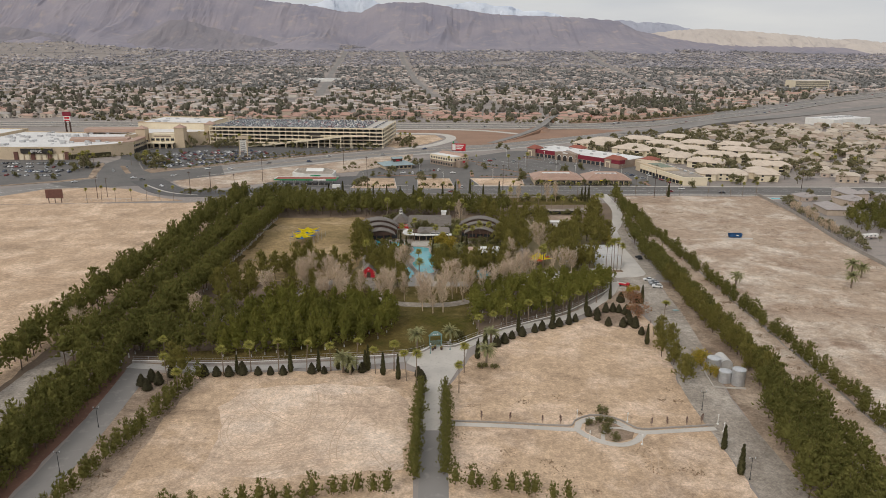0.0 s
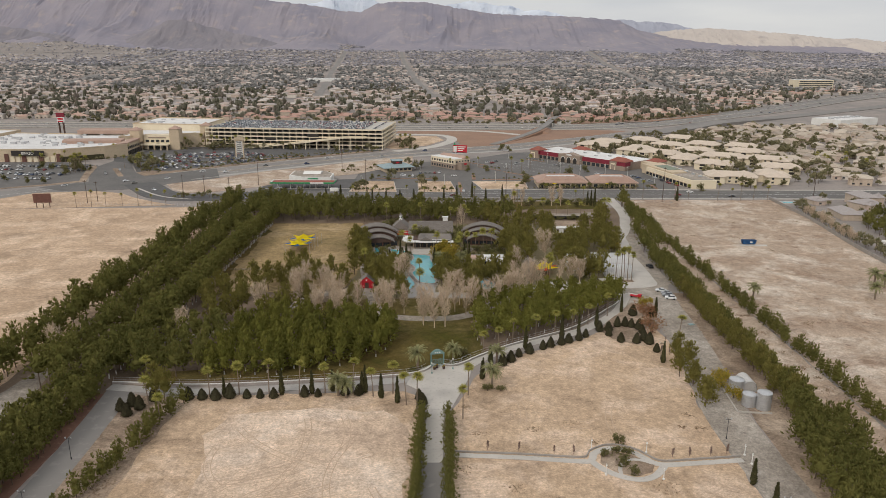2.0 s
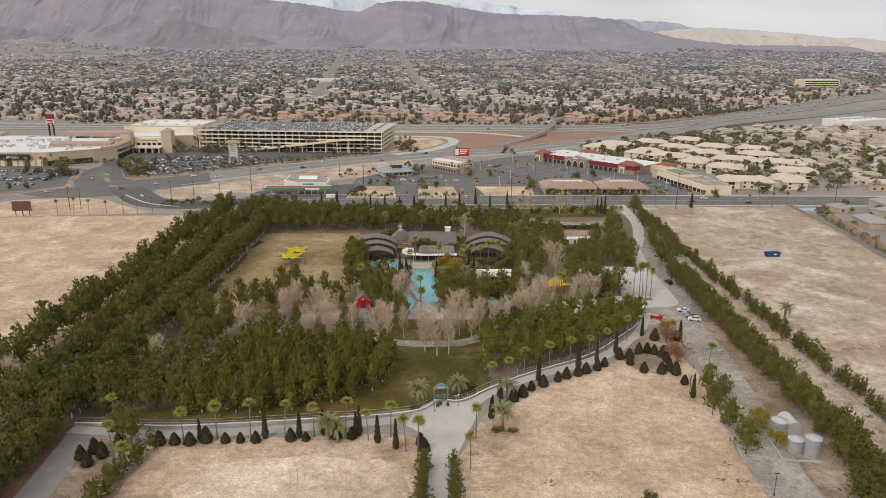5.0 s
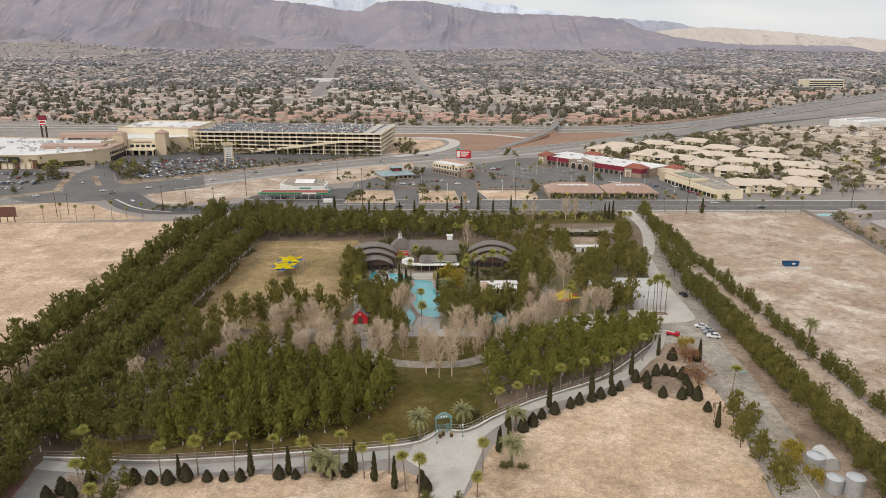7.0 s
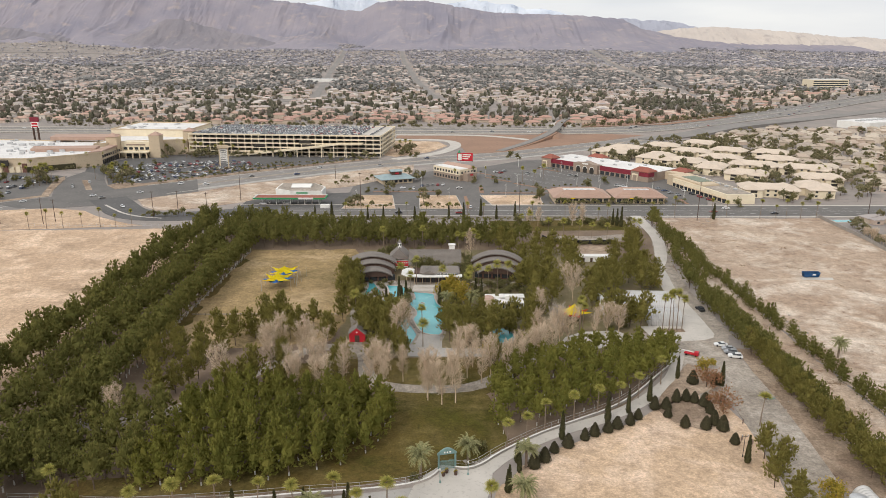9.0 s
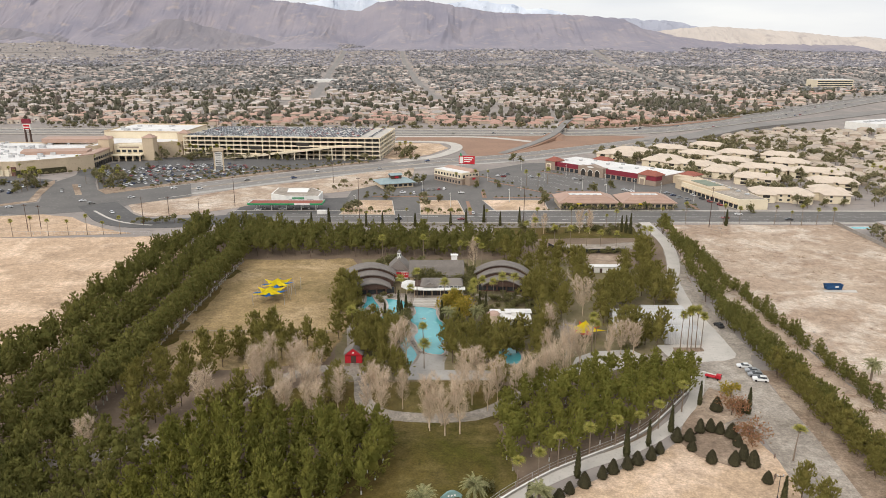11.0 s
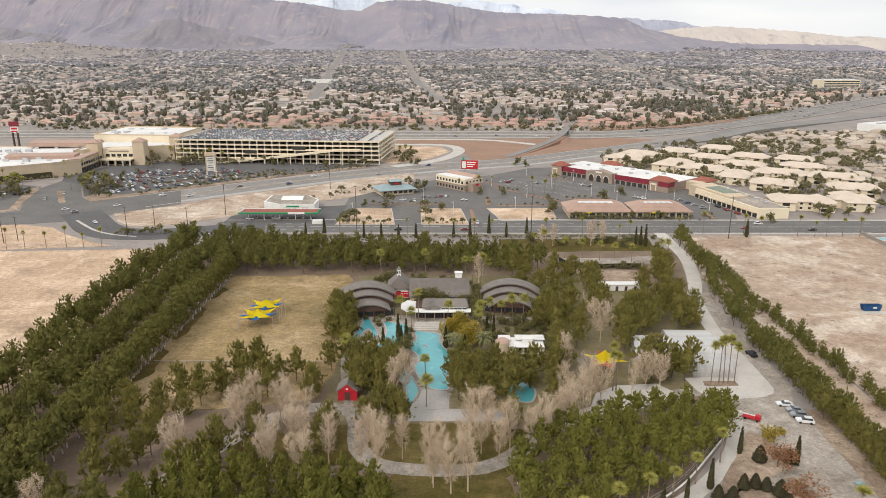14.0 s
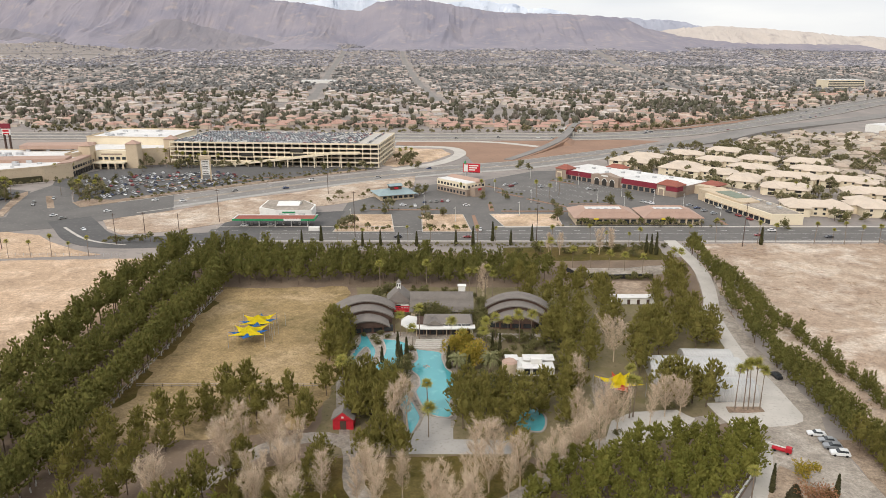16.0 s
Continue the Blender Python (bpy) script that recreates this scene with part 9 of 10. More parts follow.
# ---- freeway and ramps ----
def way(name, line, w, z, m, label, step=18, thick=0.8):
    bm = bmesh.new()
    ribbon(bm, smooth_line(line, step), w, z, thick, True)
    return tagged(new(name, bm_mesh(name, bm, m)), label, "road", kind="structure")


FREE = [(-1500, 990, 0), (-700, 982, 0), (-300, 977, 0), (-60, 973, 0), (57, 974, 0), (165, 972, 0), (276, 1012, 0), (420, 1128, 0), (570, 1258, 0), (925, 1582, 0.3), (1700, 2150, 0)]
way("road_freeway", FREE, 30, 0.4, M["pale_asphalt"], "broad pale freeway with barriers")
ARTERY = [(232, 888, 0), (300, 938, 1.5), (370, 1002, 3.6), (450, 1068, 2.4), (552, 1146, 0.6), (784, 1318, 0.2), (1100, 1560, 0), (1600, 1930, 0)]
way("road_arterial_far", ARTERY, 15, 0.6, M["pale_asphalt"], "pale road rising onto an overpass", 18, 4.6)
way("road_flyover", [(53, 792, 0), (88, 850, 1.5), (118, 905, 4.5), (138, 965, 6), (153, 1025, 6), (172, 1090, 4.5), (200, 1140, 2.5), (264, 1178, 1.2), (422, 1216, 0.6), (600, 1338, 0.3), (1000, 1700, 0)], 4.2, 0.5, M["pale_asphalt"], "pale curved ramp over the freeway")
way("road_loop", [(-50, 735, 0), (-12, 772, 0), (9, 832, 0), (-4, 878, 0), (-60, 884, 0), (-150, 872, 0)], 6, 0.35, M["concrete"], "pale curving ramp", 10)
sheet("ground_loop", [(-50, 752), (-18, 785), (0, 832), (-10, 868), (-60, 875), (-120, 864), (-110, 800)], 0.14, M["sand"], "bare pale sand inside the curving ramp", wob=1)
way("road_loop_west", [(-300, 938, 0), (-60, 932, 0), (40, 925, 0), (100, 880, 0)], 5, 0.45, M["concrete"], "pale slip road", 14)
for s, nm in ((-29.5, "barrier_1"), (0, "barrier_2"), (29.5, "barrier_3")):
    pts = smooth_line(FREE, 18)
    off = []
    for a, b in zip(pts, pts[1:]):
        d = (b - a).normalized()
        off.append(a + Vector((-d.y, d.x, 0)) * s)
    bm = bmesh.new()
    ribbon(bm, off, 0.4, 1.5, 1.1, True)
    tagged(new("wall_" + nm, bm_mesh(nm, bm, M["concrete"])), "pale concrete freeway barrier", "barrier", kind="structure")
for s in (-22, -15, -8, 8, 15, 22):
    dashes("road_lines", [(p[0], p[1]) for p in FREE], 16, 5, 0.2, 0.46, "white lane dashes", s)
for k, ln in enumerate(([(56, 797, 0), (88, 850, 1.2), (118, 905, 4.0), (126, 928, 4.9)], [(151, 1016, 5.4), (172, 1090, 4.0), (200, 1140, 2.0), (264, 1178, 0.8)])):
    bm = bmesh.new()
    ribbon(bm, smooth_line(ln, 10), 7.5, 0.1, 6.0, True)
    tagged(new("ground_bank_%d" % (k + 1), bm_mesh("ground_bank", bm, M["gravel_pink"])), "brown earth bank under the ramp", "embankment", kind="structure")
ov = thing("overpass_abutment", "pale sloping concrete slopes under the ramp", "bridge")
for y0, y1, z in ((895, 935, 4.6), (1012, 1052, 5.2)):
    bm = bmesh.new()
    xa, xb = 116 + (y0 - 900) * 0.27, 116 + (y1 - 900) * 0.27
    vs = [bm.verts.new(p) for p in ((xa - 15, y0, 0), (xa + 17, y0, 0), (xb + 17, y1, 0), (xb - 15, y1, 0), (xa - 7, y0 + 8, z), (xa + 8, y0 + 8, z), (xb + 8, y1 - 6, z), (xb - 7, y1 - 6, z))]
    for f in ((0, 1, 5, 4), (1, 2, 6, 5), (2, 3, 7, 6), (3, 0, 4, 7), (4, 5, 6, 7)):
        bm.faces.new([vs[i] for i in f])
    part("slope", bm, M["concrete"] if y0 > 1000 else M["gravel_pink"], ov, "pale concrete slope paving" if y0 > 1000 else "brown earth embankment")
for k in range(3):
    boxpart("pier", ov, M["concrete"], 137 + 4 * k, 971, 0, 138.4 + 4 * k, 975, 6.0)
for k in range(6):
    x = 290 + 30 * k
    y = float(np.interp(x, [p[0] for p in ARTERY], [p[1] for p in ARTERY]))
    z = float(np.interp(x, [p[0] for p in ARTERY], [p[2] for p in ARTERY]))
    bp = thing("bridge_pier", "concrete pier under the raised road", "pier", "bridge piers", pose(x, y, 0, 0, 0, 42))
    boxpart("shaft", bp, M["concrete"], -1, -5, 0, 1, 5, max(0.5, z - 0.6))
    boxpart("cap", bp, M["concrete"], -1.3, -13, max(0.3, z - 0.9), 1.3, 13, max(0.6, z - 0.2))
for k, (x, y) in enumerate(((225, 1082), (255, 1095), (283, 1098))):
    py = thing("rock_pyramid", "small dark pyramid sculpture on brown gravel", "sculpture", "pyramids", pose(x, y, 1.25))
    cylpart("cone", py, M["store_tile"], 0, 0, 0, 6, 4.5, 0.05, 4)
    boxpart("plinth", py, M["gravel_pink"], -4.2, -4.2, -0.6, 4.2, 4.2, 0.15)
rng = random.Random(17)
fp = smooth_line(FREE, 14)
for k in range(34):
    i = rng.randrange(60, len(fp) - 60)
    d = (fp[i + 1] - fp[i]).normalized()
    s = rng.choice((-25, -18, -11, 11, 18, 25))
    p = fp[i] + Vector((-d.y, d.x, 0)) * s
    car(p.x, p.y, math.degrees(math.atan2(d.y, d.x)) + (180 if s > 0 else 0), 0.45 + rise(p.y) + p.z, rng.randrange(2), "car driving on the freeway", group="freeway cars")

# ---- streets of the city ----
STREETS = [([(-264, 1497), (-330, 2050), (-399, 2638), (-520, 3900)], 8), ([(-10, 1427), (-90, 2200), (-180, 3200), (-240, 4100)], 7), ([(-900, 1260), (-480, 1330), (-264, 1500)], 8), ([(-1300, 1700), (-560, 1780), (-399, 2100)], 7), ([(-1800, 2600), (1800, 2640)], 9), ([(-1400, 1480), (-20, 1500), (640, 1540), (1500, 1900)], 7), ([(-2000, 3300), (2100, 3350)], 9), ([(520, 1540), (620, 2600), (760, 4000)], 8), ([(-900, 1300), (-1150, 2600), (-1400, 4100)], 8), ([(1100, 1900), (1400, 3000), (1700, 4100)], 8)]
for line, w in STREETS:
    way("road_city", line, w, 0.35, M["pale_asphalt"], "pale straight city street", 60)


def near_street(x, y):
    for line, w in STREETS:
        for (x0, y0), (x1, y1) in zip(line, line[1:]):
            dx, dy = x1 - x0, y1 - y0
            t = max(0, min(1, ((x - x0) * dx + (y - y0) * dy) / (dx * dx + dy * dy)))
            if math.hypot(x - x0 - dx * t, y - y0 - dy * t) < w + 9:
                return True
    return False


FREE2 = [(p.x, p.y) for p in smooth_line(FREE, 60)]
def side(x, y):
    """True north of the freeway's belt."""
    fy = float(np.interp(x, [p[0] for p in FREE2], [p[1] for p in FREE2]))
    return y - fy


# house template: walls and a hipped roof as loose pieces
def house_arrays(w, d, h, rh, hip, wing):
    v, f, ix = [], [], []
    def quad(q, m):
        o = len(v)
        v.extend(q)
        f.append((o, o + 1, o + 2, o + 3))
        ix.append(m)
    def body(x0, y0, x1, y1):
        o = len(v)
        v.extend([(x0, y0, -1), (x1, y0, -1), (x1, y1, -1), (x0, y1, -1), (x0, y0, h), (x1, y0, h), (x1, y1, h), (x0, y1, h)])
        for a in ((0, 1, 5, 4), (1, 2, 6, 5), (2, 3, 7, 6), (3, 0, 4, 7)):
            f.append(tuple(o + i for i in a))
            ix.append(0)
        o = len(v)
        e = 0.6
        ym = (y0 + y1) / 2
        v.extend([(x0 - e, y0 - e, h), (x1 + e, y0 - e, h), (x1 + e, y1 + e, h), (x0 - e, y1 + e, h), (x0 + hip, ym, h + rh), (x1 - hip, ym, h + rh)])
        for a in ((0, 1, 5, 4), (2, 3, 4, 5), (3, 0, 4, 4), (1, 2, 5, 5)):
            f.append(tuple(o + i for i in a))
            ix.append(1)
    body(-w / 2, -d / 2, w / 2, d / 2)
    if wing:
        body(-w / 2 + 1, -d / 2 - wing, -w / 2 + 8, -d / 2 + 1)
    for k in range(3):
        x = -w / 2 + 3 + k * w / 3.2
        quad([(x, -d / 2 - 0.06 - (wing if k == 0 else 0), 0.8), (x + 1.8, -d / 2 - 0.06 - (wing if k == 0 else 0), 0.8), (x + 1.8, -d / 2 - 0.06 - (wing if k == 0 else 0), 2.2), (x, -d / 2 - 0.06 - (wing if k == 0 else 0), 2.2)], 2)
    return np.array(v, float), np.array(f), np.array(ix)


HOUSES = [house_arrays(15, 11, 3.2, 2.2, 4, 3.5), house_arrays(17, 12, 5.8, 2.4, 4.5, 3), house_arrays(13, 11, 3.2, 2.0, 3.5, 0), house_arrays(19, 12, 3.4, 2.4, 4.5, 4.5), house_arrays(14, 12, 5.8, 2.2, 4, 2.5)]


def settle(name, spots, label, seed, roof, wall="far_wall"):
    rng = random.Random(seed)
    vs, fs, ix, o = [], [], [], 0
    for x, y, a in spots:
        v, f, i = HOUSES[rng.randrange(len(HOUSES))]
        c, s = math.cos(a), math.sin(a)
        k = rng.uniform(0.85, 1.12)
        vs.append(np.stack([(v[:, 0] * c - v[:, 1] * s) * k + x, (v[:, 0] * s + v[:, 1] * c) * k + y, v[:, 2] * k + rise(y, x)], 1))
        fs.append(f + o)
        ix.append(i)
        o += len(v)
    me = mesh_np(name, np.concatenate(vs), np.concatenate(fs), [M[wall], roof, M["glass"]], np.concatenate(ix))
    return tagged(new(name, me), label, "houses", "city houses", "stuff")


def view_half(y):
    return 0.66 * y + 160


def quarter(y0, y1, seed, dx=19.0, dy=27.0, keep=0.78):
    """House spots along rows of streets."""
    rng = random.Random(seed)
    out = []
    y = y0
    r = 0
    while y < y1:
        w = view_half(y)
        x = -w
        while x < w:
            a = 0.12 * noise.noise((x * 0.002, y * 0.002, 4.0)) * 6
            px, py = x + rng.uniform(-5, 5), y + rng.uniform(-6, 6) + 40 * noise.noise((x * 0.004, y * 0.004, 1.0))
            open_land = noise.noise((px * 0.0035, py * 0.0035, 12.0)) > 0.3
            fan = rise(py, px) - rise(py)
            if fan > 10 and rng.random() < 0.72:
                x += dx
                continue
            if rng.random() < keep and side(px, py) > 55 and not near_street(px, py) and not open_land:
                out.append((px, py, a + (math.pi if r % 2 else 0) + rng.choice((0, 0, math.pi / 2))))
            x += dx
        y += dy if r % 2 else dy * 0.72
        r += 1
    return out


def house_makers(roof="pink_tile", label="stucco suburban house with a pinkish tile roof"):
    """The nearer houses one by one: walls, roof and windows as parts."""
    out = []
    for k, (v, f, ix) in enumerate(HOUSES):
        top = thing("suburban_house", label, "house", "suburban houses")
        for nm, j, m in (("wall", 0, M["far_wall"]), ("roof", 1, M[roof])):
            g = f[ix == j]
            part(nm, mesh_np(nm, v, g, [m]), None, top)
        for q in f[ix == 2]:
            part("window", mesh_np("window", v[q], [(0, 1, 2, 3)], [M["glass"]]), None, top)
        out.append(top)
    return out


def build_houses(makers, spots, seed):
    rng = random.Random(seed)
    for i, (x, y, a) in enumerate(spots):
        k = i if i < len(makers) else rng.randrange(len(makers))
        s = rng.uniform(0.88, 1.1)
        m = pose(x, y, rise(y), 0, 0, math.degrees(a)) @ Matrix.Diagonal((s, s, s, 1))
        if i < len(makers):
            makers[k].matrix_basis = m
        else:
            copy_thing(makers[k], Matrix()).matrix_basis = m


near_q, mid_q, far_q = quarter(1075, 1700, 41, keep=0.58), quarter(1700, 2700, 42, keep=0.34), quarter(2700, 4150, 43, 24, 34, 0.30)
near_q.sort(key=lambda q: math.hypot(q[0], q[1]))
build_houses(house_makers(), near_q[:90], 56)
settle("houses_near", [q for q in near_q[90:] if side(q[0], q[1]) < 240], "rows of pinkish tile-roofed suburban houses", 51, M["pink_tile"])
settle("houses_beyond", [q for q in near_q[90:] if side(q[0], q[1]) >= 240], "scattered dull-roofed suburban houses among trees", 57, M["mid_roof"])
settle("houses_mid", mid_q, "dense suburban houses among trees", 52, M["mid_roof"], "hazed_wall")
settle("houses_far", far_q, "far suburban houses below the mountains", 53, M["hazed_roof"], "hazed_wall")
# houses south of the freeway, east side
def art_y(x):
    return float(np.interp(x, [57, 142] + [p[0] for p in ARTERY], [754, 820] + [p[1] for p in ARTERY]))


east = []
rng = random.Random(61)
for y in np.arange(560, 1000, 24):
    for x in np.arange(250, 900, 19):
        px, py = x + rng.uniform(-3, 3), y + rng.uniform(-3, 3)
        if py < art_y(px) - 40 and px > 318 and px < view_half(py) and rng.random() < 0.8 and not (470 < px < 640 and 985 < py < 1090) and all(math.hypot(px - a, py - b) > 27 for a, b, _ in SPOTS):
            east.append((px, py, -0.5 + rng.choice((0, math.pi / 2))))
settle("houses_east", east, "pale tile-roofed houses beside the apartments", 54, M["tan_roof"])
right = [(256, 488, 0.1), (284, 484, 1.6), (312, 489, 0.1), (340, 484, 1.5), (272, 462, 0.4), (318, 460, 0.2), (350, 458, 1.6), (380, 462, 0.1), (330, 432, 0), (362, 434, 1.4), (252, 446, 1.5), (320, 408, 0), (330, 404, 0.2), (360, 406, 0), (276, 380, 0.1), (306, 378, 0.2), (338, 376, 0), (268, 350, 0), (296, 346, 0.1), (330, 344, 0), (262, 318, 0.2), (292, 312, 0)]
build_houses(house_makers("mid_roof", "older stucco house with a dull tile or shingle roof"), right, 55)
for x, y, a, ln, lb in ((234, 378, 10, 9.0, "long white travel trailer parked by a yard wall"), (229, 433, 25, 6.5, "small white camper parked by a yard wall")):
    tr = thing("travel_trailer", lb, "trailer", "trailers", pose(x + 4, y, 0.05, 0, 0, a))
    boxpart("body", tr, M["white"], -ln / 2, -1.2, 0.6, ln / 2, 1.2, 2.9, bevel=0.25)
    boxpart("stripe", tr, M["brick_red"], -ln / 2 + 0.3, -1.22, 1.0, ln / 2 - 0.3, -1.19, 1.35)
    for k in range(3):
        boxpart("window", tr, M["glass"], -ln / 2 + 0.9 + k * ln / 3.4, -1.23, 1.7, -ln / 2 + 2.0 + k * ln / 3.4, -1.18, 2.3)
    for sx in (-0.5, 0.5):
        part("wheel", CAR_MESH[0][2], None, tr).matrix_basis = pose(sx, -1.0, 0.33)
yp = thing("yard_pool", "pale turquoise swimming pool in a walled yard", "pool", m=pose(238, 489, 0))
boxpart("coping", yp, M["concrete"], -6.5, -3.5, 0, 6.5, 3.5, 0.12)
boxpart("water", yp, M["water"], -5.5, -2.5, 0.02, 5.5, 2.5, 0.16)
outline_wall("wall_boundary", smooth_line([(228, 500), (227, 470), (226, 440), (221, 400), (217.5, 370), (215, 325), (212, 240)], 8), 1.9, 0.4, M["stone"], "grey block boundary wall of the east lot")

# big pale boxes: depot, far office
for x, y, a, w, d, h, nm, lb in ((572, 1030, 28, 84, 44, 9, "warehouse", "large white flat-roofed warehouse"), (924, 1830, 4, 90, 45, 22, "office_block", "long pale three-storey office block"), (-340, 2050, 2, 90, 40, 7, "school_hall", "long white-roofed low building")):
    t = thing(nm, lb, "building", m=pose(x, y, rise(y), 0, 0, a))
    boxpart("wall", t, M["white"] if nm != "office_block" else M["cream"], -w / 2, -d / 2, -1, w / 2, d / 2, h)
    boxpart("roof", t, M["white_roof"], -w / 2 + 0.5, -d / 2 + 0.5, h, w / 2 - 0.5, d / 2 - 0.5, h + 0.3)
    if nm == "office_block":
        for k in range(4):
            boxpart("window_band", t, M["glass"], -w / 2 + 2, -d / 2 - 0.2, 2 + 5 * k, w / 2 - 2, -d / 2, 4.6 + 5 * k, "long dark window band")
    for k in range(6):
        boxpart("roof_unit", t, M["steel"], -w / 2 + 8 + k * w / 7, -3, h + 0.3, -w / 2 + 13 + k * w / 7, 3, h + 2)

# ---- city trees ----
def clump_arrays(seed, h, r, lobes, per, size):
    """A far tree: a short trunk under a few rounded cushions of foliage with loose sprays on them."""
    rng = np.random.default_rng(seed)
    az = rng.uniform(0, 6.28, lobes) + np.arange(lobes) * 6.28 / lobes
    far = r * (0.38 if lobes > 1 else 0.0) * rng.uniform(0.6, 1.2, lobes)
    c = np.stack([np.cos(az) * far, np.sin(az) * far, h * rng.uniform(0.14, 0.3, lobes)], 1)
    w = np.stack([np.cos(az) * 0.25, np.sin(az) * 0.25, np.ones(lobes)], 1)
    ln, rad = h * rng.uniform(0.6, 0.78, lobes), r * rng.uniform(0.5, 0.7, lobes) * (1.0 if lobes > 1 else 1.45)
    crown = plumes(c, w, ln, rad, rng) if per else brushes(c, w, ln, rad, rng)
    if per:
        crown = merge([crown, sprays(c, w, ln, rad, per, size, size * 0.5, rng)])
    return (tube((0, 0, -1.0), (0, 0, h * 0.4), 0.22, 0.14, 4), crown) if lobes > 1 else (crown,)


def bush_arrays(seed, h, r, n=34):
    """A loose shrub or small tree: needle and leaf brushes over a short trunk."""
    rng = np.random.default_rng(seed)
    d = rng.normal(0, 1, (n, 3))
    d[:, 2] = np.abs(d[:, 2]) * 0.9 - 0.2
    d /= np.linalg.norm(d, axis=1, keepdims=True)
    c = d * (r * 0.62, r * 0.62, h * 0.3) * rng.uniform(0.5, 1.1, (n, 1)) + (0, 0, h * 0.5)
    w = d * 0.7 + (0, 0, 0.7) + rng.normal(0, 0.3, (n, 3))
    ln, rad = rng.uniform(0.28, 0.5, n) * r + 0.3, rng.uniform(0.13, 0.24, n) * r + 0.08
    return tube((0, 0, -0.3), (0, 0, h * 0.5), 0.16, 0.1, 4), merge([brushes(c, w, ln, rad, rng), sprays(c, w, ln, rad * 1.4, 3, 0.3 * r, 0.12 * r, rng)])


BUSHES = [bush_arrays(s, h, r) for s, h, r in ((1, 5.5, 2.8), (2, 7.5, 3.3), (3, 4.0, 2.6), (4, 9, 2.9))]
NEAR_CLUMPS = [clump_arrays(s, h, r, 3, 10, 1.3) for s, h, r in ((1, 5.5, 2.8), (2, 7.5, 3.3), (3, 4.0, 2.4), (4, 9, 2.7))]
MID_CLUMPS = [clump_arrays(s, h, r * 0.9, 1, 2, 1.6) for s, h, r in ((5, 7.0, 4.0), (6, 8.5, 4.2), (7, 6.0, 3.6))]
FAR_CLUMPS = [clump_arrays(s, h, r, 1, 0, 2.0) for s, h, r in ((5, 6.5, 4.4), (6, 7.5, 4.6), (7, 5.5, 4.0))]
# These three leaf colours hold distance haze, paler and greyer farther off.
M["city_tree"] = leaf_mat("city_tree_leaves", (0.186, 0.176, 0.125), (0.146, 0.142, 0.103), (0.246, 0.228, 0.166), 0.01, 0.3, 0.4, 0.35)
M["mid_tree"] = leaf_mat("hazed_mid_leaves", (0.273, 0.266, 0.250), (0.221, 0.218, 0.211), (0.336, 0.322, 0.298), 0.01, 0.2, 0.35, 0.35)
M["far_tree"] = leaf_mat("hazed_far_leaves", (0.358, 0.343, 0.364), (0.304, 0.296, 0.320), (0.419, 0.400, 0.412), 0.01, 0.2, 0.25, 0.35)
M["apt_tree"] = leaf_mat("dusty_olive_leaves", (0.235, 0.212, 0.115), (0.19, 0.172, 0.095), (0.29, 0.255, 0.15), 0.05, 0.4, 0.4)
M["grey_tree"] = leaf_mat("grey_winter_trees", (0.22, 0.19, 0.152), (0.18, 0.156, 0.128), (0.26, 0.225, 0.182), 0.01, 0.3, 0.35)


def city_trees(name, arrays, y0, y1, n, seed, label, m, test, big=0.12):
    rng = random.Random(seed)
    out = []
    while len(out) < n:
        u = rng.random()
        y = y0 + (y1 - y0) * u
        x = rng.uniform(-1, 1) * view_half(y)
        if rng.random() > view_half(y) / view_half(y1) or not test(x, y):
            continue
        if noise.noise((x * 0.006, y * 0.006, 21.0)) + rng.uniform(-0.5, 0.5) < -0.15 or (rise(y, x) - rise(y) > 8 and rng.random() < 0.85):
            continue
        out.append((x, y, rise(y, x), rng.uniform(0.6, 1.35) + (rng.uniform(0.2, 0.7) if rng.random() < big else 0), rng.uniform(0, 6.28), rng.randrange(len(arrays))))
    return joined(name, arrays, out, [M["bark"], m] if len(arrays[0]) > 1 else [m], label, "trees", "city trees")


north_ok = lambda x, y: side(x, y) > 42 and not near_street(x, y)
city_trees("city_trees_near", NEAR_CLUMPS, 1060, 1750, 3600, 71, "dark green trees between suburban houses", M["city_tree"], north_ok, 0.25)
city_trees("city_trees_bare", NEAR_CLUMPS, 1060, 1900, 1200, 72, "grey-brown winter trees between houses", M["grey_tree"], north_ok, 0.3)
city_trees("city_trees_mid", MID_CLUMPS, 1700, 2750, 17000, 73, "trees among the mid-distance houses, haze put into their leaf colour", M["mid_tree"], north_ok)
city_trees("city_trees_far", FAR_CLUMPS, 2700, 4250, 30000, 74, "trees among the far houses, haze put into their leaf colour", M["far_tree"], north_ok)
rng = random.Random(81)
spots = []
while len(spots) < 900:
    x, y = (rng.uniform(140, 760), rng.uniform(545, 1000)) if len(spots) < 450 else (rng.uniform(150, 430), rng.uniform(550, 900))
    if y < art_y(x) - 22 and x < view_half(y) and not (470 < x < 640 and 985 < y < 1080) and (x > 215 or y > 640) and all(math.hypot(x - a, y - b) > 14.5 for a, b, _ in SPOTS) and (y - 618 > -1.14 * (x - 157) + 60 or x > 210):
        spots.append((x, y, 0.0, rng.uniform(0.7, 1.35), rng.uniform(0, 6.28), rng.randrange(4)))
joined("city_trees_apartments", BUSHES, spots, [M["bark"], M["apt_tree"]], "dusty olive trees between the apartment houses", "trees", "city trees")
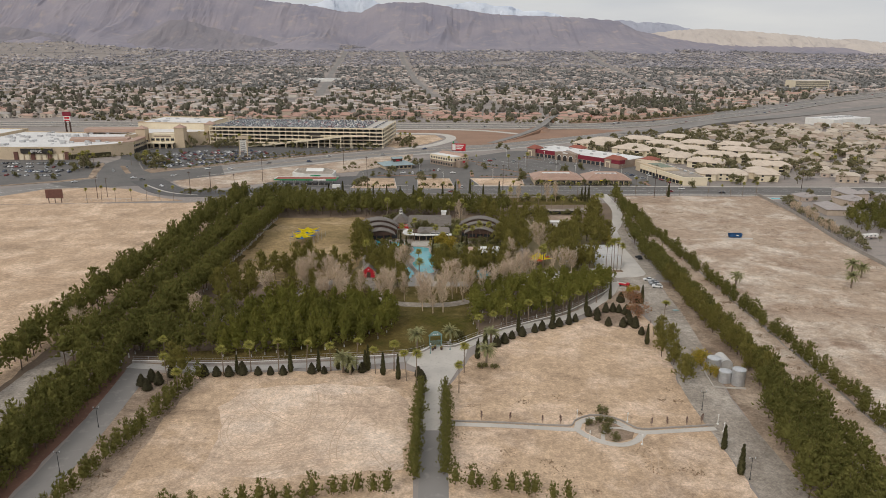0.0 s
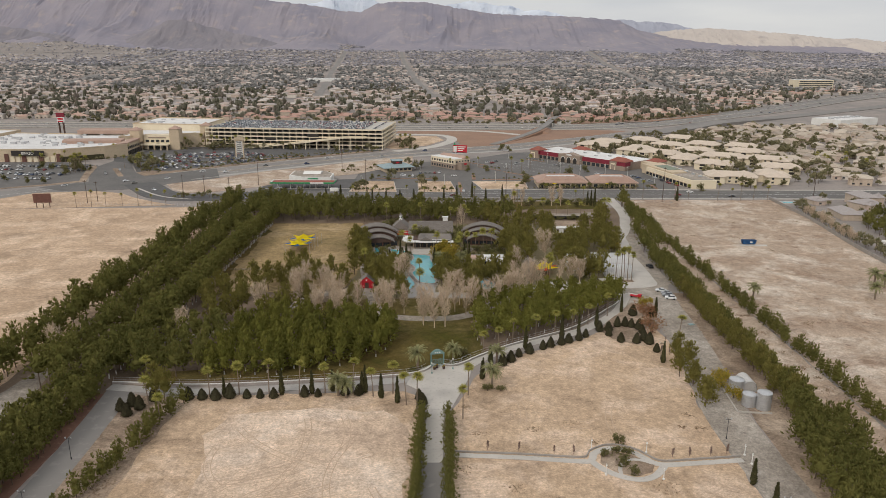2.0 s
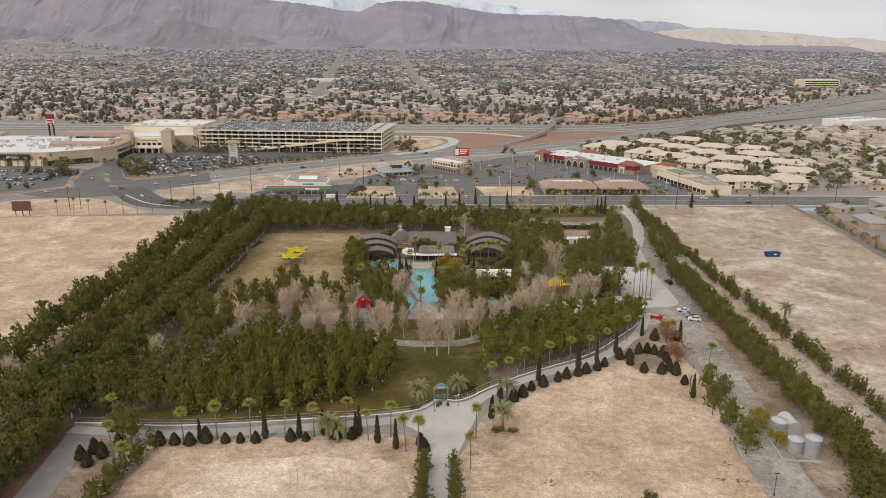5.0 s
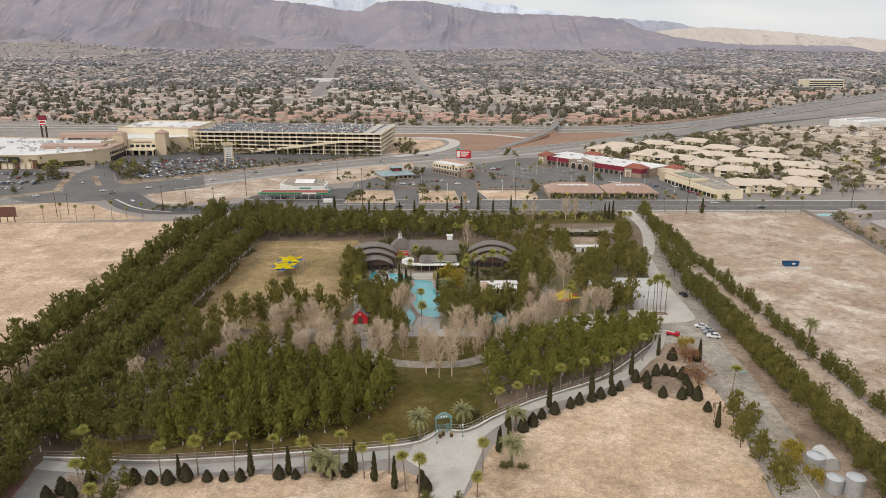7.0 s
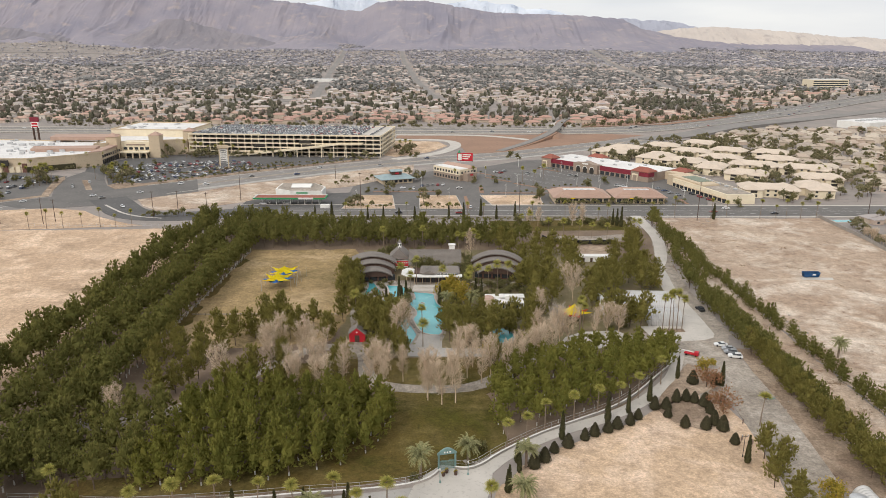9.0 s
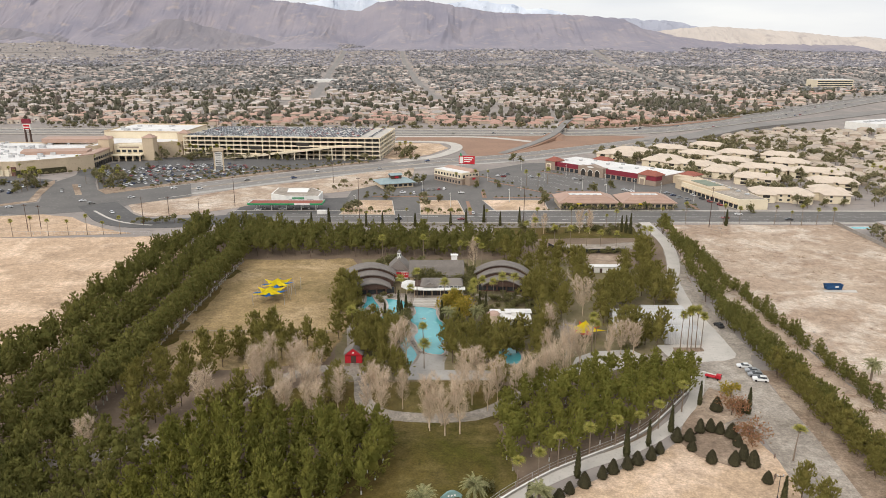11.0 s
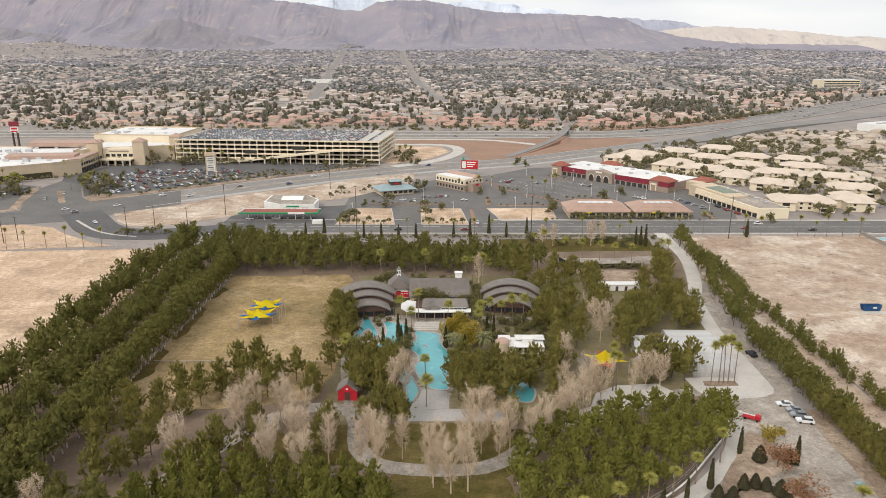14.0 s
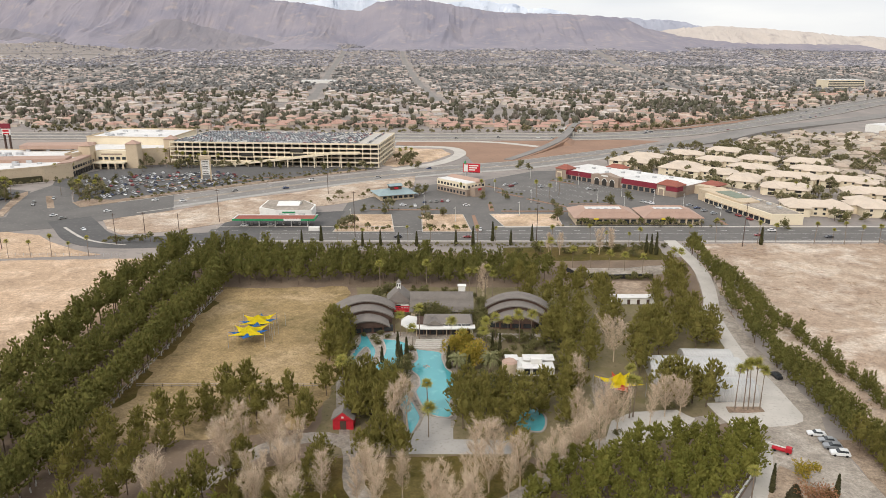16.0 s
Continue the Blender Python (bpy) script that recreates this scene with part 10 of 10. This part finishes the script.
spots = [(x, y, 0.0, rng.uniform(0.4, 1.05), rng.uniform(0, 6.28), rng.randrange(4)) for x, y in [(rng.uniform(236, 420), rng.uniform(240, 495)) for _ in range(300)] + [(x + rng.uniform(-2, 2), y + rng.uniform(-2, 2)) for x, y in row([(232, 470), (229, 430), (225, 400), (221, 350)], 3.2, 3)]]
joined("side_trees", BUSHES, spots, [M["bark"], M["apt_tree"]], "mixed trees behind the boundary wall", "trees", "city trees")
spots = [(x, y, 0.0, rng.uniform(0.25, 0.75), rng.uniform(0, 6.28), rng.randrange(4)) for x, y in row([(-222, 612), (-170, 660), (-110, 706), (-62, 738)], 3.5, 4, 1.6) + row([(-255, 603), (-235, 598)], 3, 5, 1.5) + row([(-68, 523), (-36, 523)], 3, 6) + row([(-18, 523), (8, 523)], 3, 7) + row([(-100, 590), (-40, 640)], 5, 8, 4) + row([(74, 535), (144, 535)], 3.2, 9) + row([(-150, 500), (-190, 496)], 2.2, 10, 1.2)]
joined("yard_pines", FAR_PINES, grown(scatter([(243, 388), (262, 384), (304, 420), (298, 442), (258, 436), (246, 412)], 5.4, 31), 31, 0.72, 1.0), PINE_MATS, "large dark pines in a yard beyond the boundary wall", "trees", "pines")
plant(bare_things(M["twig"], "pale leafless brush along the boundary wall", ((64, 5.0, 1.7, 2), (65, 6.2, 1.9, 2))), row([(230, 452), (228, 430), (224, 402), (221, 380)], 3.4, 32, 1.2), 33, 0.8, 1.2)
joined("verge_shrubs", BUSHES, spots, [M["bark"], M["broad"]], "low grey-green shrubs on the road verges", "shrubs", "verge shrubs")
joined("island_shrubs", BUSHES, ISLAND_SPOTS, [M["bark"], M["broad"]], "small shrubs and young trees on car park islands", "shrubs", "verge shrubs")
rng = random.Random(83)
spots = [(x, y, 0.0, rng.uniform(lo, hi), rng.uniform(0, 6.28), rng.randrange(4)) for pts, gap, jit, lo, hi in (
    ([(-228, 750), (-200, 750), (-150, 758), (-92, 768), (-63, 780)], 6.5, 3.0, 0.4, 0.95), ([(-250, 752), (-228, 746), (-190, 742)], 5, 3.5, 0.5, 1.0), ([(-306, 748), (-282, 746), (-262, 756), (-248, 752)], 5, 4, 0.45, 1.0),
    ([(-257, 614), (-243, 628), (-206, 668), (-150, 703), (-79, 737)], 3.2, 2.2, 0.2, 0.55), ([(-262, 620), (-252, 634), (-262, 650), (-276, 662)], 2.6, 2.5, 0.45, 0.95), ([(-312, 604), (-318, 622), (-330, 640)], 2.6, 3.5, 0.5, 1.0), ([(-336, 660), (-312, 676), (-300, 694)], 3.5, 2, 0.3, 0.7),
    ([(-51, 786), (-42, 794), (-34, 805)], 2.6, 3, 0.7, 1.2), ([(60, 534), (160, 533)], 4, 1.5, 0.25, 0.6), ([(66, 560), (66, 600)], 4, 1.5, 0.3, 0.6)) for x, y in row(pts, gap, round(gap * 100 + pts[0][1]), jit)]
joined("car_park_trees", BUSHES, spots, [M["bark"], M["apt_tree"]], "olive trees and shrubs round the large car park", "trees", "city trees")
rng = random.Random(84)
spots = [(x + rng.uniform(-1.5, 1.5), y + rng.uniform(-1.5, 1.5), 0.0, rng.uniform(0.95, 1.45), rng.uniform(0, 6.28), rng.randrange(4)) for x, y in (
    (-278, 752), (-265, 727), (-268, 752), (-263, 745), (-262, 769), (-246, 752), (-240, 744), (-234, 738), (-232, 752), (-227, 765), (-199, 766), (-192, 770), (-171, 752), (-161, 764), (-152, 759), (-146, 759), (-134, 759), (-127, 759), (-121, 764), (-114, 753), (-109, 762), (-96, 764), (-79, 738),
    (-46, 753), (-44, 762), (-43, 770), (-41, 779), (-40, 788), (-38, 782), (-36, 774), (-27, 619), (-25, 625), (-31, 633), (-82, 621), (-64, 534), (-67, 531), (-60, 533), (-42, 573), (-16, 533), (-20, 565), (-328, 632), (-319, 620), (-324, 612), (-278, 642), (-252, 612), (-260, 622), (-286, 654), (-283, 664), (-336, 654), (-272, 636), (-266, 628))]
joined("car_park_large_trees", BUSHES, spots, [M["bark"], M["apt_tree"]], "full olive trees before the garage and on islands", "trees", "city trees")
spots = [(x, y, 0.0, rng.uniform(0.7, 1.5), rng.uniform(0, 6.28), rng.randrange(4)) for x, y in row([(-520, 1021), (-300, 1016), (-60, 1012), (57, 1013), (160, 1011), (250, 1036), (330, 1096), (420, 1168), (550, 1282)], 4.2, 85, 4.0) if rng.random() < 0.8]
joined("city_trees_freeway", BUSHES, spots, [M["bark"], M["apt_tree"]], "dark trees along the freeway wall", "trees", "city trees")
FANS = [fan_palm(s, h, 2.4) for s, h in ((11, 10.5), (12, 9.0), (13, 11.5))]
spots = [(x, y, 0.0, rng.uniform(0.8, 1.15), rng.uniform(0, 6.28), rng.randrange(3)) for x, y in [(-274, 760), (-266, 768), (-258, 764), (-246, 758), (-238, 752), (-226, 756), (-218, 752), (-208, 756), (-262, 616), (-268, 628), (-258, 632), (-272, 640), (-266, 652), (-306, 610), (-314, 616), (-322, 626), (-318, 690), (-308, 700), (-48, 790), (-43, 797), (-38, 800), (332, 640), (338, 634), (352, 628), (358, 640), (366, 622), (344, 650), (66, 612), (75, 626), (58, 618)]]
joined("car_park_palms", FANS, spots, [M["palm_trunk"], M["palm"], M["palm_trunk"]], "fan palms round the large car park", "palm trees", "fan palms")
plant(fan_things(), [(-346, 618), (-311, 594), (-306, 603), (-371, 628), (-333, 624), (-356, 632), (-318, 610), (-309, 598)], 105, 0.8, 1.0)
oak = leafy_things("street_tree", "broad", "olive-green street tree beside the asphalt", ((91, 6.5, 3.0, 420, 0.6), (92, 5.0, 2.4, 320, 0.55)), "street trees")
plant(oak, [(-346, 616), (-338, 618), (-342, 621), (-313, 590), (-308, 606), (-323, 552), (-309, 550), (-346, 560), (-303, 612), (-317, 600), (-66, 536), (-8, 560), (-44, 566), (-26, 640), (-20, 632), (-58, 572), (-235, 760), (-222, 752), (-205, 756), (-160, 746), (-150, 742), (-110, 736), (-90, 742), (-240, 740), (-262, 700), (-270, 690), (-275, 668), (-258, 660), (-266, 622), (-256, 618), (-246, 626), (-285, 650), (-45, 760), (-40, 770), (-36, 752), (-30, 745), (60, 742), (66, 736), (120, 610), (20, 612), (36, 612), (104, 592), (62, 548), (190, 528), (232, 540), (246, 545), (260, 548), (40, 478), (58, 474), (78, 480), (88, 472), (30, 470)], 95, 0.8, 1.2)
cf = fan_things()
plant(cf, [(-223, 468), (-213, 470), (-203, 471), (-194, 471), (-185, 472), (-232, 467), (-241, 465), (124.2, 498), (138.6, 497.5), (160.3, 495.7), (170.4, 497), (189.6, 494), (199.1, 494), (205.7, 494), (214.4, 494), (224.4, 494.6), (11.1, 495.5), (20.9, 497), (89.4, 486.7), (94.7, 486.7), (70, 490), (78, 488), (50, 486), (-64, 498), (-50, 497), (-26, 497), (-14, 497), (0, 497), (-250, 745), (-244, 742), (-232, 748), (-228, 744), (-200, 750), (-272, 640), (-280, 626), (-262, 608), (-352, 648), (-344, 650), (-372, 648), (20, 630), (30, 634), (5, 616), (240, 620), (246, 616), (300, 640), (308, 646)], 96, 0.65, 0.95)
plant(cypress_things(), [(-81.4, 490), (-72.2, 496), (-49.6, 490), (-40.1, 490), (-30.6, 490), (-21.1, 490), (-0.5, 493), (8.5, 490), (19.2, 496), (28.5, 492), (40.1, 496), (96, 478), (98, 476), (100, 474), (161, 493)], 97, 1.0, 1.4)
joined("street_hedge", BUSHES, [(x, y, 0.0, rng.uniform(0.22, 0.36), rng.uniform(0, 6.28), rng.randrange(4)) for x, y in row([(-110, 489), (-40, 490), (104, 490)], 1.6, 12, 0.8)], [M["bark"], M["broad"]], "trimmed green hedge along the street wall", "hedge", "hedges")
for x0, x1, y in ((-245, -168, 471.5), (122, 232, 497)):
    fc = thing("lot_fence", "thin wire fence along the sandy lot", "fence", "lot fences")
    n = int((x1 - x0) / 4)
    for k in range(n + 1):
        cylpart("post", fc, M["steel"], x0 + 4 * k, y - 0.6, 0, 2.0, 0.06, n=5)
    boxpart("rail", fc, M["steel"], x0, y - 0.65, 1.9, x1, y - 0.57, 1.96)
    boxpart("lower_rail", fc, M["steel"], x0, y - 0.65, 1.0, x1, y - 0.57, 1.05)
